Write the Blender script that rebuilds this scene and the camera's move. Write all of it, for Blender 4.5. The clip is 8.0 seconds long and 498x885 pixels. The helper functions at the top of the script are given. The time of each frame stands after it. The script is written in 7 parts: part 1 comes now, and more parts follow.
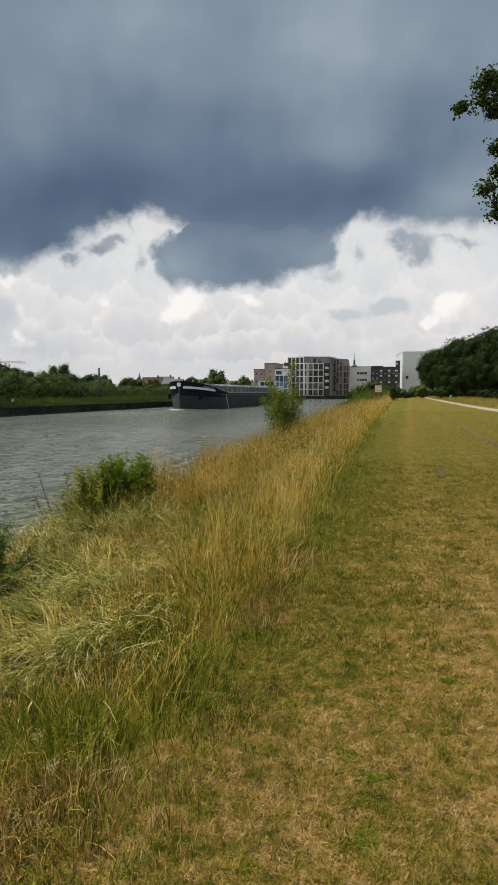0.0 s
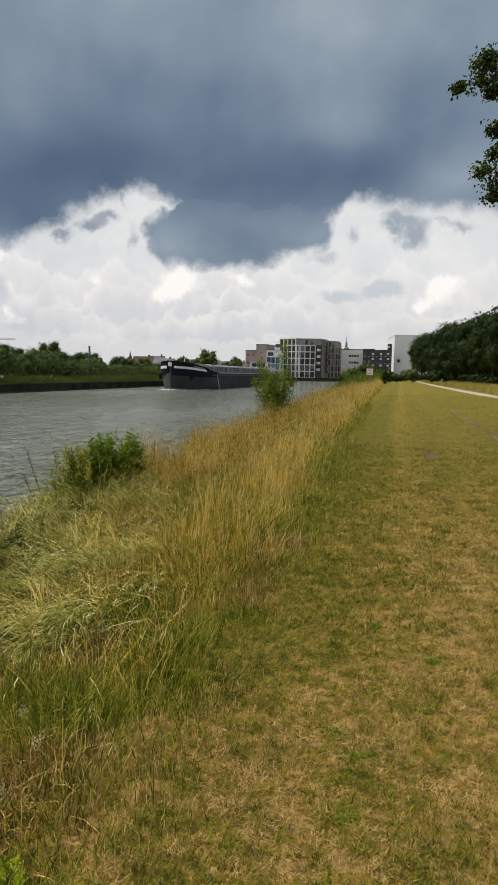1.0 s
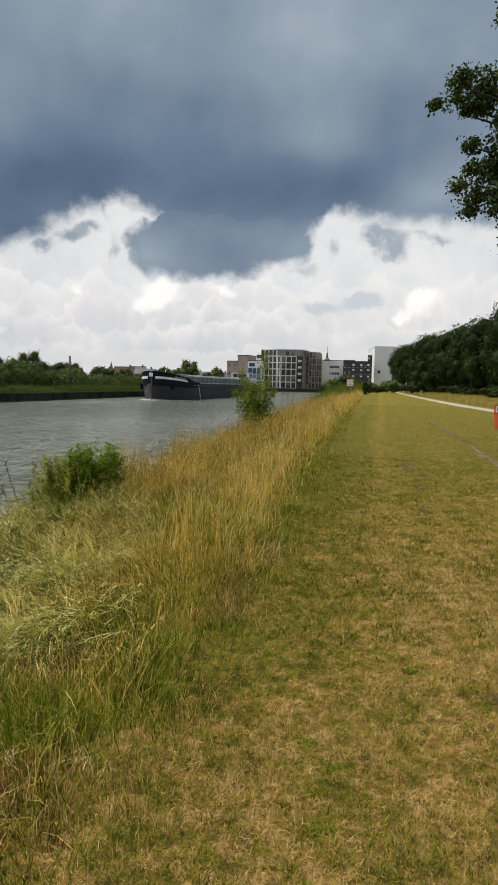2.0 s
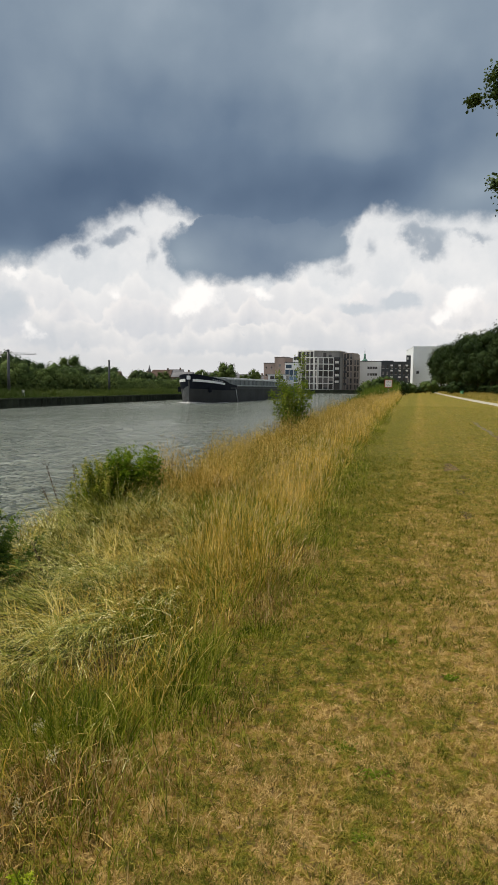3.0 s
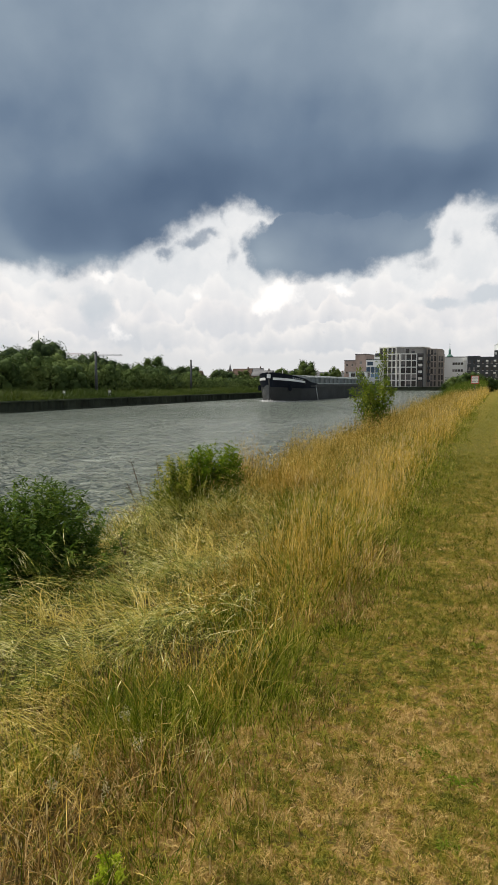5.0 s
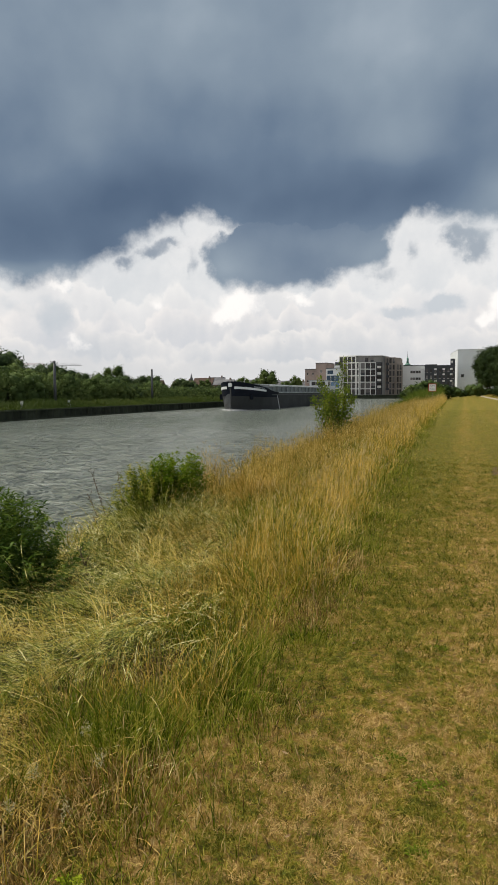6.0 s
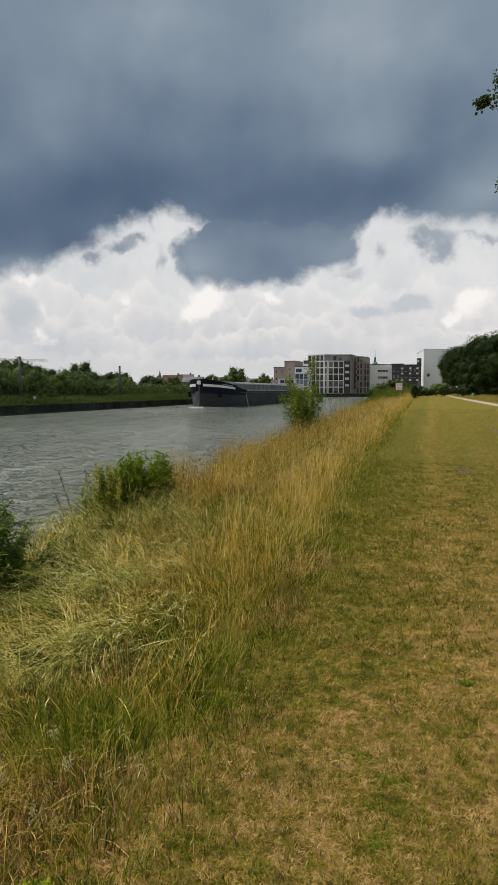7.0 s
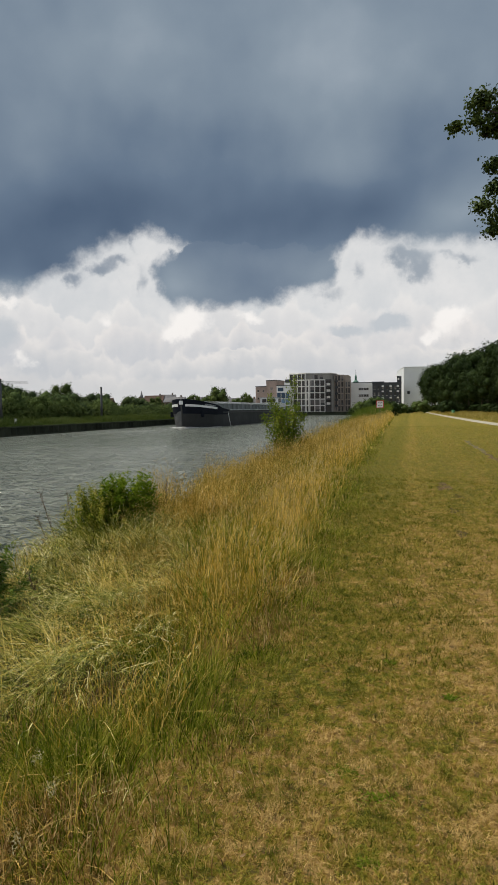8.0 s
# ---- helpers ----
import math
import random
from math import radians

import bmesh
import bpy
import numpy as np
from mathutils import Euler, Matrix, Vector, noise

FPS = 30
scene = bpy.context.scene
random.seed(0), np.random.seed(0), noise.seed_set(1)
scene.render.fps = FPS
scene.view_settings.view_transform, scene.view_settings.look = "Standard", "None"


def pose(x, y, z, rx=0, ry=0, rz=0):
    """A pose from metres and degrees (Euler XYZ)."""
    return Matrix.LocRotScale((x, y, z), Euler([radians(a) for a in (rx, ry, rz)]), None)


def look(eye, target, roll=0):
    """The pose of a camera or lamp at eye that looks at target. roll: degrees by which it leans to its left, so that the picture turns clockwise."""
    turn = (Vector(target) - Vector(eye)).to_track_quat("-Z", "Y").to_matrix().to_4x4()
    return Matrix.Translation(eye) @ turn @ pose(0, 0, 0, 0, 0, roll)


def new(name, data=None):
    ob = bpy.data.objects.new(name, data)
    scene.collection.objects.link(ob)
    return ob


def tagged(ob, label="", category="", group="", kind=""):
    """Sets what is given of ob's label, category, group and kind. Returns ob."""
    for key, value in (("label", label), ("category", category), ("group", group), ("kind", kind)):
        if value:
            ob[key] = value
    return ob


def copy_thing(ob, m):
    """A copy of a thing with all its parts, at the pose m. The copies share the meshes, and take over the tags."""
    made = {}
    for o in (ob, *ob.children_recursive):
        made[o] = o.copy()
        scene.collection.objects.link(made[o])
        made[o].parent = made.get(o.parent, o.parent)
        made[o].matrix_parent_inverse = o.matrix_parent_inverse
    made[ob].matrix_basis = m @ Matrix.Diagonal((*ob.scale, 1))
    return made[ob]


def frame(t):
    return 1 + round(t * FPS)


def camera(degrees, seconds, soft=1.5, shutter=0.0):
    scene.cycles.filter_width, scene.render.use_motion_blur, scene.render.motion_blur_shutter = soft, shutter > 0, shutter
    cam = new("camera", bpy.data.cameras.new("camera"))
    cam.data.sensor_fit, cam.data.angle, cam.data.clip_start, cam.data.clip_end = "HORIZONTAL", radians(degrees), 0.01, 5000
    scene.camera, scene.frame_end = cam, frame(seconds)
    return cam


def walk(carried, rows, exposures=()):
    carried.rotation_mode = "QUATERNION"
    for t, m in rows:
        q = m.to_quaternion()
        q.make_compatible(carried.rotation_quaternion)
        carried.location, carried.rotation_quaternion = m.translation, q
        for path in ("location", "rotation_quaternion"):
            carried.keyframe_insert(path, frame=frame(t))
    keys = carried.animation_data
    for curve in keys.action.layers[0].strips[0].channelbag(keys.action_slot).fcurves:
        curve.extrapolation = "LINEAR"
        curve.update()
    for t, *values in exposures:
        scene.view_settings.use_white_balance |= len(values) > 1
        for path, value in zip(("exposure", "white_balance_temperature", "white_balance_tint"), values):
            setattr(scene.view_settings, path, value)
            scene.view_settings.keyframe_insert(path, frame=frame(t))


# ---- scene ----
cam = camera(42.47, 8.0, soft=1.6)
# seconds, x, y, z in metres, then yaw (left), pitch (up) and lean (right) in degrees; y runs along the towpath
ROWS = [
    (0.0, 0.0, 0.0, 1.6, 12.374, -4.383, 0.001),
    (0.5, 0.015, -0.0182, 1.6102, 11.704, -4.885, 0.145),
    (1.0, 0.0025, 0.0136, 1.5945, 11.505, -6.06, -0.973),
    (1.2, 0.0111, 0.0174, 1.5939, 11.124, -5.881, -0.954),
    (1.75, 0.02, 0.012, 1.596, 10.15, -5.35, -1.08),
    (2.3, 0.0281, 0.0014, 1.6019, 9.483, -4.918, -1.061),
    (2.5, 0.0261, -0.005, 1.6077, 9.264, -4.91, -0.964),
    (3.0, 0.03, 0.0067, 1.6072, 13.197, -4.961, -0.551),
    (3.5, 0.0309, 0.0073, 1.601, 12.896, -4.701, -0.692),
    (4.0, 0.0439, -0.0298, 1.6199, 12.755, -4.326, -0.3),
    (4.5, 0.0357, -0.027, 1.6251, 17.785, -5.096, -0.118),
    (4.7, 0.0324, -0.0173, 1.617, 19.172, -5.332, 0.015),
    (5.25, 0.029, 0.006, 1.602, 20.75, -4.95, 0.05),
    (5.8, 0.0222, 0.0221, 1.5889, 17.924, -4.422, 0.25),
    (6.0, 0.0175, 0.0316, 1.5834, 16.965, -4.35, 0.424),
    (6.5, 0.0308, -0.0264, 1.6094, 14.241, -3.805, -0.647),
    (7.0, 0.0186, 0.0114, 1.6072, 14.148, -4.578, -0.012),
    (7.5, 0.0121, 0.0132, 1.606, 13.609, -3.88, -0.06),
    (8.0, 0.0316, -0.0194, 1.6087, 12.597, -2.861, 0.704),
]
walk(cam, [(t, pose(x, y, z, 0, 0, yaw) @ pose(0, 0, 0, 90 + up) @ pose(0, 0, 0, 0, 0, -lean)) for t, x, y, z, yaw, up, lean in ROWS],
     exposures=((0.0, -0.01), (1.2, 0.05), (2.5, 0.1), (3.5, 0.11), (4.5, 0.17), (5.8, 0.12), (6.5, 0.0), (8.0, -0.07)))

# ---- sky and sun ----
SUN_TURN, SUN_UP = 274.0, 56.0      # compass degrees from +y towards +x, and height


class Nodes:
    """Short ways to string shader nodes together."""

    def __init__(self, tree):
        self.tree = tree

    def add(self, kind):
        return self.tree.nodes.new(kind)

    def put(self, socket, value):
        if isinstance(value, bpy.types.NodeSocket):
            self.tree.links.new(value, socket)
        else:
            socket.default_value = value

    def m(self, op, a, b=0.0, c=0.0, clamp=False):
        node = self.add("ShaderNodeMath")
        node.operation, node.use_clamp = op, clamp
        for socket, value in zip(node.inputs, (a, b, c)):
            self.put(socket, value)
        return node.outputs[0]

    def ramp(self, value, stops, mode="LINEAR"):
        node = self.add("ShaderNodeValToRGB")
        node.color_ramp.interpolation = mode
        marks = node.color_ramp.elements
        while len(marks) < len(stops):
            marks.new(0.5)
        for mark, (at, colour) in zip(marks, stops):
            mark.position = at
            mark.color = (*colour, 1) if isinstance(colour, tuple) else (colour, colour, colour, 1)
        self.put(node.inputs[0], value)
        return node.outputs[0]

    def mix(self, fac, a, b, mode="MIX"):
        node = self.add("ShaderNodeMix")
        node.data_type, node.blend_type = "RGBA", mode
        for i, value in ((0, fac), (6, a), (7, b)):
            if isinstance(value, tuple) and len(value) == 3:
                value = (*value, 1)
            self.put(node.inputs[i], value)
        return node.outputs[2]

    def noise(self, vector, scale, detail=4.0, rough=0.55, warp=0.0, colour=False):
        node = self.add("ShaderNodeTexNoise")
        for key, value in (("Vector", vector), ("Scale", scale), ("Detail", detail), ("Roughness", rough), ("Distortion", warp)):
            self.put(node.inputs[key], value)
        return node.outputs[1 if colour else 0]

    def step(self, value, lo, hi):
        node = self.add("ShaderNodeMapRange")
        node.interpolation_type = "SMOOTHSTEP"
        for i, v in enumerate((value, lo, hi, 0.0, 1.0)):
            self.put(node.inputs[i], v)
        return node.outputs[0]

    def scaled(self, vector, x, y, z, turn=0.0):
        """The vector turned by minus so many degrees, then stretched."""
        for size, angle in (((1, 1, 1), -turn), ((x, y, z), 0.0)):
            node = self.add("ShaderNodeMapping")
            self.put(node.inputs[0], vector)
            node.inputs["Scale"].default_value = size
            node.inputs["Rotation"].default_value = (0, 0, radians(angle))
            vector = node.outputs[0]
        return vector


def build_sky():
    world = bpy.data.worlds.new("sky")
    scene.world = world
    world.use_nodes = True
    world.node_tree.nodes.clear()
    n = Nodes(world.node_tree)
    way = n.add("ShaderNodeTexCoord").outputs["Generated"]
    split = n.add("ShaderNodeSeparateXYZ")
    n.put(split.inputs[0], way)
    east, ahead, up = split.outputs
    turn = n.m("MULTIPLY", n.m("ARCTAN2", east, ahead), 57.2958)
    rise = n.m("MULTIPLY", n.m("ARCSINE", up), 57.2958)
    soft = n.m("SUBTRACT", n.noise(way, 5.0, 3.0), 0.5)
    puff = n.m("SUBTRACT", n.noise(way, 15.0, 6.0, 0.58), 0.5)
    fine = n.m("SUBTRACT", n.noise(way, 42.0, 6.0, 0.62), 0.5)
    # round billows: the folds of a noise
    fold = n.m("SUBTRACT", n.m("ABSOLUTE", n.m("SUBTRACT", n.noise(way, 19.0, 3.0, 0.5, 0.6), 0.5)), 0.09)

    def drifted(scale, detail, rough, wide, high):
        """Turn and rise, pushed about by a noise."""
        shift = n.add("ShaderNodeSeparateXYZ")
        n.put(shift.inputs[0], n.noise(way, scale, detail, rough, colour=True))
        return (n.m("MULTIPLY", n.m("SUBTRACT", shift.outputs[0], 0.5), wide), n.m("MULTIPLY", n.m("SUBTRACT", shift.outputs[1], 0.5), high))

    calm = drifted(6.0, 2.0, 0.5, 7.0, 5.0)
    torn = drifted(17.0, 6.0, 0.6, 4.2, 3.2)
    turn_c, rise_c = n.m("ADD", turn, calm[0]), n.m("ADD", rise, calm[1])
    turn_t = n.m("ADD", turn, n.m("ADD", torn[0], n.m("MULTIPLY", fine, 0.9)))
    rise_t = n.m("ADD", rise, n.m("ADD", torn[1], n.m("MULTIPLY", fine, 0.9)))

    def profile(spots, value, lo=-60.0, hi=60.0, base=0.0, span=40.0):
        """A line through the spots, read at a value between lo and hi."""
        share = n.ramp(n.m("DIVIDE", n.m("SUBTRACT", value, lo), hi - lo), [((a - lo) / (hi - lo), (e - base) / span) for a, e in spots])
        return n.m("ADD", n.m("MULTIPLY", share, span), base)

    def total(spots, at):
        out = 0.0
        for a, e, wide, high, much in spots:
            u = n.m("DIVIDE", n.m("SUBTRACT", at[0], a), wide)
            v = n.m("DIVIDE", n.m("SUBTRACT", at[1], e), high)
            d = n.m("ADD", n.m("MULTIPLY", u, u), n.m("MULTIPLY", v, v))
            out = n.m("ADD", n.m("MULTIPLY", n.m("EXPONENT", n.m("MULTIPLY", d, -1.0)), much), out)
        return out

    # lower edge of the rain cloud
    edge = profile(((-60, 8.5), (-37.8, 9.6), (-35, 9.3), (-33.7, 9.6), (-31.9, 9.9), (-29.6, 11.0), (-28.1, 12.1), (-26.5, 13.0), (-24.6, 13.9), (-22.9, 14.6), (-21.9, 15.5), (-20.5, 15.3), (-18.9, 14.3), (-17.5, 13.6),
                    (-6, 13.0), (-4.4, 13.4), (-3.9, 14.1), (-2.7, 14.7), (-0.7, 14.1), (1.2, 13.9), (4, 13.5), (7.9, 13.4), (20, 12), (40, 9), (60, 7)), turn_t)
    dark = n.step(n.m("SUBTRACT", rise_t, edge), -0.7, 1.0)
    # the lobe that hangs below it
    floor_ = profile(((-21, 10.6), (-20, 9.7), (-19.2, 9.2), (-17, 8.9), (-14.9, 8.7), (-12.4, 9.0), (-9.9, 9.6), (-6.9, 10.2), (-5.0, 10.8), (-4, 12)), turn_t)
    left = profile(((9.4, -19.6), (10.4, -20.3), (11.9, -20.9), (12.8, -20.5), (13.7, -19.9), (14.3, -18.7), (15.0, -17.0)), rise_t, 5.0, 20.0, -30.0, 30.0)
    right = profile(((9.4, -5.4), (10.8, -5.0), (12.4, -4.2), (13.4, -4.6), (14.2, -4.2)), rise_t, 5.0, 20.0, -30.0, 30.0)
    lobe = n.m("MINIMUM", n.m("SUBTRACT", rise_t, floor_), n.m("MINIMUM", n.m("SUBTRACT", turn_t, left), n.m("SUBTRACT", right, turn_t)))
    dark = n.m("MAXIMUM", dark, n.m("MULTIPLY", n.step(n.m("ADD", lobe, n.m("MULTIPLY", puff, 0.8)), -0.35, n.m("ADD", 1.0, n.m("MULTIPLY", soft, 2.0))), 0.97))
    torn_at = (turn_t, rise_t)
    scraps = total([(2.0, 11.8, 1.1, 1.5, 1.0), (0.6, 13.2, 1.3, 0.8, 0.9), (6.0, 12.3, 1.4, 0.4, 0.7), (4.2, 12.6, 1.0, 0.4, 0.6), (-28.0, 11.4, 1.0, 0.7, 0.9), (-25.4, 12.2, 1.4, 0.6, 1.0), (-24.0, 12.8, 0.9, 0.4, 0.7), (-22.8, 14.6, 0.6, 0.9, 0.8),
                    (-21.7, 11.0, 0.6, 1.3, 0.6), (-3.0, 11.9, 0.6, 0.8, 0.5), (-5.4, 10.0, 2.2, 0.7, 0.5)], torn_at)
    dark = n.m("MAXIMUM", dark, n.m("MULTIPLY", n.step(n.m("ADD", scraps, n.m("ADD", puff, fine)), 0.1, 1.05), 0.75))
    # broken cloud behind the viewer, where the sun comes through
    front = n.step(n.m("ADD", ahead, n.m("MULTIPLY", soft, 0.6)), -0.35, 0.25)
    dark = n.m("MULTIPLY", dark, front)
    # the rain cloud's underside: darkest above its edge, greyer higher up
    calm_at = (turn_c, rise_c)
    deep = total([(-10, 16.8, 9, 2.6, 1.0), (-26, 16.6, 7, 3.0, 1.0), (-36, 14, 5, 3.0, 0.85), (-1, 17.3, 6, 2.0, 0.45), (-39, 21, 4, 3, 0.6), (2.6, 22.2, 3.6, 3.4, 0.55), (-30, 12.6, 3, 1.4, 0.4), (-12, 11.6, 4, 2, 0.35), (-20, 22.5, 6, 2.2, 0.3)], calm_at)
    pale = total([(-6, 27.5, 6, 4, 0.75), (5, 16.2, 5, 2.0, 0.8), (-3, 20.6, 3, 1.6, 0.3), (-38, 11.0, 4, 0.9, 0.55), (-20, 29, 8, 4, 0.35), (-17.6, 11.0, 2.0, 1.6, 0.5), (-6.5, 12, 2.2, 1.5, 0.35), (-33, 20, 3, 4, 0.25), (-33, 10.8, 4, 0.8, 0.35), (2, 13.4, 3, 0.9, 0.4)], calm_at)
    tone = n.m("ADD", n.m("ADD", 0.53, n.m("MULTIPLY", soft, 0.6)), n.m("SUBTRACT", n.m("MULTIPLY", pale, 0.42), n.m("MULTIPLY", deep, 0.46)))
    tone = n.m("ADD", tone, n.m("ADD", n.m("MULTIPLY", puff, 0.16), n.m("MULTIPLY", fine, 0.02)))
    rain = n.ramp(tone, [(0.0, (0.088, 0.132, 0.205)), (0.35, (0.140, 0.195, 0.275)), (0.7, (0.250, 0.312, 0.380)), (1.0, (0.40, 0.46, 0.52))])

    # bright heaps below, one range before the other: lit along their tops, greyer in their bodies
    def heaps(under, base, swing, step_k, lit, body, depth, swell):
        """A range of cloud heads round the compass, some degrees high."""
        at = n.add("ShaderNodeCombineXYZ")
        n.put(at.inputs[0], n.m("MULTIPLY", turn, 0.2))
        at.inputs[1].default_value = step_k
        line = n.noise(at.outputs[0], 1.0, 3.0, 0.6)
        top = n.m("ADD", n.m("ADD", base, n.m("MULTIPLY", n.m("SUBTRACT", line, 0.5), swing)), n.m("MULTIPLY", fold, -swell))
        below = n.m("SUBTRACT", top, n.m("ADD", rise, n.m("MULTIPLY", fine, 1.1)))
        glow = n.m("EXPONENT", n.m("DIVIDE", n.m("MAXIMUM", below, 0.0), -depth))
        glow = n.m("ADD", glow, n.m("SUBTRACT", n.m("MULTIPLY", puff, 1.3), n.m("ADD", n.m("MULTIPLY", fold, 0.8), n.m("MULTIPLY", soft, -0.8))))
        return n.mix(n.step(n.m("ADD", below, n.m("MULTIPLY", puff, 2.0)), -0.2, n.m("ADD", 0.55, n.m("MULTIPLY", soft, 1.6))), under, n.mix(n.m("ADD", glow, 0.0, clamp=True), body, lit))

    white = n.mix(n.step(n.m("ADD", puff, n.m("MULTIPLY", soft, 0.5)), -0.25, 0.3), (0.66, 0.68, 0.70), (0.80, 0.795, 0.79))
    for base, swing, step_k, lit, body, depth, swell in ((9.0, 9.0, 1.3, (0.83, 0.815, 0.80), (0.68, 0.685, 0.70), 1.5, 2.5), (7.0, 9.0, 5.1, (0.83, 0.80, 0.78), (0.61, 0.625, 0.655), 1.4, 2.8),
                                                         (5.0, 7.0, 9.7, (0.81, 0.785, 0.765), (0.58, 0.60, 0.63), 1.1, 4.0), (3.2, 4.0, 14.2, (0.75, 0.735, 0.725), (0.60, 0.61, 0.63), 0.8, 3.0)):
        white = heaps(white, base, swing, step_k, lit, body, depth, swell)
    low = n.step(n.m("ADD", rise, n.m("MULTIPLY", puff, 3.0)), 3.4, 0.8)
    white = n.mix(low, white, (0.67, 0.672, 0.675))
    grey = total([(-0.6, 7.3, 1.5, 0.9, 1.0), (-3.9, 6.9, 1.5, 0.7, 0.8), (-33.2, 6.6, 1.9, 2.0, 0.8), (-15, 5.2, 5, 0.7, 0.4), (-37, 7.5, 2.0, 1.2, 0.5), (-26, 5.0, 3.0, 0.7, 0.4), (-7.5, 7.6, 2.0, 0.8, 0.4)], torn_at)
    white = n.mix(n.m("MULTIPLY", n.step(grey, 0.25, 0.75), 0.7), white, (0.49, 0.54, 0.59))
    bright = total([(-17.8, 7.9, 1.9, 1.3, 1.0), (-19.2, 6.8, 1.6, 0.8, 0.7), (-12.1, 8.0, 1.2, 0.6, 0.75), (-31.6, 4.3, 1.1, 0.9, 0.7), (-33.0, 9.2, 1.4, 0.4, 0.6), (4.6, 7.6, 1.3, 0.9, 1.0), (3.3, 6.4, 1.2, 0.5, 0.7), (-25.2, 7.7, 0.9, 0.6, 0.6)], torn_at)
    white = n.mix(n.m("MULTIPLY", n.step(n.m("ADD", bright, n.m("MULTIPLY", puff, 0.8)), 0.2, 0.8), 0.85), white, (1.0, 0.965, 0.93))
    sky = n.add("ShaderNodeTexSky")
    sky.sky_type, sky.sun_disc = "NISHITA", False
    sky.sun_elevation, sky.sun_rotation = radians(SUN_UP), radians(SUN_TURN)
    blue = n.mix(1.0, sky.outputs[0], (0.10, 0.10, 0.10), "MULTIPLY")
    gaps = n.m("MULTIPLY", n.step(n.m("ADD", soft, n.m("MULTIPLY", puff, 0.6)), 0.02, 0.12), n.m("SUBTRACT", 1.0, front))
    clouds = n.mix(gaps, white, blue)
    clouds = n.mix(dark, clouds, rain)
    back = n.add("ShaderNodeBackground")
    n.put(back.inputs[0], clouds)
    back.inputs[1].default_value = 1.0
    n.put(n.add("ShaderNodeOutputWorld").inputs[0], back.outputs[0])


build_sky()
sun_data = bpy.data.lights.new("sun", "SUN")
sun_data.energy, sun_data.angle, sun_data.color = 3.95, radians(3.0), (1.0, 0.925, 0.77)
sun = new("sun", sun_data)
sun_way = Vector((math.sin(radians(SUN_TURN)) * math.cos(radians(SUN_UP)), math.cos(radians(SUN_TURN)) * math.cos(radians(SUN_UP)), math.sin(radians(SUN_UP))))
sun.matrix_world = look(sun_way * 60, (0, 0, 0))


# ---- materials ----
def material(name, rough=0.7):
    """A node material with a Principled surface; returns the material, its nodes and the shader."""
    mat = bpy.data.materials.new(name)
    mat.use_nodes = True
    mat.node_tree.nodes.clear()
    n = Nodes(mat.node_tree)
    shader = n.add("ShaderNodeBsdfPrincipled")
    shader.inputs["Roughness"].default_value = rough
    out = n.add("ShaderNodeOutputMaterial")
    n.put(out.inputs[0], shader.outputs[0])
    return mat, n, shader, out


def place(n):
    return n.add("ShaderNodeNewGeometry").outputs["Position"]


def island(n):
    return n.add("ShaderNodeNewGeometry").outputs["Random Per Island"]


def bump(n, shader, height, strength, distance=0.02):
    node = n.add("ShaderNodeBump")
    node.inputs["Strength"].default_value, node.inputs["Distance"].default_value = strength, distance
    n.put(node.inputs["Height"], height)
    n.put(shader.inputs["Normal"], node.outputs[0])


def painted(name, colour, rough=0.6, vary=0.15, scale=0.5, grain=8.0, metal=0.0, relief=0.1):
    """A paint, render, stone or metal: colour, with stains at two scales and fine relief."""
    mat, n, shader, _ = material(name, rough)
    at = place(n)
    stain = n.noise(at, scale, 5.0, 0.6)
    speck = n.noise(at, grain, 4.0, 0.6)
    low = tuple(c * (1 - vary) for c in colour)
    high = tuple(min(1.0, c * (1 + vary * 0.6)) for c in colour)
    c = n.mix(n.step(stain, 0.3, 0.7), low, high)
    c = n.mix(n.m("MULTIPLY", n.step(speck, 0.45, 0.75), 0.5 * vary + 0.05), c, tuple(k * 0.5 for k in colour))
    n.put(shader.inputs["Base Color"], c)
    n.put(shader.inputs["Roughness"], n.m("ADD", rough - 0.08, n.m("MULTIPLY", speck, 0.16)))
    shader.inputs["Metallic"].default_value = metal
    shader.inputs["Specular IOR Level"].default_value = 0.12 if rough > 0.75 else 0.45
    if relief:
        bump(n, shader, speck, relief, 0.01)
    return mat


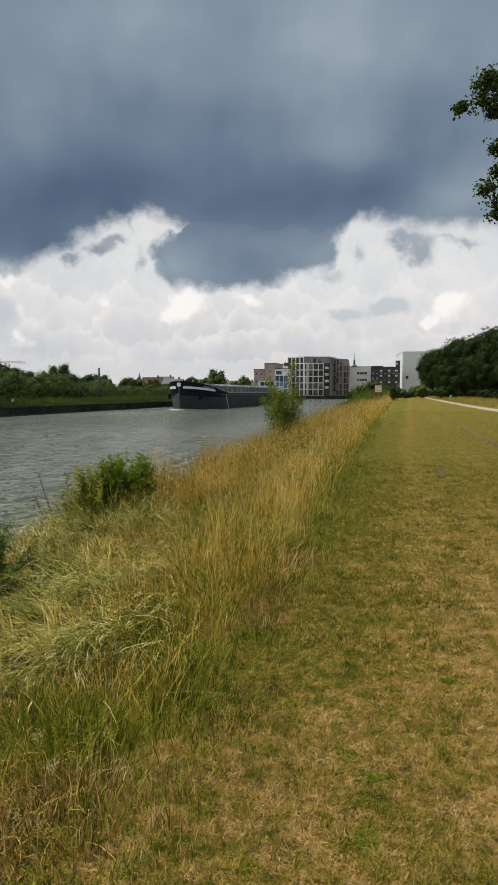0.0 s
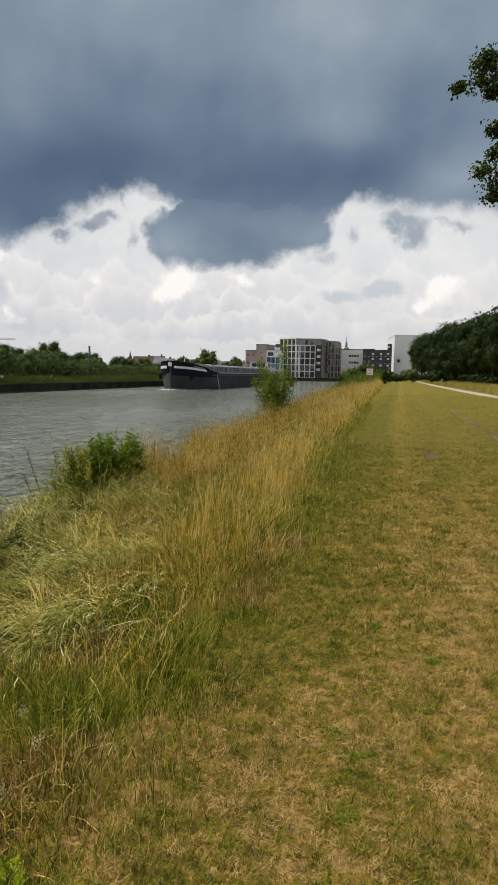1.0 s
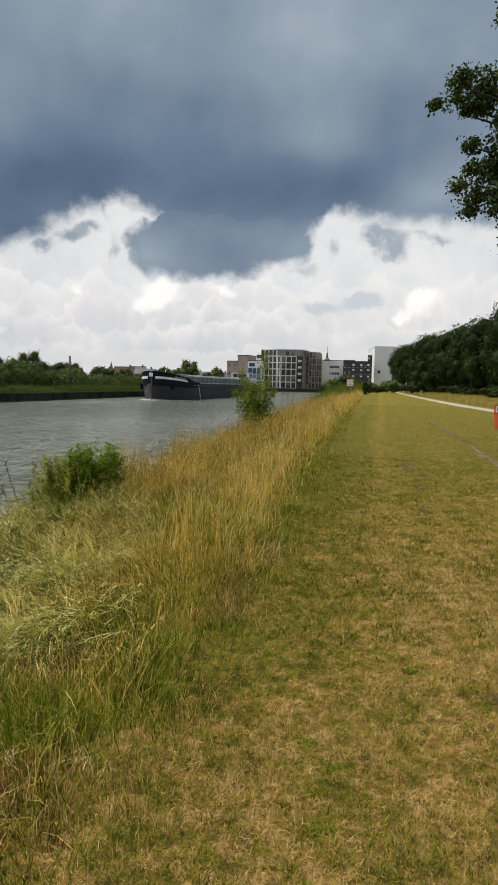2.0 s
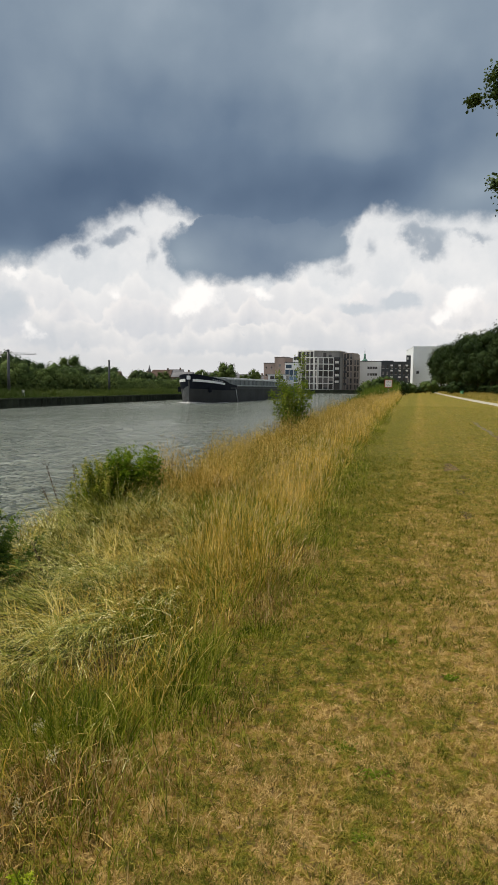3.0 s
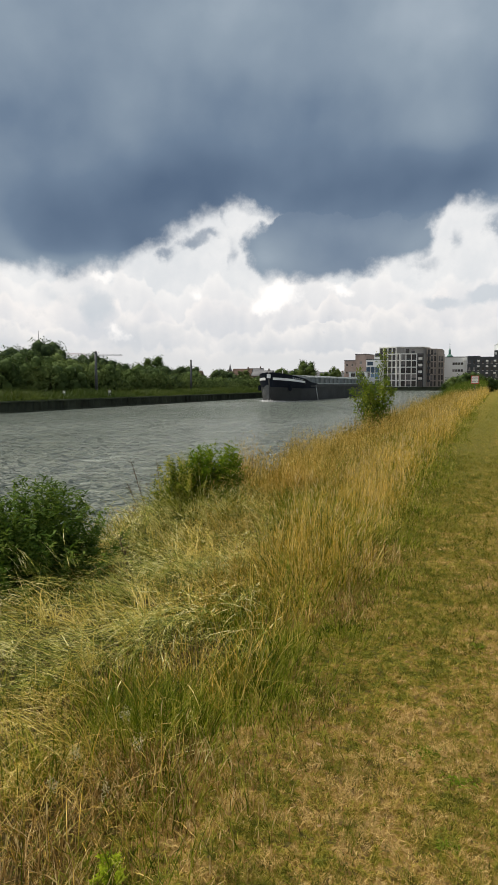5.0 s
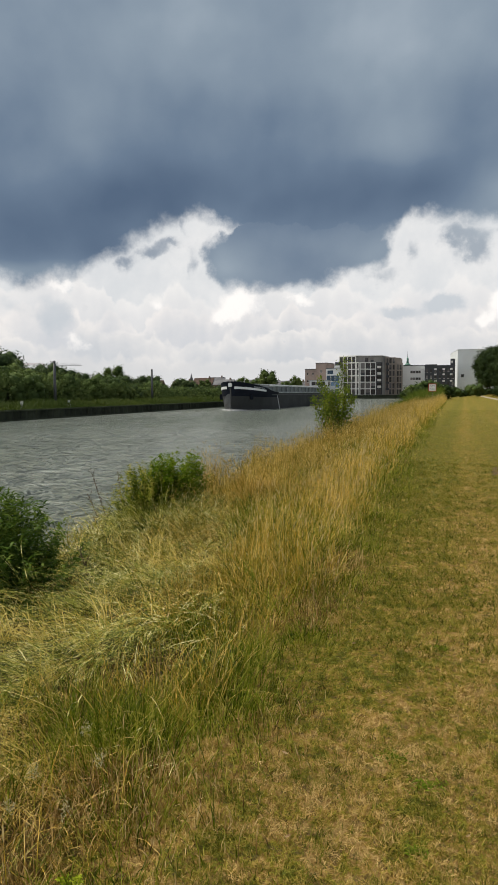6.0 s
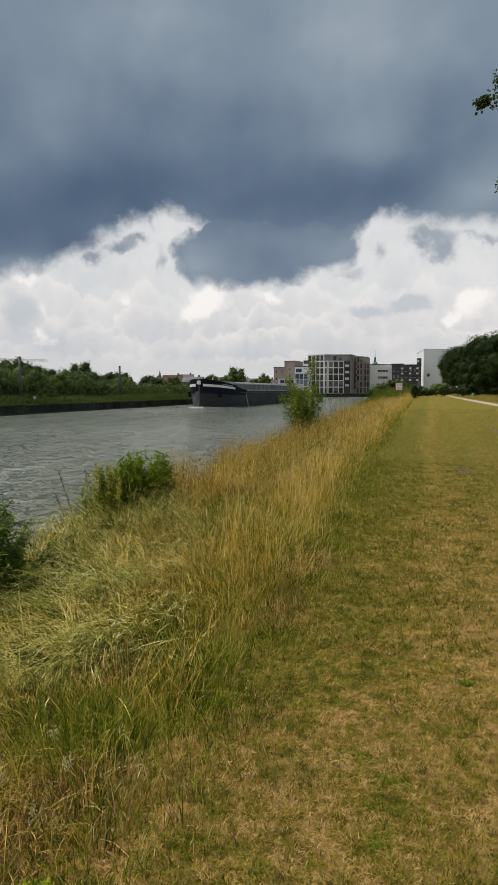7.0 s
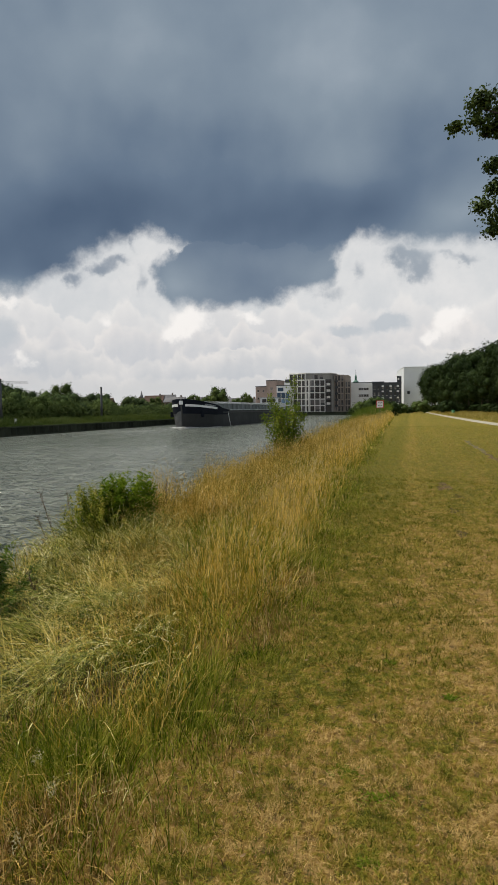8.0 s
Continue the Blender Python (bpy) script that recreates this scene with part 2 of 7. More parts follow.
def leafy(name, stops, rough=0.55, shine=0.3, patch=1.5, patch_amount=0.5, tip=None, base=None, gloss=0.4, fleck=0.0, fleck_scale=14.0, upright=False):
    """Blades and leaves: colour by piece and by patch, with light shining through."""
    mat, n, shader, out = material(name, rough)
    at = place(n)
    piece = n.m("ADD", 0.5, n.m("MULTIPLY", n.m("SUBTRACT", island(n), 0.5), 0.65 if fleck else 1.0))
    spread = n.m("ADD", n.m("MULTIPLY", piece, 1.0 - patch_amount), n.m("MULTIPLY", n.step(n.noise(at, patch, 3.0, 0.6), 0.32, 0.68), patch_amount))
    if fleck:
        where = n.scaled(at, 1.0, 1.0, 0.15) if upright else at      # standing stems keep the tone of their clump
        tone = n.step(n.m("ADD", n.m("MULTIPLY", n.noise(where, fleck_scale, 2.0, 0.6), 0.5), n.m("MULTIPLY", n.noise(where, fleck_scale * 3.2, 2.0, 0.6), 0.5)), 0.41, 0.59)
        spread = n.m("ADD", spread, n.m("MULTIPLY", n.m("SUBTRACT", tone, 0.5), fleck), clamp=True)
    colour = n.ramp(spread, stops)
    if tip or base:
        t = n.add("ShaderNodeAttribute")
        t.attribute_name = "along"
        if base:
            colour = n.mix(n.step(t.outputs["Fac"], 0.66, 0.05), colour, base)
        if tip:
            colour = n.mix(n.step(t.outputs["Fac"], 0.45, 1.0), colour, tip)
    n.put(shader.inputs["Base Color"], colour)
    shader.inputs["Specular IOR Level"].default_value = gloss
    thin = n.add("ShaderNodeBsdfTranslucent")
    n.put(thin.inputs[0], n.mix(0.5, colour, (0.9, 0.95, 0.35), "MULTIPLY"))
    both = n.add("ShaderNodeMixShader")
    both.inputs[0].default_value = shine
    n.put(both.inputs[1], shader.outputs[0])
    n.put(both.inputs[2], thin.outputs[0])
    n.put(out.inputs[0], both.outputs[0])
    return mat


def lawn_mix(n, at):
    """How dry the mown grass is, 0 to 1: patches, the trodden line and the mower's stripes."""
    split = n.add("ShaderNodeSeparateXYZ")
    n.put(split.inputs[0], at)
    x, y, _ = split.outputs
    wob = n.m("MULTIPLY", n.m("SUBTRACT", n.noise(at, 0.35, 2.0), 0.5), 0.7)
    x = n.m("ADD", x, wob)

    def band(mid, wide):
        d = n.m("DIVIDE", n.m("SUBTRACT", x, mid), wide)
        return n.m("EXPONENT", n.m("MULTIPLY", n.m("MULTIPLY", d, d), -1.0))

    near = n.step(y, 12.0, 4.0)
    far = n.step(y, 5.0, 11.0)
    patches = n.m("SUBTRACT", n.noise(at, 2.3, 4.0, 0.62), 0.5)
    broad = n.m("SUBTRACT", n.noise(at, 0.6, 3.0, 0.5), 0.5)
    clumps = n.m("SUBTRACT", n.noise(at, 8.0, 3.0, 0.62), 0.5)
    tufts_ = n.m("SUBTRACT", n.noise(at, 26.0, 2.0, 0.6), 0.5)
    dry = n.m("ADD", n.m("ADD", 0.46, n.m("MULTIPLY", patches, 1.25)), n.m("ADD", n.m("MULTIPLY", broad, 0.4), n.m("ADD", n.m("MULTIPLY", clumps, 2.6), n.m("MULTIPLY", tufts_, 2.4))))
    # the trodden line, and the greener strip beside the tall grass
    dry = n.m("ADD", dry, n.m("MULTIPLY", n.m("MULTIPLY", band(0.95, 0.65), near), 0.32))
    dry = n.m("ADD", dry, n.m("MULTIPLY", n.m("MULTIPLY", band(-0.35, 0.3), n.step(y, 4.0, 2.0)), 0.28))
    dry = n.m("SUBTRACT", dry, n.m("MULTIPLY", n.m("MULTIPLY", band(-0.6, 0.5), n.m("MULTIPLY", near, n.step(y, 2.4, 3.6))), 0.26))
    dry = n.m("SUBTRACT", dry, n.m("MULTIPLY", n.step(y, 5.0, 14.0), 0.36))
    # the mower's stripes, running a little towards the gravel path
    stripe = n.m("SUBTRACT", x, n.m("MULTIPLY", y, 0.028))

    def lane(mid, wide):
        d = n.m("DIVIDE", n.m("SUBTRACT", stripe, mid), wide)
        return n.m("EXPONENT", n.m("MULTIPLY", n.m("MULTIPLY", d, d), -1.0))

    dry = n.m("SUBTRACT", dry, n.m("MULTIPLY", n.m("MULTIPLY", lane(-0.8, 0.55), far), 0.20))
    dry = n.m("ADD", dry, n.m("MULTIPLY", n.m("MULTIPLY", lane(0.12, 0.30), far), 0.20))
    dry = n.m("ADD", dry, n.m("MULTIPLY", n.m("MULTIPLY", lane(1.55, 0.35), far), 0.10))
    return n.m("ADD", dry, 0.0, clamp=True)


DRY_STOPS = [(0.0, (0.138, 0.146, 0.014)), (0.25, (0.312, 0.278, 0.031)), (0.5, (0.365, 0.262, 0.056)), (0.75, (0.440, 0.292, 0.090)), (1.0, (0.57, 0.405, 0.155))]


def make_ground():
    mat, n, shader, _ = material("dry_turf", 0.95)
    at = place(n)
    dry = lawn_mix(n, at)
    thatch = n.noise(at, 60.0, 4.0, 0.7)
    grit = n.m("SUBTRACT", n.noise(at, 190.0, 2.0, 0.6), 0.5)
    dry2 = n.m("ADD", dry, n.m("ADD", n.m("MULTIPLY", n.m("SUBTRACT", thatch, 0.5), 0.9), n.m("MULTIPLY", grit, 1.1)), clamp=True)
    turf = n.ramp(dry2, [(p, (c[0] * 0.80, c[1] * 0.745, c[2] * 0.72)) for p, c in DRY_STOPS])
    # bare soil flecks, darkened further to paint in shadows between tufts
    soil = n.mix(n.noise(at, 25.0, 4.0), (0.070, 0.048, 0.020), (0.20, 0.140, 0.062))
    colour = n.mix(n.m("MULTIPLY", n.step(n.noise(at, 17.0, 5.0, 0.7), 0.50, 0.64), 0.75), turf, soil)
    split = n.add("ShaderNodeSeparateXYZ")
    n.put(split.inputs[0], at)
    # bank earth, coloured darker to stand for shade in the grass gaps
    shaded_earth = n.mix(thatch, (0.032, 0.028, 0.011), (0.105, 0.078, 0.030))
    colour = n.mix(n.step(n.m("ADD", split.outputs[0], n.m("MULTIPLY", thatch, 0.4)), -0.9, -1.5), colour, shaded_earth)
    n.put(shader.inputs["Base Color"], colour)
    shader.inputs["Specular IOR Level"].default_value = 0.15
    bump(n, shader, n.m("ADD", n.m("ADD", thatch, n.m("MULTIPLY", grit, 0.4)), n.noise(at, 9.0, 5.0, 0.7)), 1.0, 0.035)
    return mat


def make_lawn_blade():
    mat, n, shader, out = material("mown_grass", 0.6)
    at = place(n)
    dry = n.m("ADD", lawn_mix(n, at), n.m("MULTIPLY", n.m("SUBTRACT", island(n), 0.5), 0.4), clamp=True)
    colour = n.ramp(dry, [(p, tuple(min(1, k * 1.09) for k in c)) for p, c in DRY_STOPS])
    n.put(shader.inputs["Base Color"], colour)
    shader.inputs["Specular IOR Level"].default_value = 0.25
    thin = n.add("ShaderNodeBsdfTranslucent")
    n.put(thin.inputs[0], colour)
    both = n.add("ShaderNodeMixShader")
    both.inputs[0].default_value = 0.3
    n.put(both.inputs[1], shader.outputs[0])
    n.put(both.inputs[2], thin.outputs[0])
    n.put(out.inputs[0], both.outputs[0])
    return mat


def make_water():
    mat, n, shader, _ = material("canal_water", 0.12)
    at = place(n)
    shader.inputs["IOR"].default_value = 1.333
    small = n.noise(n.scaled(at, 1.0, 3.2, 1.0, 26.0), 1.5, 4.0, 0.6, 0.5)
    mid = n.noise(n.scaled(at, 0.42, 1.8, 1.0, 26.0), 1.0, 4.0, 0.6, 0.4)
    gusts = n.step(n.noise(n.scaled(at, 1.0, 0.35, 1.0), 0.06, 4.0, 0.6), 0.3, 0.72)
    n.put(shader.inputs["Base Color"], n.mix(gusts, (0.385, 0.435, 0.365), (0.530, 0.575, 0.500)))
    n.put(shader.inputs["Roughness"], n.m("ADD", 0.11, n.m("MULTIPLY", gusts, 0.07)))
    big = n.noise(n.scaled(at, 0.26, 1.15, 1.0, 24.0), 1.0, 3.0, 0.55, 0.3)
    height = n.m("ADD", n.m("MULTIPLY", big, 1.3), n.m("ADD", n.m("MULTIPLY", small, 0.6), n.m("MULTIPLY", mid, 1.1)))
    chop = n.step(n.noise(n.scaled(at, 0.5, 0.9, 1.0, 26.0), 1.0, 4.0, 0.7), 0.32, 0.68)
    force = n.m("ADD", n.m("ADD", 0.15, n.m("MULTIPLY", gusts, 0.5)), n.m("MULTIPLY", chop, 1.5))
    bump(n, shader, n.m("MULTIPLY", height, force), 1.0, 1.35)
    return mat


def make_glass(name, colour=(0.03, 0.04, 0.05)):
    mat, n, shader, _ = material(name, 0.12)
    shader.inputs["Specular IOR Level"].default_value = 0.35
    shade = n.add("ShaderNodeObjectInfo").outputs["Random"]
    n.put(shader.inputs["Base Color"], n.mix(n.step(shade, 0.55, 1.0), colour, tuple(min(1.0, c * 3 + 0.06) for c in colour)))
    return mat


TURF = make_ground()
LAWN = make_lawn_blade()
WATER = make_water()
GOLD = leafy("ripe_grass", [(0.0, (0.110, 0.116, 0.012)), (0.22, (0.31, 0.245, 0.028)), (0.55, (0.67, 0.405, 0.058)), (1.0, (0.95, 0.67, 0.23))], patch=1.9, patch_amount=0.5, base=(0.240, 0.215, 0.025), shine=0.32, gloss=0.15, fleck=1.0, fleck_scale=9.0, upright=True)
SEED = leafy("grass_seed_heads", [(0.0, (0.38, 0.26, 0.09)), (0.5, (0.55, 0.40, 0.16)), (1.0, (0.72, 0.57, 0.30))], patch=0.6, patch_amount=0.5, shine=0.35)
RUSSET = leafy("russet_grass", [(0.0, (0.125, 0.115, 0.013)), (0.3, (0.36, 0.240, 0.040)), (0.65, (0.62, 0.390, 0.095)), (1.0, (0.84, 0.61, 0.22))], patch=1.3, patch_amount=0.5, base=(0.14, 0.135, 0.016), shine=0.30, gloss=0.10, fleck=1.0, fleck_scale=7.0, upright=True)
DEAD_GRASS = leafy("dead_grass", [(0.0, (0.10, 0.058, 0.020)), (0.4, (0.30, 0.180, 0.058)), (0.75, (0.50, 0.33, 0.125)), (1.0, (0.74, 0.56, 0.29))], patch=3.0, patch_amount=0.3, shine=0.25, gloss=0.12, fleck=0.9, fleck_scale=16.0, upright=True)
LODGED = leafy("flattened_grass", [(0.0, (0.028, 0.040, 0.006)), (0.32, (0.122, 0.148, 0.015)), (0.62, (0.268, 0.275, 0.040)), (0.85, (0.48, 0.435, 0.125)), (1.0, (0.78, 0.72, 0.38))], patch=1.6, patch_amount=0.40, shine=0.2, gloss=0.12, fleck=0.85, fleck_scale=6.0)
STRAW = leafy("fallen_straw", [(0.0, (0.25, 0.19, 0.028)), (0.35, (0.52, 0.40, 0.075)), (0.7, (0.74, 0.58, 0.17)), (1.0, (0.90, 0.76, 0.38))], patch=3.0, patch_amount=0.3, shine=0.28, gloss=0.10)
GREEN_GRASS = leafy("green_grass", [(0.0, (0.040, 0.066, 0.006)), (0.35, (0.118, 0.164, 0.011)), (0.7, (0.245, 0.268, 0.024)), (1.0, (0.50, 0.44, 0.10))], patch=2.6, patch_amount=0.35, shine=0.36, gloss=0.08, fleck=0.9, fleck_scale=13.0, upright=True)
TUFT = leafy("lawn_tufts", [(0.0, (0.060, 0.070, 0.009)), (0.4, (0.150, 0.158, 0.018)), (0.75, (0.260, 0.235, 0.036)), (1.0, (0.36, 0.28, 0.075))], patch=2.2, patch_amount=0.35, shine=0.3, gloss=0.08, fleck=0.8, fleck_scale=16.0)
WEED = leafy("weed_leaves", [(0.0, (0.060, 0.115, 0.008)), (0.5, (0.135, 0.215, 0.014)), (1.0, (0.28, 0.33, 0.035))], patch=3.0, patch_amount=0.3, shine=0.45, gloss=0.03)
SCRUB = leafy("scrub_leaves", [(0.0, (0.034, 0.070, 0.010)), (0.5, (0.075, 0.130, 0.018)), (1.0, (0.17, 0.22, 0.035))], patch=3.0, patch_amount=0.3, shine=0.32, gloss=0.06)
SAPLING_LEAF = leafy("sapling_leaves", [(0.0, (0.075, 0.125, 0.010)), (0.5, (0.135, 0.20, 0.018)), (1.0, (0.31, 0.33, 0.04))], patch=1.2, patch_amount=0.5, shine=0.4, gloss=0.2)
OAK_LEAF = leafy("tree_leaves", [(0.0, (0.028, 0.048, 0.014)), (0.5, (0.056, 0.086, 0.022)), (1.0, (0.12, 0.155, 0.034))], patch=0.8, patch_amount=0.4, shine=0.14, gloss=0.12)
WOOD_LEAF = leafy("woodland_leaves", [(0.0, (0.014, 0.026, 0.008)), (0.5, (0.026, 0.044, 0.013)), (1.0, (0.046, 0.068, 0.020))], patch=0.12, patch_amount=0.5, shine=0.08, gloss=0.05)
BANK_LEAF = leafy("bank_tree_leaves", [(0.0, (0.040, 0.065, 0.022)), (0.5, (0.078, 0.115, 0.036)), (1.0, (0.140, 0.178, 0.056))], patch=0.14, patch_amount=0.75, shine=0.18, gloss=0.03)
DEEP_LEAF = leafy("dark_tree_leaves", [(0.0, (0.028, 0.048, 0.021)), (0.5, (0.055, 0.082, 0.034)), (1.0, (0.095, 0.126, 0.050))], patch=0.14, patch_amount=0.75, shine=0.15, gloss=0.03)
REED = leafy("reeds", [(0.0, (0.034, 0.060, 0.011)), (0.5, (0.060, 0.092, 0.018)), (1.0, (0.11, 0.135, 0.030))], patch=0.12, patch_amount=0.5, shine=0.3, gloss=0.1)
FRESH_REED = leafy("fresh_reeds", [(0.0, (0.065, 0.105, 0.012)), (0.5, (0.115, 0.165, 0.022)), (1.0, (0.20, 0.235, 0.04))], patch=0.25, patch_amount=0.5, shine=0.35, gloss=0.1)
VERGE = leafy("verge_grass", [(0.0, (0.18, 0.175, 0.03)), (0.5, (0.36, 0.285, 0.06)), (1.0, (0.54, 0.42, 0.14))], patch=0.25, patch_amount=0.6, shine=0.3)
BARK = painted("bark", (0.085, 0.070, 0.052), 0.9, 0.4, 3.0, 30.0, relief=0.6)
TWIG = painted("twigs", (0.10, 0.075, 0.045), 0.85, 0.3, 5.0, 40.0)
DEAD = painted("dead_stalks", (0.13, 0.10, 0.065), 0.85, 0.3, 5.0, 40.0)
CONCRETE = painted("pale_concrete", (0.50, 0.48, 0.43), 0.85, 0.18, 0.4, 12.0)
TRACK = painted("trodden_dirt", (0.150, 0.124, 0.070), 0.98, 0.3, 3.0, 50.0, relief=0.6)
GRAVEL = painted("path_gravel", (0.40, 0.37, 0.31), 0.9, 0.2, 0.8, 30.0)
DIRT = painted("bare_dirt", (0.125, 0.083, 0.043), 0.98, 0.4, 4.0, 50.0, relief=0.6)
QUAY = painted("quay_wall", (0.040, 0.047, 0.032), 0.85, 0.5, 0.3, 4.0, relief=0.3)
QUAY_CAP = painted("quay_capping", (0.055, 0.065, 0.042), 0.85, 0.4, 0.4, 4.0)
STEEL = painted("grey_steel", (0.05, 0.053, 0.056), 0.55, 0.3, 0.6, 6.0)


# ---- ways to make meshes ----
rng = np.random.default_rng(7)


def bulk(name, verts, sizes, loops, mat, along=None, smooth=True):
    """A big mesh from arrays: corner counts and corner indices of its faces."""
    me = bpy.data.meshes.new(name)
    me.vertices.add(len(verts))
    me.vertices.foreach_set("co", np.ascontiguousarray(verts, dtype=np.float32).ravel())
    me.loops.add(len(loops))
    me.loops.foreach_set("vertex_index", np.ascontiguousarray(loops, dtype=np.int32))
    starts = np.concatenate(([0], np.cumsum(sizes)[:-1])).astype(np.int32)
    me.polygons.add(len(sizes))
    me.polygons.foreach_set("loop_start", starts)
    if along is not None:
        me.attributes.new("along", "FLOAT", "POINT").data.foreach_set("value", np.ascontiguousarray(along, dtype=np.float32))
    me.materials.append(mat)
    me.update(calc_edges=True)
    if smooth:
        me.shade_smooth()
    return me


def thing(name, label, category, at=(0, 0, 0), turn=0.0, group="", kind=""):
    ob = new(name)
    ob.matrix_world = pose(*at, 0, 0, turn)
    return tagged(ob, label, category, group, kind)


def part(name, data, mat, parent, label=""):
    """Links a bmesh or a mesh as ONE object under a thing or a part."""
    if isinstance(data, bmesh.types.BMesh):
        me = bpy.data.meshes.new(name)
        data.to_mesh(me)
        data.free()
        data = me
    if mat and not data.materials:
        data.materials.append(mat)
    ob = new(name, data)
    ob.parent = parent
    if label:
        ob["label"] = label
    return ob


def box(lo, hi, bevel=0.0, bm=None):
    bm = bm or bmesh.new()
    size = Vector(hi) - Vector(lo)
    mid = (Vector(hi) + Vector(lo)) / 2
    made = bmesh.ops.create_cube(bm, size=1.0, matrix=Matrix.Translation(mid) @ Matrix.Diagonal((*size, 1)))
    if bevel:
        edges = list({e for v in made["verts"] for e in v.link_edges})
        bmesh.ops.bevel(bm, geom=edges, offset=bevel, segments=2, affect="EDGES")
    return bm


def prism(outline, z0, z1):
    """An upright block over a plan outline, counter-clockwise."""
    bm = bmesh.new()
    low = [bm.verts.new((x, y, z0)) for x, y in outline]
    top = [bm.verts.new((x, y, z1)) for x, y in outline]
    n = len(outline)
    bm.faces.new(low[::-1])
    bm.faces.new(top)
    for i in range(n):
        bm.faces.new((low[i], low[(i + 1) % n], top[(i + 1) % n], top[i]))
    return bm


def tube(points, radii, sides=8, bm=None):
    """A tapered round limb along points."""
    bm = bm or bmesh.new()
    rings = []
    for i, p in enumerate(points):
        p = Vector(p)
        ahead = (Vector(points[min(i + 1, len(points) - 1)]) - Vector(points[max(i - 1, 0)])).normalized()
        side = ahead.cross(Vector((0.31, 0.17, 0.93))).normalized()
        up = side.cross(ahead)
        rings.append([bm.verts.new(p + radii[i] * (math.cos(a) * side + math.sin(a) * up)) for a in np.linspace(0, 2 * math.pi, sides, endpoint=False)])
    for a, b in zip(rings, rings[1:]):
        for i in range(sides):
            f = bm.faces.new((a[i], a[(i + 1) % sides], b[(i + 1) % sides], b[i]))
            f.smooth = True
    bm.faces.new(rings[0][::-1])
    bm.faces.new(rings[-1])
    return bm


def noise2(x, y, scale, seed=0.0):
    """Smooth value noise over the plan, about -1 to 1."""
    out = np.zeros_like(x, dtype=float)
    for k, (fx, fy, ph) in enumerate(((1.0, 0.3, 0.0), (-0.55, 0.9, 1.7), (0.25, -1.1, 4.1), (1.3, 1.1, 2.2), (-1.9, 0.7, 5.2), (0.6, 2.1, 3.3))):
        out += np.sin((x * fx + y * fy) * scale + ph + seed * (k + 1.3)) / (1 + 0.25 * k)
    return out / 3.0


def ribbons(root, length, width, turn, rise0, rise1, face, k=3, spindle=False, curl=0.0):
    """Blades: each starts at its root, heads along its turn, and bends from rise0 to rise1 (radians). Returns arrays for bulk()."""
    n = len(root)
    t = np.linspace(0, 1, k + 1)
    mid = (t[1:] + t[:-1]) / 2
    rise = rise0[:, None] + (rise1 - rise0)[:, None] * mid ** 1.3
    head = turn[:, None] + curl * mid * np.where(np.arange(n) % 2, 1, -1)[:, None]
    step = length[:, None] / k
    d = np.stack((np.cos(rise) * np.cos(head), np.cos(rise) * np.sin(head), np.sin(rise)), -1) * step[..., None]
    centre = np.concatenate((np.zeros((n, 1, 3)), np.cumsum(d, 1)), 1) + root[:, None, :]
    side = np.stack((np.cos(face), np.sin(face), np.zeros(n)), -1)
    if spindle:
        prof = np.sin(np.pi * np.clip(t * 0.92 + 0.06, 0, 1)) ** 0.8
    else:
        prof = (1 - t) ** 0.65 * (0.75 + 0.25 * np.minimum(t * 5, 1))
    wide = 0.5 * width[:, None] * prof[None, :]
    left = centre[:, :k] - side[:, None] * wide[:, :k, None]
    right = centre[:, :k] + side[:, None] * wide[:, :k, None]
    verts = np.concatenate((np.stack((left, right), 2).reshape(n, 2 * k, 3), centre[:, k:]), 1)
    per = 2 * k + 1
    local, sizes = [], []
    for i in range(k - 1):
        local += [2 * i, 2 * i + 1, 2 * i + 3, 2 * i + 2]
        sizes.append(4)
    local += [2 * k - 2, 2 * k - 1, 2 * k]
    sizes.append(3)
    loops = (np.arange(n)[:, None] * per + np.array(local)[None]).ravel()
    along = np.tile(np.concatenate((np.repeat(t[:k], 2), [1.0])), n)
    tips = centre[:, k]
    return verts.reshape(-1, 3), np.tile(sizes, n), loops, along, tips


def joined(*sets):
    verts, sizes, loops, along, base = [], [], [], [], 0
    for v, s, l, a, *_ in sets:
        verts.append(v), sizes.append(s), loops.append(l + base), along.append(a)
        base += len(v)
    return np.concatenate(verts), np.concatenate(sizes), np.concatenate(loops), np.concatenate(along)


def leaves(centres, normals, size, aspect=0.6, sag=0.15):
    """Leaves: a folded diamond of four points at each centre. Returns arrays for bulk()."""
    n = len(centres)
    other = rng.normal(size=(n, 3))
    u = np.cross(normals, other)
    u /= np.linalg.norm(u, axis=1, keepdims=True) + 1e-9
    v = np.cross(normals, u)
    s = size[:, None]
    pts = np.stack((centres - u * s * 0.5, centres - v * s * aspect * 0.5 + normals * s * sag * 0.4, centres + u * s * 0.5 - normals * s * sag,
                    centres + v * s * aspect * 0.5 + normals * s * sag * 0.4), 1)
    loops = (np.arange(n)[:, None] * 4 + np.array([0, 1, 2, 3])[None]).ravel()
    return pts.reshape(-1, 3), np.full(n, 4), loops, np.tile([0.0, 0.5, 1.0, 0.5], n)


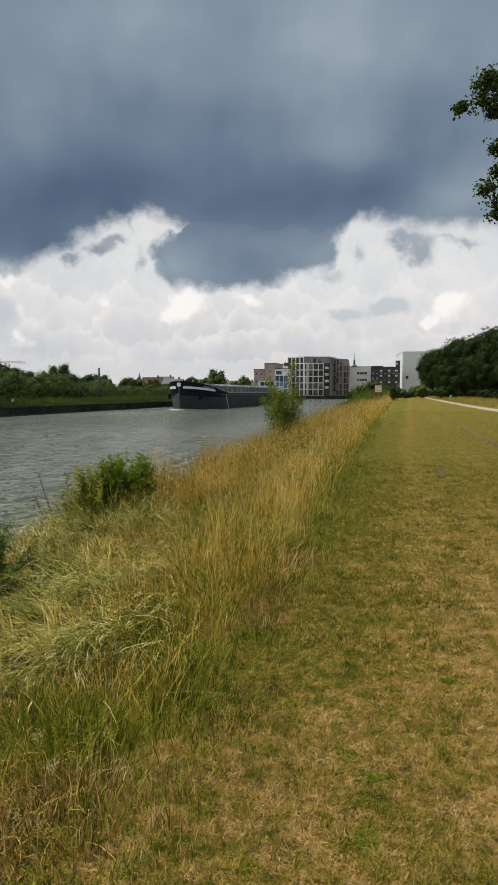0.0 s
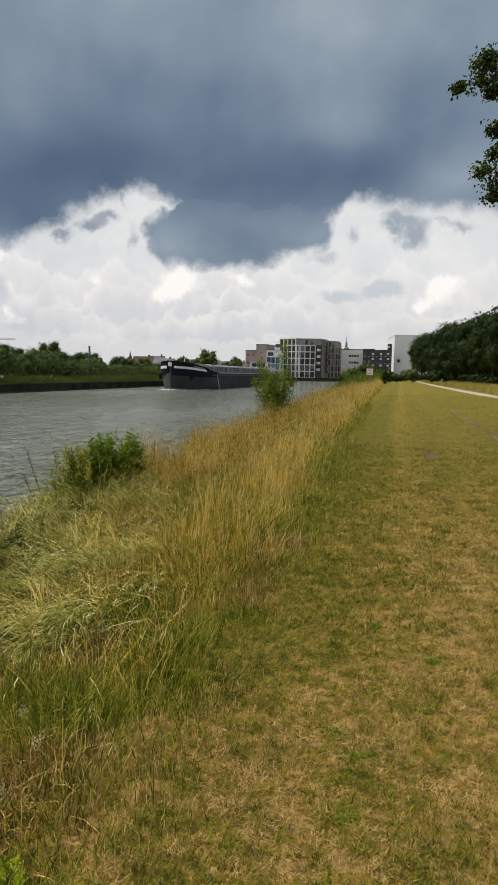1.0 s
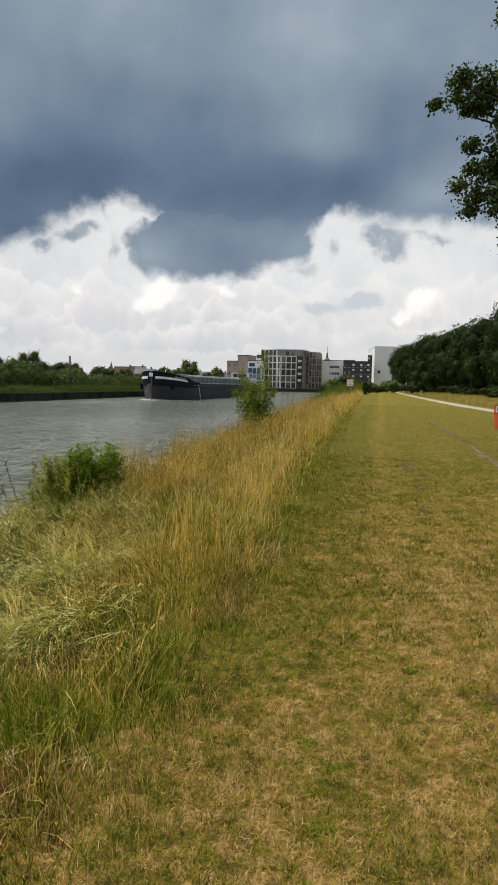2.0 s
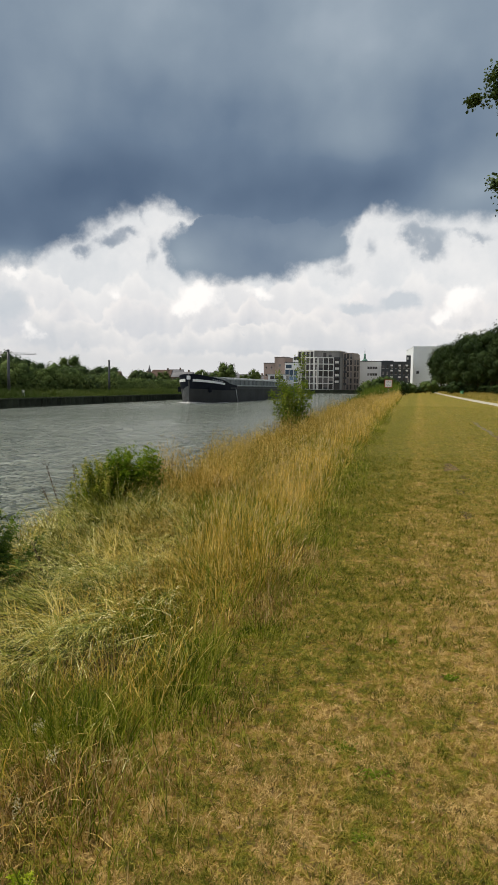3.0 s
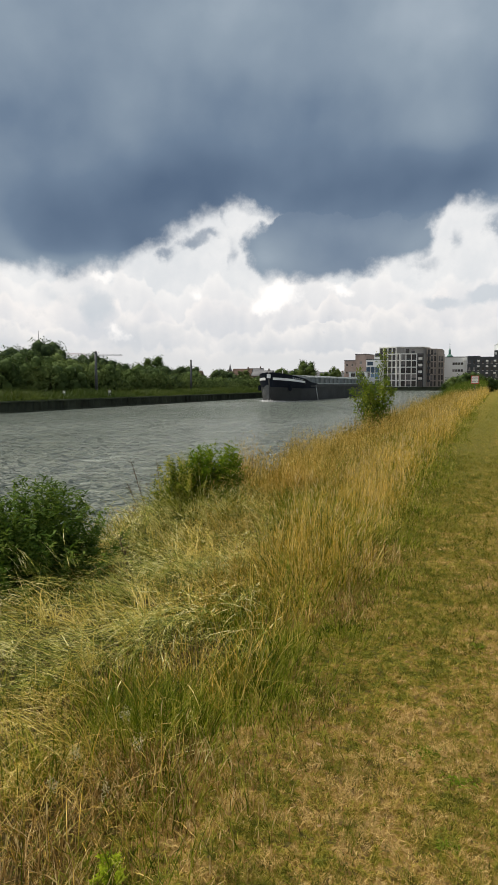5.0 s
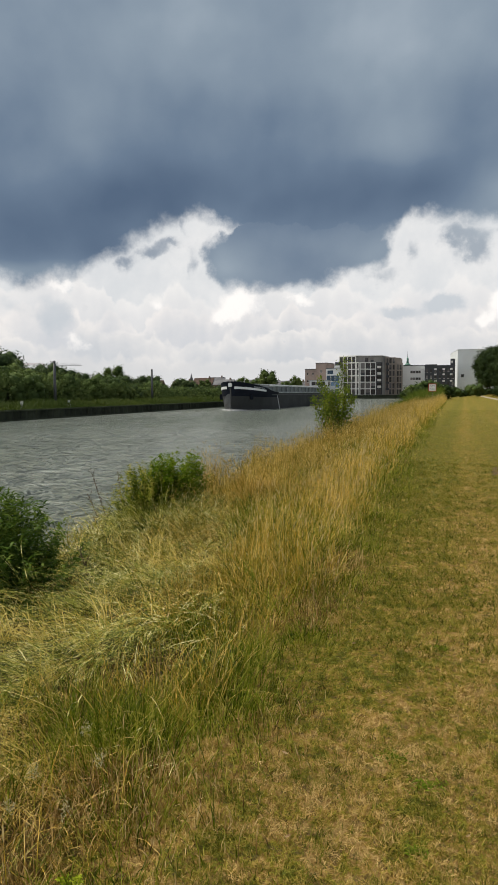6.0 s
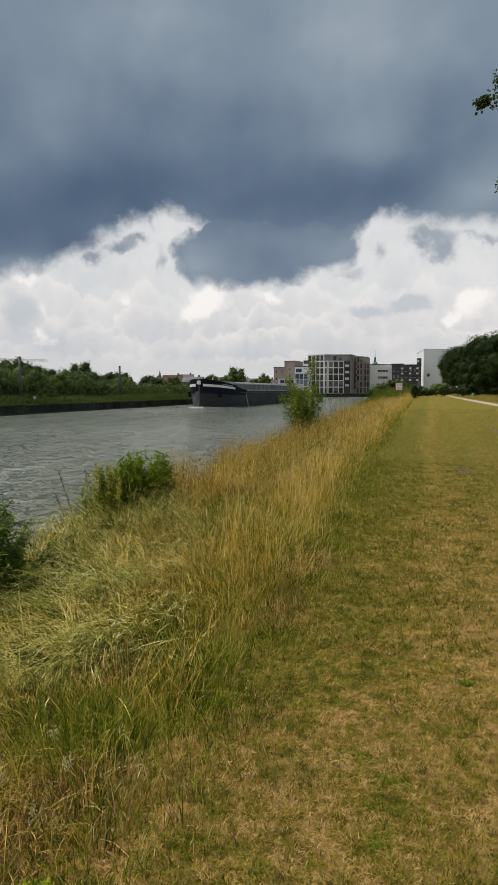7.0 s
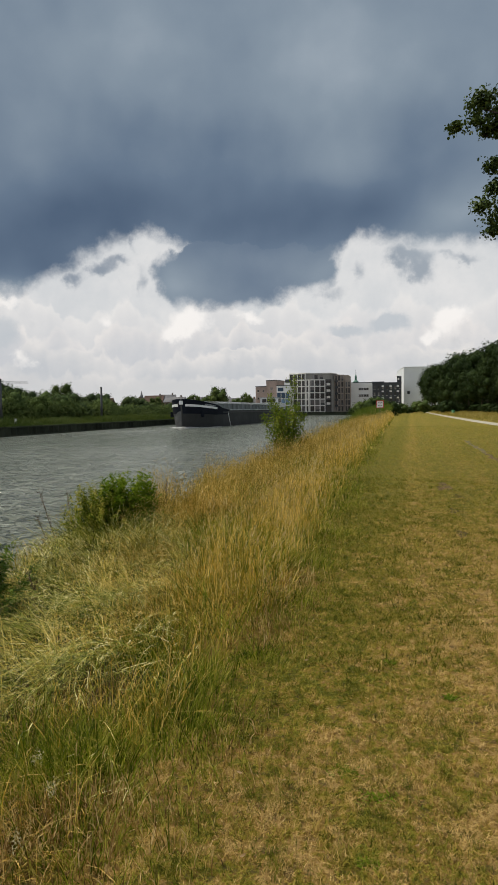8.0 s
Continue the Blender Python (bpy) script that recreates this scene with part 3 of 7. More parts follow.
def round_leaves(centres, normals, size, aspect=0.7):
    """Broad leaves: a cupped oval of six points at each centre. Returns arrays for bulk()."""
    n = len(centres)
    u = np.cross(normals, rng.normal(size=(n, 3)))
    u /= np.linalg.norm(u, axis=1, keepdims=True) + 1e-9
    v = np.cross(normals, u)
    s = size[:, None]
    shape = ((-0.5, 0.0, -0.06), (-0.22, 0.42, 0.05), (0.20, 0.46, 0.03), (0.5, 0.0, -0.12), (0.20, -0.46, 0.03), (-0.22, -0.42, 0.05))
    pts = np.stack([centres + u * s * a + v * s * aspect * b + normals * s * c for a, b, c in shape], 1)
    loops = np.arange(n * 6)
    return pts.reshape(-1, 3), np.full(n, 6), loops, np.tile([0.0, 0.5, 0.8, 1.0, 0.8, 0.5], n)


# ---- the land: towpath, bank, canal, far bank ----
WATER_Z = -1.05
ROAD = ((-60, 8.2), (-10, 8.6), (20, 9.6), (40, 10.5), (48, 10.3), (55, 10.0), (63, 9.85), (80, 9.85), (110, 10.2), (140, 10.7), (175, 11.4), (230, 12.6), (330, 16.0))


def land(x, y):
    """Height of the ground over the plan."""
    x, y = np.broadcast_arrays(np.asarray(x, float), np.asarray(y, float))
    z = np.interp(x, [-150, -60, -46, -43.9, -43.5, -42.9, -8.5, -6.6, -5.2, -3.4, -1.9, -0.85, 14, 24, 60], [1.0, 0.8, 0.25, 0.0, -0.15, -3.0, -3.0, -1.7, -0.85, -0.48, -0.2, 0.0, 0.0, 0.25, 0.4])
    z = np.where((x > -140) & (x < -42) & (y > 240), -3.0, z)
    end = np.clip((y - 296) / 3, 0, 1)
    z = z * (1 - end) + end * np.where(x < -8, 0.35, 0.1)
    rough = np.where(x > -0.9, 0.010, np.where(x > -6, 0.05, 0.12)) * (np.abs(y) < 120)
    return z + rough * (noise2(x, y, 2.3) + 0.6 * noise2(x, y, 6.1, 1.0))


def build_land():
    xs = np.concatenate(([-3500, -1500, -700, -400, -250, -141, -139, -120, -100, -80, -66, -56, -50, -46, -44.2, -43.7, -43.4, -43.0, -42.6, -35, -25, -16, -11], np.arange(-9, 4.01, 0.2),
                         [4.5, 5, 6, 7, 8, 9, 10, 11, 12, 14, 16, 18, 20, 23, 27, 33, 42, 60, 100, 180, 400, 900, 2000, 3500]))
    ys = np.concatenate(([-600, -200, -80, -40, -20, -10, -5, -2], np.arange(-1, 14.01, 0.22), np.arange(14.6, 40, 0.9), np.arange(41, 120, 4), [130, 150, 180, 210, 238, 241, 270, 294, 296, 299, 303, 330, 400, 600, 1000, 2000, 4000]))
    gx, gy = np.meshgrid(xs, ys)
    verts = np.stack((gx, gy, land(gx, gy)), -1).reshape(-1, 3)
    w, h = len(xs), len(ys)
    i = (np.arange(h - 1)[:, None] * w + np.arange(w - 1)[None]).ravel()
    loops = np.stack((i, i + 1, i + w + 1, i + w), 1).ravel()
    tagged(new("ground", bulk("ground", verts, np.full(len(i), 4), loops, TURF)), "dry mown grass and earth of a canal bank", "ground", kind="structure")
    bm = bmesh.new()
    for a, b in (((-42.9, -600), (-6.0, 300)), ((-142, 238), (-42.9, 300))):
        bm.faces.new([bm.verts.new((x, y, WATER_Z)) for x, y in ((a[0], a[1]), (b[0], a[1]), (b[0], b[1]), (a[0], b[1]))])
    me = bpy.data.meshes.new("water")
    bm.to_mesh(me), bm.free()
    me.materials.append(WATER)
    tagged(new("water", me), "grey-green canal water ruffled by wind", "water", kind="structure")


def ribbon_road(name, line, half, mat, lift, label, category, jitter=0.0):
    ys = np.arange(line[0][0], line[-1][0], 0.35 if jitter else 3.0)
    xs = np.interp(ys, [p[0] for p in line], [p[1] for p in line])
    cols = np.linspace(-1, 1, 7)
    wob = jitter * (noise2(xs, ys, 3.0) + 0.7 * noise2(xs, ys, 7.0))
    run = np.linspace(0, 1, len(ys))
    taper = np.clip(np.sin(np.pi * run) * 2.2, 0.12, 1) if jitter else np.ones(len(ys))
    gx = xs[:, None] + cols[None] * ((half + np.abs(wob)) * taper)[:, None] + 0.6 * wob[:, None]
    gy = np.repeat(ys[:, None], 7, 1)
    gz = land(gx, gy) + lift * (1 - np.abs(cols[None]) ** 6 * 2.2)
    verts = np.stack((gx, gy, gz), -1).reshape(-1, 3)
    i = (np.arange(len(ys) - 1)[:, None] * 7 + np.arange(6)[None]).ravel()
    loops = np.stack((i, i + 1, i + 8, i + 7), 1).ravel()
    tagged(new(name, bulk(name, verts, np.full(len(i), 4), loops, mat)), label, category, kind="structure")


def build_far_bank():
    """Sheet-pile quay with its capping beam and posts along the far side."""
    quay = thing("quay_wall", "dark weathered steel sheet-pile wall along the far bank", "wall", kind="structure")
    ys = np.arange(-60, 240, 0.6)
    x = np.where(np.arange(len(ys)) % 2, -43.05, -42.85)
    bm = bmesh.new()
    rows = [(bm.verts.new((a, y, -2.0)), bm.verts.new((a, y, -0.06))) for a, y in zip(x, ys)]
    for (a, b), (c, d) in zip(rows, rows[1:]):
        bm.faces.new((a, c, d, b))
    part("sheet_piling", bm, QUAY, quay)
    part("capping_beam", box((-43.25, -60, -0.08), (-42.7, 240, 0.06), 0.02), QUAY_CAP, quay)
    for i, y in enumerate(np.arange(20, 236, 17.0)):
        part("fender_pile", box((-42.84, y, -1.6), (-42.62, y + 0.22, 0.0), 0.02), QUAY, quay)
    part("low_ledge", box((-42.8, -60, -1.3), (-42.45, 240, -0.93), 0.02), QUAY_CAP, quay)
    end = thing("quay_end", "dark quay wall before the apartment blocks", "wall", kind="structure")
    part("quay_face", box((-142, 295.2, -3), (-8, 296.4, 0.35), 0.05), QUAY, end)
    part("quay_coping", box((-142, 295.0, 0.35), (-8, 296.6, 0.6), 0.05), QUAY_CAP, end)


build_land()
build_far_bank()
ribbon_road("road", ROAD, 0.92, GRAVEL, 0.04, "pale gravel cycle path through the grass", "path")
for y0, y1, half, soil in ((12.8, 19.5, 0.075, TRACK), (13.0, 16.6, 0.04, DIRT), (18.4, 24.0, 0.05, DIRT), (23.0, 33.5, 0.055, TRACK)):
    ribbon_road("dirt_track", ((y0, 2.6 + y0 * 0.028), (y1, 2.6 + y1 * 0.028)), half, soil, 0.010 if soil is DIRT else 0.014, "bare strip of trodden dirt in the grass", "track", 0.11)



# ---- grasses of the near bank ----
def scatter(n, x0, x1, y0, y1, keep=None):
    """Random plan points in a strip, thinned by keep(x, y), a chance from 0 to 1."""
    x, y = rng.uniform(x0, x1, n), rng.uniform(y0, y1, n)
    if keep is not None:
        ok = rng.uniform(size=n) < keep(x, y)
        x, y = x[ok], y[ok]
    return x, y


def ground_points(x, y, sink=0.01):
    return np.stack((x, y, land(x, y) - sink), -1)


def field(name, sets, mat, label, category="grass"):
    verts, sizes, loops, share = joined(*sets)
    return tagged(new(name, bulk(name, verts, sizes, loops, mat, share)), label, category, kind="stuff")


def edge_x(y):
    """The wavering line between mown grass and tall grass."""
    return np.interp(y, [0, 4, 20, 37, 100, 130], [-0.92, -0.86, -0.80, -0.60, 0.25, 0.4]) + 0.07 * np.sin(y * 1.1 + 0.5) + 0.06 * np.sin(y * 2.7) + 0.10 * np.exp(-((y - 5.2) / 0.9) ** 2)


def short_grass():
    sets = []
    for y0, y1, per, wide, tall in ((1.35, 3.0, 26000, 0.0034, 0.80), (3.0, 5.0, 14000, 0.0046, 0.9), (5.0, 9.0, 4200, 0.0075, 1.0), (9.0, 16.0, 1400, 0.011, 1.1), (16.0, 30.0, 480, 0.02, 1.2), (30.0, 60.0, 120, 0.045, 1.3)):
        x1 = min(0.235 * y1 + 0.25, 14.0)
        n = int(per * (x1 + 1.35) * (y1 - y0))
        x, y = scatter(n, -1.35, x1, y0, y1, lambda x, y: (x < 0.235 * y + 0.25) * np.clip(0.55 + 0.8 * noise2(x, y, 13.0) + 1.0 * noise2(x, y, 37.0, 2.0), 0.2, 1))
        n = len(x)
        clump = 0.5 + 0.6 * noise2(x, y, 8.0, 3.0) + 0.5 * noise2(x, y, 37.0, 2.0)
        flat = rng.uniform(size=n) < (0.45 if y0 < 9 else 0.7 if y0 < 16 else 0.88)          # clippings lying flat
        sets.append(ribbons(ground_points(x, y, 0.002) + np.where(flat, rng.uniform(0.002, 0.02, n), 0)[:, None] * np.array([0, 0, 1.0]), rng.uniform(0.018, 0.052, n) * tall * np.clip(0.7 + 0.6 * clump, 0.4, 1.8), rng.uniform(0.8, 1.6, n) * wide, rng.uniform(0, 6.28, n),
                            np.where(flat, rng.normal(0.15, 0.2, n), rng.uniform(0.6, 1.45, n)), np.where(flat, rng.normal(-0.2, 0.25, n), rng.uniform(-0.3, 1.0, n)), rng.uniform(0, 3.14, n), 2))
    field("mown_grass", sets, LAWN, "short mown grass, half dried to straw")


def lodged_x(y):
    """Where the standing grass gives way to grass laid flat."""
    return -1.1 - 0.22 * np.clip(y - 3.2, 0, 3) - 0.40 * np.clip(y - 6.2, 0, 6)


def lodged_end(x):
    """How far along the bank the flattened grass reaches: farthest down by the water."""
    return np.interp(x, [-4.2, -3.3], [10.6, 8.8])


def tall_grass():
    """The ripe golden grass along the bank, tallest just behind the mown edge, russet and lower towards the water."""
    stems, heads, low, back, backheads = [], [], [], [], []

    def keep(x, y):
        inside = np.clip((edge_x(y) - x + 0.10 * noise2(x, y, 5.0)) / 0.30, 0, 1)
        lodged = np.clip((lodged_x(y) + 0.15 - x + 0.5 * noise2(x, y, 2.4)) / 1.25, 0, 1) ** 0.7 * np.clip((lodged_end(x) - 0.3 - y) / 1.5, 0, 1)
        near = np.clip((y - 4.35 + 0.35 * noise2(x, y, 2.6, 3.0)) / 0.45, 0.07, 1)
        return inside * near * (1 - 0.93 * lodged) * np.clip(0.52 + 0.9 * noise2(x, y, 1.7, 4.0) + 1.0 * noise2(x, y, 6.3, 1.0), 0.03, 1)

    for y0, y1, per, wide, k in ((1.5, 9.0, 950, 0.0050, 4), (9.0, 16.0, 520, 0.0078, 4), (16.0, 30.0, 300, 0.010, 3), (30.0, 60.0, 110, 0.020, 3), (60.0, 125.0, 38, 0.045, 2)):
        x, y = scatter(int(per * 4.9 * (y1 - y0)), -5.3, -0.6 if y1 < 40 else 0.5, y0, y1, keep)
        n = len(x)
        deep = edge_x(y) - x
        tall = rng.uniform(0.5, 1.0, n) ** 0.8 * (0.80 + 0.26 * noise2(x, y, 1.3, 2.0) + 0.34 * noise2(x, y, 4.3, 5.0)) * np.interp(deep, [0, 0.3, 0.6, 0.95, 1.3, 1.7, 2.3, 4.5], [0.45, 0.92, 1.14, 1.02, 0.60, 0.50, 0.66, 0.84]) * np.interp(y, [4.2, 5.0, 7.5], [0.55, 0.88, 1.0])
        tall *= 1 + 0.45 * np.clip((y - 13) / 30, 0, 1) + 0.45 * np.clip((deep - 0.9) / 0.6, 0, 1) * np.clip((y - 8.5) / 4, 0, 1)
        tall *= 1 - 0.35 * np.clip((lodged_x(y) + 0.1 - x) / 0.9, 0, 1) * np.clip((9.5 - y) / 2, 0, 1)
        turn = 0.6 + 1.6 * noise2(x, y, 2.7, 8.0) + rng.normal(0, 1.2, n)      # each clump leans its own way
        bent = rng.uniform(size=n) < np.clip(0.42 - 0.015 * y, 0.13, 0.34)      # broken and bowed stems
        v = ribbons(ground_points(x, y), tall, rng.uniform(0.6, 1.4, n) * wide, turn, np.where(bent, rng.normal(1.05, 0.3, n), rng.normal(1.48, 0.13, n)), np.where(bent, rng.normal(-0.1, 0.5, n), rng.normal(1.2, 0.38, n)), rng.normal(0.2, 0.8, n), k)
        rear = (deep > 1.1 + 0.35 * noise2(x, y, 1.7, 3.0))
        some = rng.uniform(size=n) < 0.55
        m = len(x)
        hd = ribbons(v[4] - np.array([0, 0, 0.015]), rng.uniform(0.05, 0.10, m), rng.uniform(0.7, 1.5, m) * wide, turn + rng.normal(0, 1.0, m), rng.normal(1.25, 0.3, m), rng.normal(0.7, 0.5, m), rng.normal(0.2, 0.8, m), 3, True)

        def pick(r, ok):
            per_v, per_f, per_l = len(r[0]) // m, len(r[1]) // m, len(r[2]) // m
            j = np.nonzero(ok)[0]
            verts = r[0].reshape(m, per_v, 3)[j].reshape(-1, 3)
            loops = (np.arange(len(j))[:, None] * per_v + r[2].reshape(m, per_l)[0][None]).ravel()
            return verts, np.tile(r[1][:per_f], len(j)), loops, r[3].reshape(m, per_v)[j].ravel()

        stems.append(pick(v, ~rear)), back.append(pick(v, rear))
        heads.append(pick(hd, ~rear & some)), backheads.append(pick(hd, rear))
        x, y = scatter(int(per * 3.6 * (y1 - y0)), -5.3, -0.55 if y1 < 40 else 0.5, y0, y1, lambda x, y: np.where(y < 9, 0.6, 1.0) * (1 + 0.8 * np.exp(-((edge_x(y) - x - 0.25) / 0.2) ** 2) + 0.8 * np.exp(-((edge_x(y) - x - 1.25) / 0.25) ** 2)) * np.clip(keep(x, y) * 0.5 + 0.5 * (x < edge_x(y) - 0.1) * (x > lodged_x(y)) * (y > 4.2) * (noise2(x, y, 1.7, 4.0) < 0.05), 0, 1))
        n = len(x)
        low.append(ribbons(ground_points(x, y), rng.uniform(0.25, 0.72, n) * np.interp(edge_x(y) - x, [0, 0.4], [0.55, 1.0]), rng.uniform(1.0, 2.2, n) * wide, rng.uniform(0, 6.28, n), rng.normal(1.25, 0.2, n), rng.normal(0.2, 0.5, n), rng.uniform(0, 3.14, n), 3))
    # shorter, thinner stems where the stand runs out before the green fringe
    x, y = scatter(2800, -2.3, -0.95, 2.7, 5.2, lambda x, y: np.clip((edge_x(y) - x) / 0.4, 0, 1) * np.clip(0.45 + 0.8 * noise2(x, y, 3.1, 6.0), 0.06, 1))
    n = len(x)
    stems.append(ribbons(ground_points(x, y), rng.uniform(0.2, 0.5, n), rng.uniform(0.003, 0.006, n), rng.uniform(0, 6.28, n), rng.normal(1.35, 0.2, n), rng.normal(0.6, 0.6, n), rng.uniform(0, 3.14, n), 4))
    # half-fallen stems between the stand and the flattened grass
    x, y = scatter(5200, -3.4, -1.3, 4.2, 9.2, lambda x, y: np.exp(-((lodged_x(y) - 0.35 - x) / 0.45) ** 2) * np.clip(0.45 + 0.9 * noise2(x, y, 2.9, 6.0), 0.05, 1))
    n = len(x)
    back.append(ribbons(ground_points(x, y), rng.uniform(0.3, 0.7, n), rng.uniform(0.004, 0.0075, n), flow(x, y) + rng.normal(0, 1.1, n), rng.normal(1.2, 0.25, n), rng.normal(0.1, 0.55, n), rng.uniform(0, 3.14, n), 5))
    # the russet clump beside the weeds
    n = 2400
    x, y = rng.normal(-3.05, 0.30, n), rng.normal(9.9, 0.5, n)
    v = ribbons(ground_points(x, y), rng.uniform(0.55, 1.0, n) * (0.9 + 0.3 * noise2(x, y, 4.3, 5.0)), rng.uniform(0.004, 0.0085, n), rng.uniform(0, 6.28, n), rng.normal(1.42, 0.15, n), rng.normal(0.9, 0.5, n), rng.uniform(0, 3.14, n), 4)
    back.append(v[:4])
    backheads.append(ribbons(v[4] - np.array([0, 0, 0.015]), rng.uniform(0.05, 0.11, n), rng.uniform(0.005, 0.011, n), rng.uniform(0, 6.28, n), rng.normal(1.2, 0.3, n), rng.normal(0.6, 0.5, n), rng.uniform(0, 3.14, n), 3, True))
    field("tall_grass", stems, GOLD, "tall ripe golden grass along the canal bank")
    field("grass_seed_heads", heads, SEED, "pale brown seed heads of the tall grass")
    field("russet_grass", back, RUSSET, "lower russet grass towards the water")
    field("russet_seed_heads", backheads, RUSSET, "fine russet seed heads of the lower grass")
    field("leafy_undergrowth", low, GREEN_GRASS, "green bent grass leaves between the stems")


def lodged_zone(x, y):
    hollow = np.clip(np.hypot((x + 4.0) / 0.7, (y - 5.55) / 0.75) - 0.5, 0.03, 1)      # the dark hollow beside the scrub
    return np.clip((lodged_x(y) - x) / 0.3, 0, 1) * np.clip((lodged_end(x) - y) / 1.5, 0, 1) * np.clip((y - 2.3) / 0.8, 0.06, 1) * (y > -x * 0.62 - 1.0) * (x > -5.9) * hollow


def flow(x, y):
    """Which way the flattened grass lies: towards the water, and back along the bank closer by."""
    return np.interp(y, [1.5, 3.2, 4.2, 5.5, 9.0], [4.35, 4.05, 3.6, 3.25, 2.8]) + 0.85 * noise2(x, y, 0.9, 1.0) + 0.75 * noise2(x, y, 2.3, 2.5)


def lodged_grass():
    """Long grass laid flat beside the water, in swathes that cross and leave dark gaps: pale green, and tan farther up the bank."""
    pale, tan = [], []
    for bundles, per, zlo, zhi, llo, lhi, w, spread, stray in ((500, 9, 0.0, 0.06, 0.2, 0.45, 0.0115, 0.6, 0.9), (1400, 10, 0.10, 0.24, 0.28, 0.65, 0.0095, 0.24, 0.5), (1200, 10, 0.18, 0.36, 0.36, 0.85, 0.0080, 0.16, 0.5), (1200, 4, 0.10, 0.34, 0.25, 0.65, 0.0095, 0.7, 1.3)):
        bx, by = scatter(bundles, -5.8, -0.95, 1.2, 9.8, lambda x, y: lodged_zone(x, y) * np.clip(0.50 + 1.0 * noise2(x, y, 3.6, 6.0) + 1.6 * noise2(x, y, 9.0, 2.0), 0.01, 1))
        nb = len(bx)
        head = flow(bx, by) + rng.normal(0, stray, nb)
        mound = np.clip(0.35 + noise2(bx, by, 2.6, 6.0), 0, 1.2)
        lift = np.clip(by / 4.0, 0.5, 1) * rng.uniform(zlo, zhi, nb) * (0.4 + 0.9 * mound) + rng.uniform(0, 0.30, nb) * np.clip((by - 6.0) / 1.5, 0, 1) * np.clip((bx + 5.4) / 0.8, 0, 1)
        bend = rng.normal(0.45, 0.28, nb)
        j = np.repeat(np.arange(nb), per)
        n = len(j)
        across = rng.normal(0, 0.075, n)
        back = rng.uniform(-0.25, 0.1, n)
        x = bx[j] + across * np.sin(head[j]) + back * np.cos(head[j])
        y = by[j] - across * np.cos(head[j]) + back * np.sin(head[j])
        root = ground_points(x, y)
        root[:, 2] += lift[j] + rng.uniform(0, 0.035, n)
        near = np.clip(y / 4.0, 0.6, 1)
        ripe = (noise2(bx, by, 1.2, 9.0) + 0.8 * noise2(bx, by, 3.7, 3.0) + 0.34 * (by - 6.2) + 0.35 * (bx + 3.0) + rng.normal(0, 0.4, nb) > 0.25)[j]
        for ok, sets in ((~ripe, pale), (ripe, tan)):
            m = int(ok.sum())
            sets.append(ribbons(root[ok], rng.uniform(llo, lhi, m) * near[ok], rng.uniform(0.55, 1.35, m) * w * near[ok], head[j][ok] + rng.normal(0, spread, m), bend[j][ok] + rng.normal(0, 0.10, m), rng.normal(-0.65, 0.3, m), head[j][ok] + 1.57 + rng.normal(0, 0.6, m), 5, curl=0.35))
    field("flattened_grass", pale, LODGED, "long pale grass flattened in swirls beside the water")
    field("flattened_ripe_grass", tan, RUSSET, "tan ripe grass flattened in swirls on the bank")
    # fresh blades growing up through it
    x, y = scatter(15000, -5.6, -1.0, 1.6, 9.8, lambda x, y: lodged_zone(x, y) * np.clip(0.10 + 1.1 * noise2(x, y, 2.7, 8.0) + 0.6 * noise2(x, y, 7.0, 4.0), 0, 1))
    n = len(x)
    fresh = ribbons(ground_points(x, y), rng.uniform(0.18, 0.5, n) * np.clip(y / 4, 0.6, 1), rng.uniform(0.005, 0.010, n) * np.clip(y / 4, 0.6, 1), flow(x, y) + rng.normal(0, 1.0, n), rng.normal(1.1, 0.3, n), rng.normal(-0.1, 0.5, n), rng.uniform(0, 3.14, n), 4)
    field("fresh_grass", [fresh], GREEN_GRASS, "fresh green blades coming up through the flattened grass")
    # single long stalks lying across the swathes
    x, y = scatter(420, -5.0, -1.15, 1.5, 8.5, lodged_zone)
    n = len(x)
    root = ground_points(x, y)
    root[:, 2] += rng.uniform(0.08, 0.30, n) * np.clip(y / 4, 0.5, 1)
    stalks = ribbons(root, rng.uniform(0.4, 1.05, n) * np.clip(y / 3.5, 0.55, 1), rng.uniform(0.004, 0.008, n) * np.clip(y / 4, 0.6, 1), flow(x, y) + rng.normal(0, 0.8, n), rng.normal(0.25, 0.2, n), rng.normal(-0.25, 0.2, n), rng.uniform(0, 3.14, n), 5)
    field("long_stalks", [stalks], STRAW, "single long pale stalks lying across the flattened grass")
    # dry arching stems hanging out of the scrub
    n = 170
    x, y = rng.normal(-3.75, 0.2, n), rng.normal(5.45, 0.28, n)
    arch = ribbons(ground_points(x, y), rng.uniform(0.35, 0.85, n), rng.uniform(0.005, 0.010, n), rng.normal(3.6, 0.7, n), rng.normal(1.25, 0.2, n), rng.normal(-0.8, 0.4, n), rng.uniform(0, 3.14, n), 6)
    field("dry_arching_stems", [arch], STRAW, "dry grey-brown stems arching beside the scrub")


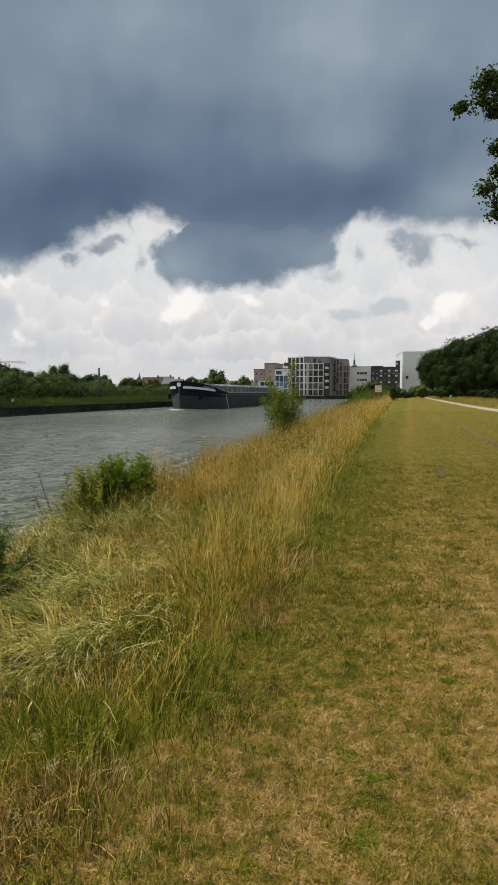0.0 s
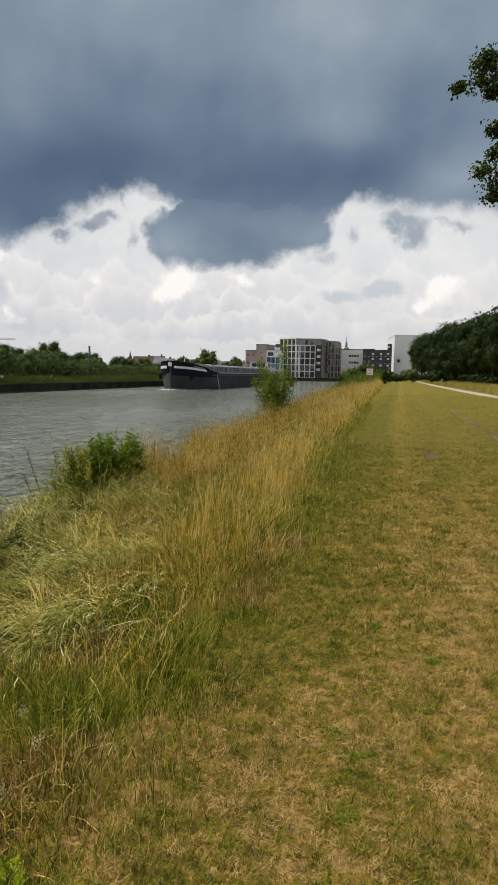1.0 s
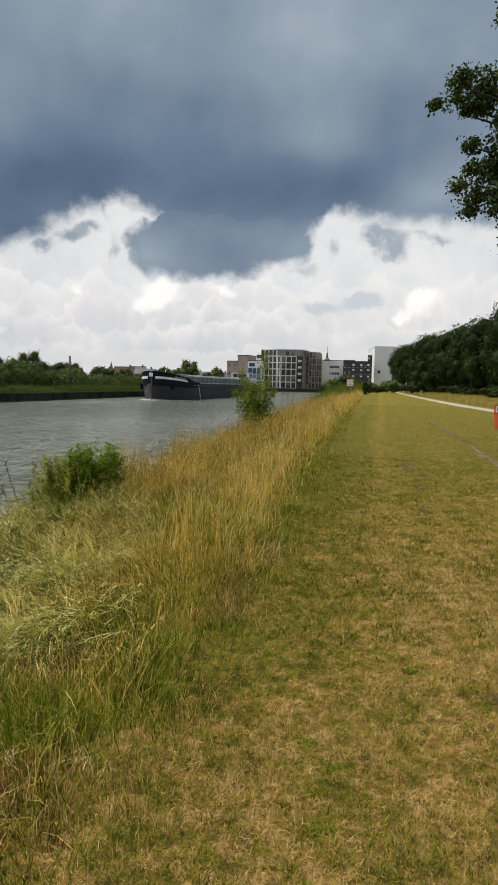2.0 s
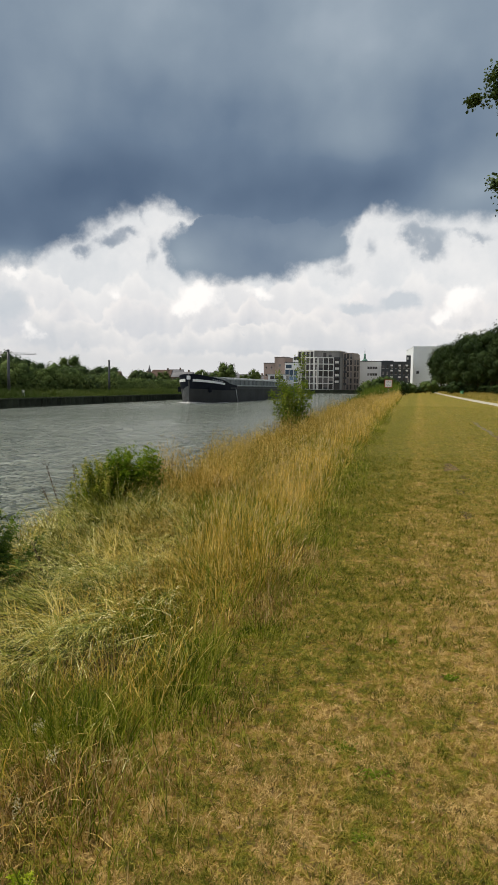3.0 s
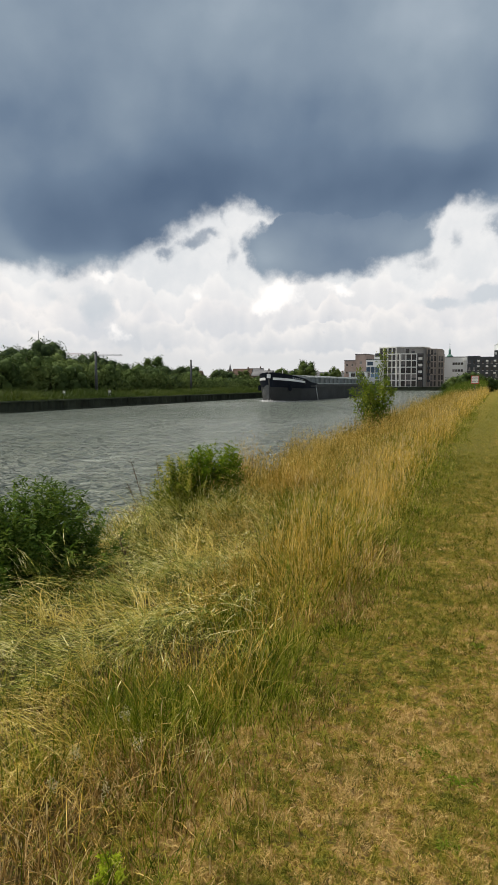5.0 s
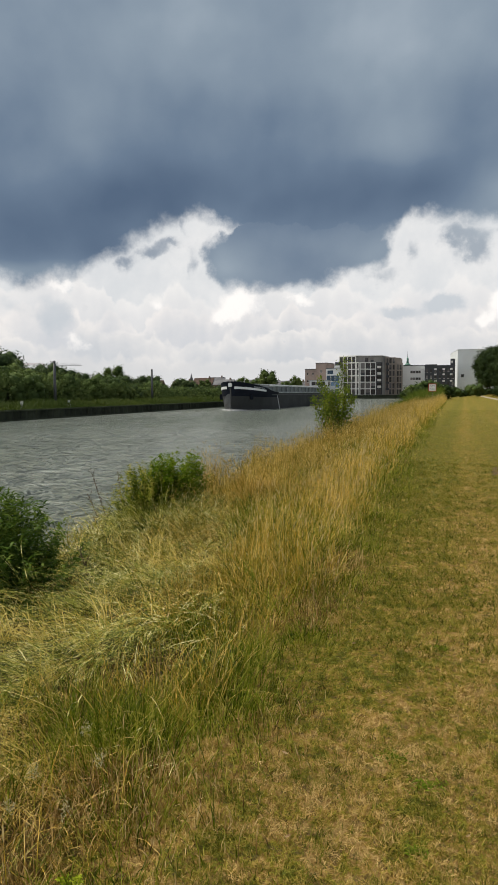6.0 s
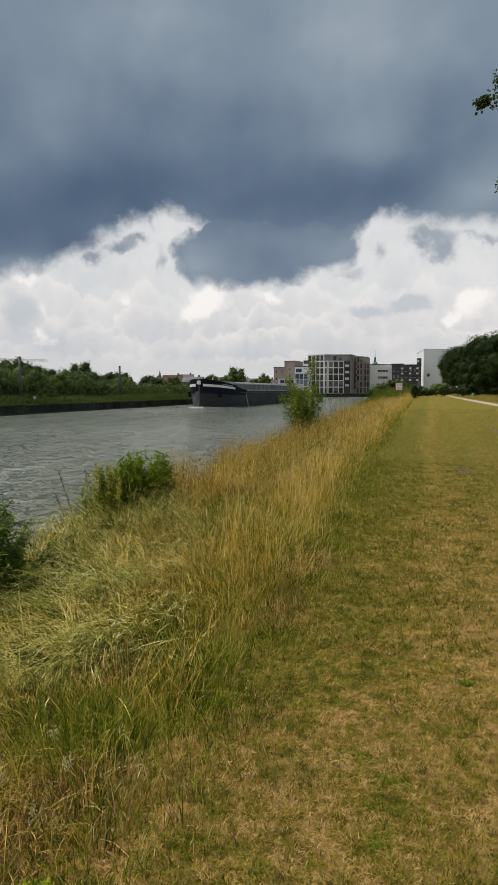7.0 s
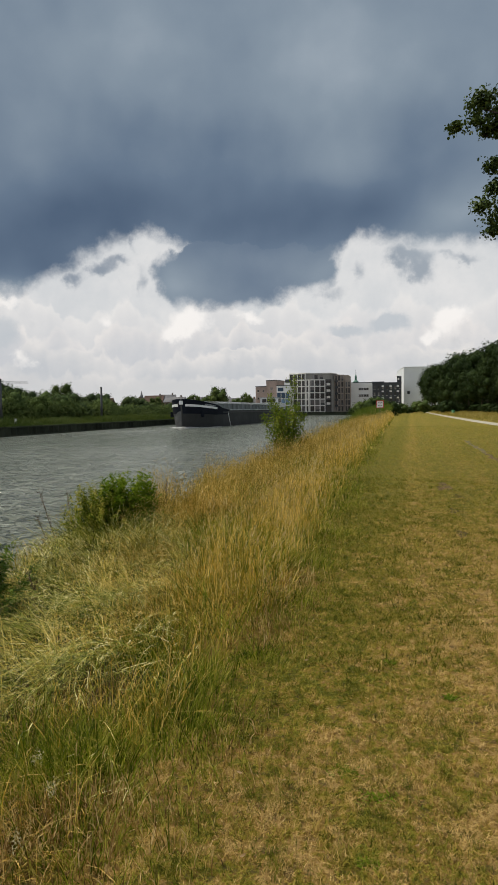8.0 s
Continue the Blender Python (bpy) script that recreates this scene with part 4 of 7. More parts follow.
def fallen_straw():
    """Pale stems broken down in heaps: before the standing grass, below the scrub and at the foot of the slope."""
    sets = []
    # middle, spread, bundles, heading, length, lift
    for mx, my, rx, ry, bundles, head, long, up in ((-1.50, 5.3, 0.25, 0.6, 22, -0.9, 0.34, 0.16), (-1.95, 6.2, 0.35, 0.5, 36, 2.6, 0.40, 0.22), (-2.4, 3.3, 0.3, 0.45, 34, -1.2, 0.40, 0.10), (-2.7, 4.0, 0.45, 0.25, 36, 2.9, 0.5, 0.20),
                                                    (-2.8, 5.7, 0.45, 0.4, 26, 2.3, 0.5, 0.18), (-3.3, 7.2, 0.6, 0.6, 34, 2.6, 0.5, 0.3), (-1.25, 7.2, 0.15, 1.2, 20, -0.3, 0.30, 0.10), (-2.1, 2.7, 0.22, 0.3, 26, -2.0, 0.42, 0.07), (-1.75, 2.15, 0.15, 0.25, 14, -2.0, 0.32, 0.05)):
        bx, by = rng.normal(mx, rx, bundles), rng.normal(my, ry, bundles)
        j = np.repeat(np.arange(bundles), 16)
        n = len(j)
        aim = head + rng.normal(0, 0.8, bundles)
        root = ground_points(bx[j] + rng.normal(0, 0.05, n), by[j] + rng.normal(0, 0.05, n))
        root[:, 2] += rng.uniform(0, up, bundles)[j] + rng.uniform(0, 0.03, n)
        sets.append(ribbons(root, long * rng.uniform(0.4, 1.2, n), rng.uniform(0.0028, 0.0062, n), aim[j] + rng.normal(0, 0.3, n), rng.normal(0.75, 0.35, bundles)[j] + rng.normal(0, 0.15, n), rng.normal(-0.6, 0.4, n), rng.uniform(0, 3.14, n), 4, curl=0.2))
    field("fallen_straw", sets, STRAW, "pale broken straw lying in heaps on the bank")


def tussock():
    """An arching mound of long grass before the weeds at the water's edge."""
    sets = []
    for mx, my, r, n, tall in ((-4.2, 8.5, 0.34, 1300, 0.75), (-3.85, 8.3, 0.4, 1300, 0.75), (-4.35, 7.9, 0.3, 800, 0.5), (-3.4, 8.4, 0.35, 800, 0.6)):
        x, y = rng.normal(mx, r * 0.6, n), rng.normal(my, r * 0.6, n)
        out = np.arctan2(y - my, x - mx) + rng.normal(0, 0.7, n)
        sets.append(ribbons(ground_points(x, y), tall * rng.uniform(0.6, 1.6, n), rng.uniform(0.007, 0.013, n), out + rng.normal(0, 0.8, n), rng.normal(1.42, 0.12, n), rng.normal(-0.35, 0.5, n), rng.uniform(0, 3.14, n), 5))
    field("arching_grass", sets, LODGED, "mound of arching half-green grass by the weeds")


def tufts():
    """Upright green grass at the foot of the slope and in tufts."""
    sets = []
    spots = [(-1.42, 2.62, 0.24, 1100, 0.29), (-1.62, 2.75, 0.2, 600, 0.3), (-1.2, 2.15, 0.16, 220, 0.20), (-1.55, 4.1, 0.22, 450, 0.40), (-1.15, 3.5, 0.25, 600, 0.24), (-1.0, 2.9, 0.25, 500, 0.17), (-1.9, 3.0, 0.3, 500, 0.32), (-0.83, 4.0, 0.16, 350, 0.14), (-2.1, 6.9, 0.22, 350, 0.5),
             (-1.9, 2.2, 0.25, 500, 0.3), (-0.75, 5.2, 0.2, 300, 0.15), (-0.8, 6.4, 0.25, 300, 0.2), (-0.75, 8.0, 0.3, 300, 0.22), (-2.6, 2.9, 0.3, 350, 0.34), (-0.7, 10.5, 0.35, 300, 0.22), (-2.9, 5.3, 0.4, 350, 0.34), (-3.6, 7.6, 0.45, 400, 0.4), (-4.9, 7.2, 0.35, 400, 0.32),
             (-2.35, 7.7, 0.16, 260, 0.55), (-2.05, 7.05, 0.26, 620, 0.62), (-2.3, 8.3, 0.25, 420, 0.6), (-1.2, 3.2, 0.3, 600, 0.26), (-2.9, 10.5, 0.3, 350, 0.55), (-2.7, 12.5, 0.35, 350, 0.55), (-3.4, 6.0, 0.2, 200, 0.3), (-1.45, 2.75, 0.2, 500, 0.30), (-1.7, 5.2, 0.18, 220, 0.42), (-2.0, 4.3, 0.16, 220, 0.3)]
    for sx, sy, r, n, tall in spots:
        x, y = rng.normal(sx, r * 0.6, n), rng.normal(sy, r * 0.6, n)
        out = np.arctan2(y - sy, x - sx) + rng.normal(0, 0.9, n)
        sets.append(ribbons(ground_points(x, y), tall * rng.uniform(0.35, 1.15, n), rng.uniform(0.004, 0.0075, n), out, rng.normal(1.4, 0.14, n), rng.normal(0.6, 0.5, n), rng.uniform(0, 3.14, n), 3))
    # a loose green fringe along the edge
    x, y = scatter(15000, -1.75, -0.5, 1.3, 9.0, lambda x, y: np.exp(-((x - edge_x(y) + 0.12) / 0.28) ** 2) * np.clip(0.4 + 0.9 * noise2(x, y, 3.3, 7.0), 0.03, 1))
    n = len(x)
    sets.append(ribbons(ground_points(x, y), rng.uniform(0.04, 0.2, n), rng.uniform(0.0035, 0.0068, n), rng.uniform(0, 6.28, n), rng.normal(1.3, 0.25, n), rng.normal(0.4, 0.6, n), rng.uniform(0, 3.14, n), 3))
    x, y = scatter(9000, -1.5, -0.4, 9.0, 40.0, lambda x, y: np.exp(-((x - edge_x(y) - 0.0) / 0.25) ** 2) * np.clip(0.5 + 0.7 * noise2(x, y, 1.9, 7.0), 0.05, 1))
    n = len(x)
    sets.append(ribbons(ground_points(x, y), rng.uniform(0.08, 0.35, n), rng.uniform(0.005, 0.012, n), rng.uniform(0, 6.28, n), rng.normal(1.3, 0.2, n), rng.normal(0.6, 0.5, n), rng.uniform(0, 3.14, n), 3))
    # low tufts in the mown grass
    low = []
    for i in range(900):
        sy = 1.5 + 10 * rng.uniform() ** 1.5
        sx = rng.uniform(-0.85, 0.235 * sy + 0.2)
        n = int(rng.uniform(30, 120))
        r = rng.uniform(0.02, 0.095)
        x, y = rng.normal(sx, r, n), rng.normal(sy, r, n)
        low.append(ribbons(ground_points(x, y, 0.003), rng.uniform(0.025, 0.07, n), rng.uniform(0.0022, 0.0042, n), rng.uniform(0, 6.28, n), rng.normal(1.0, 0.35, n), rng.normal(0.2, 0.5, n), rng.uniform(0, 3.14, n), 2))
    for i in range(620):
        sy = 4.0 + 11 * rng.uniform() ** 1.2
        sx = rng.uniform(-0.85, min(0.235 * sy + 0.2, 0.7 + 0.12 * sy)) if i % 3 else rng.uniform(-0.85, 0.3)
        n = int(rng.uniform(22, 55))
        r = rng.uniform(0.03, 0.085)
        x, y = rng.normal(sx, r * 1.3, n), rng.normal(sy, r, n)
        low.append(ribbons(ground_points(x, y, 0.003), rng.uniform(0.03, 0.085, n), rng.uniform(0.005, 0.011, n), rng.uniform(0, 6.28, n), rng.normal(1.0, 0.35, n), rng.normal(0.2, 0.5, n), rng.uniform(0, 3.14, n), 2))
    field("lawn_tufts", low, TUFT, "low olive-green tufts in the mown grass")
    field("green_tufts", sets, GREEN_GRASS, "fresh green grass in tufts along the bank")
    stubble = []
    for n, x0, x1, y0, y1, mx, wx, lo, hi in ((7500, -1.5, -0.35, 1.3, 3.3, -0.9, 0.3, 0.03, 0.12), (3800, -1.9, -0.95, 1.4, 2.45, -1.3, 0.28, 0.06, 0.24), (4200, -1.6, -0.5, 4.0, 6.2, -0.95, 0.26, 0.06, 0.24), (4500, -2.8, -1.2, 1.9, 3.8, -1.9, 0.5, 0.08, 0.25)):
        x, y = scatter(n, x0, x1, y0, y1, lambda x, y: np.exp(-((x - mx) / wx) ** 2) * np.clip(0.5 + 0.8 * noise2(x, y, 4.1, 9.0), 0.05, 1))
        n = len(x)
        stubble.append(ribbons(ground_points(x, y, 0.003), rng.uniform(lo, hi, n), rng.uniform(0.0035, 0.0075, n), rng.uniform(0, 6.28, n), rng.normal(1.2, 0.3, n), rng.normal(0.7, 0.6, n), rng.uniform(0, 3.14, n), 2))
    x, y = scatter(5000, -2.5, -1.0, 1.2, 2.9, lambda x, y: np.clip((-1.02 - x) / 0.3, 0, 1) * np.clip((y + 0.9 * x + 1.3) / 0.3, 0, 1) * np.clip(0.6 + 0.8 * noise2(x, y, 4.7, 5.0), 0.08, 1))
    n = len(x)
    ripe = ribbons(ground_points(x, y, 0.003), rng.uniform(0.10, 0.34, n), rng.uniform(0.0035, 0.007, n), flow(x, y) + rng.normal(0, 0.9, n), rng.normal(0.9, 0.4, n), rng.normal(-0.1, 0.5, n), rng.uniform(0, 3.14, n), 4)
    field("ripe_stubble", [ripe], RUSSET, "golden brown half-flattened grass at the foot of the slope")
    field("dead_grass", stubble, DEAD_GRASS, "dead reddish-brown grass stubble at the lawn's edge")


def surroundings():
    """Coarser grass on the same bank and lawn to either side and behind."""
    x, y = scatter(12000, -1.0, 9.0, -14, 1.4)
    x2, y2 = scatter(14000, -0.5, 9.0, 1.4, 40, lambda x, y: (x > 0.235 * y + 0.25) * np.clip(14 / (y + 6), 0, 1))
    x, y = np.concatenate((x, x2)), np.concatenate((y, y2))
    n = len(x)
    field("outer_mown_grass", [ribbons(ground_points(x, y, 0.003), rng.uniform(0.02, 0.06, n), rng.uniform(0.008, 0.02, n), rng.uniform(0, 6.28, n), rng.uniform(0.3, 1.4, n), rng.uniform(-0.4, 0.8, n), rng.uniform(0, 3.14, n), 2)], LAWN, "short mown grass around the towpath")
    x, y = scatter(17000, -5.6, -0.9, -16, 3.2, lambda x, y: (x < edge_x(y) - 0.1) * (y < np.maximum(-x * 0.62 - 1.5, 0.3)) * 1.0)
    n = len(x)
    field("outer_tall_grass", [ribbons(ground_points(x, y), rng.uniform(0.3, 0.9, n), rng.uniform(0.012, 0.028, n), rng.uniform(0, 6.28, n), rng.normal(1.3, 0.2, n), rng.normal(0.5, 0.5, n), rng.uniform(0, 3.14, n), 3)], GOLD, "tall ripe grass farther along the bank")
    x, y = scatter(20000, -5.6, -0.95, -0.2, 3.4, lambda x, y: np.clip((edge_x(y) - x) / 0.3, 0, 1) * (y < -x * 0.62 + 0.05) * (y > np.maximum(-x * 0.62 - 1.75, 0.05)))
    n = len(x)
    field("low_bank_grass", [ribbons(ground_points(x, y), rng.uniform(0.12, 0.36, n), rng.uniform(0.005, 0.012, n), rng.uniform(0, 6.28, n), rng.normal(1.1, 0.3, n), rng.normal(0.1, 0.5, n), rng.uniform(0, 3.14, n), 3)], RUSSET, "low half-flattened grass on the bank")


surroundings()
short_grass()
tall_grass()
lodged_grass()
fallen_straw()
tussock()
tufts()


# ---- trees, shrubs and weeds ----
def crown_arrays(lobes, clumps, per, clump_r, leaf, flat=0.5, hollow=0.45, broad=False):
    """Leaves in many small clumps spread through the outer part of ellipsoid lobes (centre, radii, share)."""
    share = np.array([l[2] for l in lobes], float)
    pick = rng.choice(len(lobes), clumps, p=share / share.sum())
    c0 = np.array([l[0] for l in lobes])[pick]
    r0 = np.array([l[1] for l in lobes])[pick]
    d = rng.normal(size=(clumps, 3))
    d /= np.linalg.norm(d, axis=1, keepdims=True)
    depth = hollow + (1.06 - hollow) * rng.uniform(size=(clumps, 1)) ** 0.6
    bulge = 1 + 0.16 * np.sin(d[:, :1] * 5 + c0[:, :1]) + 0.14 * np.sin(d[:, 1:2] * 6.3 + 1) + 0.1 * np.sin(d[:, 2:] * 7 + c0[:, 1:2])
    bulge = np.minimum(bulge, 1.08)
    centre = c0 + d * r0 * depth * bulge
    where = np.repeat(np.arange(clumps), per)
    n = len(where)
    size = clump_r * rng.uniform(0.5, 1.25, (clumps, 1))[where]
    off = rng.normal(size=(n, 3)) * size * np.array([1, 1, 0.7]) * 0.6
    norm = rng.normal(size=(n, 3)) + d[where] * 0.7 + np.array([0, 0, flat])
    norm /= np.linalg.norm(norm, axis=1, keepdims=True)
    return (round_leaves if broad else leaves)(centre[where] + off, norm, leaf * rng.uniform(0.55, 1.25, n), 0.68 if broad else 0.62), centre


def dense_crown(wide, low, tall, count, leaf, lobes=18):
    """A closed crown: leaves set over many rounded boughs, thinning to an uneven outline, round a dark inside."""
    mid, high = (low + tall) / 2, (tall - low) / 2
    c, r = [], []
    for i in range(lobes):
        a = i * 2.4 + rng.uniform(-0.3, 0.3)
        h = -0.85 + 1.72 * (i + 0.5) / lobes
        out = math.sqrt(max(0.0, 1 - h * h)) * rng.uniform(0.45, 0.72)
        c.append((math.cos(a) * wide * out, math.sin(a) * wide * out, mid + h * high * 0.74))
        r.append(wide * rng.uniform(0.24, 0.46))
    c, r = np.array(c), np.array(r)
    pick = rng.choice(lobes, count, p=r ** 2 / (r ** 2).sum())
    d = rng.normal(size=(count, 3))
    d /= np.linalg.norm(d, axis=1, keepdims=True)
    swell = 1 + 0.16 * np.sin(d[:, :1] * 6 + pick[:, None]) + 0.12 * np.sin(d[:, 1:2] * 9 + pick[:, None] * 2.0) + 0.10 * np.sin(d[:, 2:] * 11)
    pts = c[pick] + d * r[pick][:, None] * swell * np.minimum(rng.normal(0.95, 0.13, (count, 1)), 1.12) * np.array([1, 1, 0.85])
    norm = d + rng.normal(size=(count, 3)) * 0.6
    norm /= np.linalg.norm(norm, axis=1, keepdims=True)
    v, s, l, t = leaves(pts, norm, leaf * rng.uniform(0.55, 1.3, count), 0.65)
    inner = bmesh.new()
    for k in range(lobes):
        bmesh.ops.create_icosphere(inner, subdivisions=1, radius=float(r[k]) * 0.74, matrix=Matrix.Translation(c[k]))
    iv = np.array([x.co[:] for x in inner.verts])
    il = np.array([x.index for f in inner.faces for x in f.verts])
    sizes = np.full(len(inner.faces), 3)
    inner.free()
    return (np.concatenate((v, iv)), np.concatenate((s, sizes)), np.concatenate((l, il + len(v))), np.concatenate((t, np.zeros(len(iv))))), pts[rng.integers(count, size=60)]


def make_tree(name, label, at, tall, wide, low, mat, clumps, per, clump_r, leaf, lobes=None, trunk_r=None, group="", limbs=7, lean=(0, 0), dense=0, hollow=0.45, broad=False):
    """A tapered trunk with limbs under a crown of many leaves."""
    tree = thing(name, label, "tree", at, 0, group)
    trunk_r = trunk_r or tall * 0.018
    mid = (low + tall) / 2
    if lobes is None and not dense:
        lobes = [((lean[0], lean[1], mid), (wide, wide, (tall - low) / 2), 3.0)]
        for i in range(5):
            a = i * 1.26 + rng.uniform(0, 0.8)
            lobes.append(((math.cos(a) * wide * 0.55, math.sin(a) * wide * 0.55, low + (tall - low) * rng.uniform(0.22, 0.8)), (wide * 0.55, wide * 0.55, (tall - low) * 0.24), 1.0))
    arrays, centre = dense_crown(wide, low, tall, dense, leaf) if dense else crown_arrays(lobes, clumps, per, clump_r, leaf, hollow=hollow, broad=broad)
    bm = tube([(0, 0, -0.3), (0.02 * tall * 0.1, 0, low * 0.6), (lean[0] * 0.4, lean[1] * 0.4, mid), (lean[0] * 0.7, lean[1] * 0.7, tall * 0.86)], [trunk_r * 1.25, trunk_r, trunk_r * 0.6, trunk_r * 0.15], 8)
    for i in range(limbs):
        end = centre[rng.integers(len(centre))]
        z0 = min(max(low * 0.8, end[2] * 0.62), tall * 0.75)
        f = z0 / tall
        root = Vector((lean[0] * f * 0.7, lean[1] * f * 0.7, z0))
        end = Vector(end)
        bend = root.lerp(end, 0.5) + Vector((0, 0, 0.06 * tall))
        tube([root, bend, end], [trunk_r * 0.42, trunk_r * 0.25, trunk_r * 0.07], 5, bm)
    part("trunk", bm, BARK, tree)
    part("crown", bulk("crown", *arrays[:3], mat, arrays[3], smooth=False), None, tree)
    return tree


def overhanging_tree():
    """The tree whose branches reach into view beside the path."""
    lobes = [((0.6, 0.2, 7.2), (2.6, 2.8, 3.6), 9.0), ((0.4, 0, 4.6), (1.9, 1.6, 0.9), 2.0)]
    # boughs on the canal side: out from the trunk, height, half width, half height
    for out, high, w, h in ((2.35, 8.05, 0.42, 0.42), (2.62, 7.85, 0.16, 0.20), (2.3, 7.1, 0.42, 0.36), (2.85, 6.72, 0.46, 0.42), (3.32, 6.86, 0.22, 0.20), (3.12, 6.45, 0.34, 0.20), (3.42, 6.56, 0.14, 0.10), (3.72, 6.57, 0.16, 0.05),
                            (2.5, 6.25, 0.36, 0.40), (2.15, 5.7, 0.50, 0.60), (2.62, 5.72, 0.26, 0.26), (3.08, 5.84, 0.20, 0.09), (2.75, 5.35, 0.34, 0.32), (3.02, 5.48, 0.18, 0.13), (3.28, 5.10, 0.18, 0.09), (2.95, 4.98, 0.32, 0.22),
                            (2.55, 4.85, 0.40, 0.30), (2.2, 4.75, 0.40, 0.42), (3.05, 4.72, 0.16, 0.08), (2.38, 4.28, 0.13, 0.28), (2.28, 3.75, 0.10, 0.30), (1.9, 4.1, 0.3, 0.5)):
        lobes.append(((-out + 0.10, 0.15 * math.sin(out * 9), high), (w * 0.88, 0.5 * w + 0.16, h * 0.88), 4.6 * (w + 0.05) * (h + 0.05) + 0.10))
    make_tree("overhanging_tree", "leafy dark green tree with branches reaching over the grass", (4.75, 12.0, 0), 10.8, 3.2, 3.0, OAK_LEAF, 2600, 13, 0.115, 0.064, lobes, 0.16, limbs=60, hollow=0.05, broad=True)


def woods():
    kinds = []
    for i in range(5):
        tall = (15.6, 16.2, 14.4, 15.4, 15.6)[i]
        kinds.append(make_tree("woodland_tree", "tall dark green tree at the edge of the wood", (22 + (i % 2) * 2, 99 + 9.5 * i, 0.2), tall, 5.6, 0.7 + 0.2 * i, WOOD_LEAF, 0, 0, 0, 0.38, group="trees of the wood", dense=8500))
    under = make_tree("understorey_shrub", "dark shrub under the trees of the wood", (23.5, 104, 0.1), 3.8, 2.2, 0.0, WOOD_LEAF, 0, 0, 0, 0.42, group="undergrowth of the wood", limbs=2, dense=750)
    spots = []
    for y, x in ((91, 27), (148, 22.5), (156, 25), (165, 21.5), (174, 24), (184, 20.5), (194, 23), (204, 19.5), (216, 22), (228, 18.5), (240, 21), (254, 17.5), (268, 20), (284, 16.8), (302, 19)):
        spots.append((x, y))
    for y in range(90, 300, 8):
        s = rng.uniform(0.5, 0.8)
        copy_thing(under, pose(np.interp(y, [90, 170, 300], [21.5, 21.0, 16.5]) + rng.uniform(-1.5, 2.5), y + rng.uniform(-2, 2), 0.1, 0, 0, rng.uniform(0, 360)) @ Matrix.Diagonal((s * 1.5, s * 1.5, s, 1)))
    for y in range(84, 300, 7):
        copy_thing(under, pose(np.interp(y, [84, 170, 300], [28, 27, 22]) + rng.uniform(-1.5, 2.5), y + rng.uniform(-2, 2), 0.1, 0, 0, rng.uniform(0, 360)) @ Matrix.Diagonal((1.4, 1.4, 0.9, 1)))
    for y in range(78, 300, 9):
        copy_thing(under, pose(np.interp(y, [84, 170, 300], [35, 33, 27]) + rng.uniform(-1.5, 1.5), y + rng.uniform(-2, 2), 0.1, 0, 0, rng.uniform(0, 360)) @ Matrix.Diagonal((2.0, 2.0, 1.3, 1)))
    for y in range(96, 310, 21):
        spots.append((33 + 3 * math.sin(y), y + 3))
    for i, (x, y) in enumerate(spots):
        k = kinds[i % 5]
        s = rng.uniform(0.93, 1.05) * np.interp(y, [91, 148, 184, 300], [14.0, 16.2, 18.6, 20.5]) / (15.6, 16.2, 14.4, 15.4, 15.6)[i % 5]
        copy_thing(k, pose(x, y, 0.2, 0, 0, rng.uniform(0, 360)) @ Matrix.Diagonal((s, s, s, 1)))


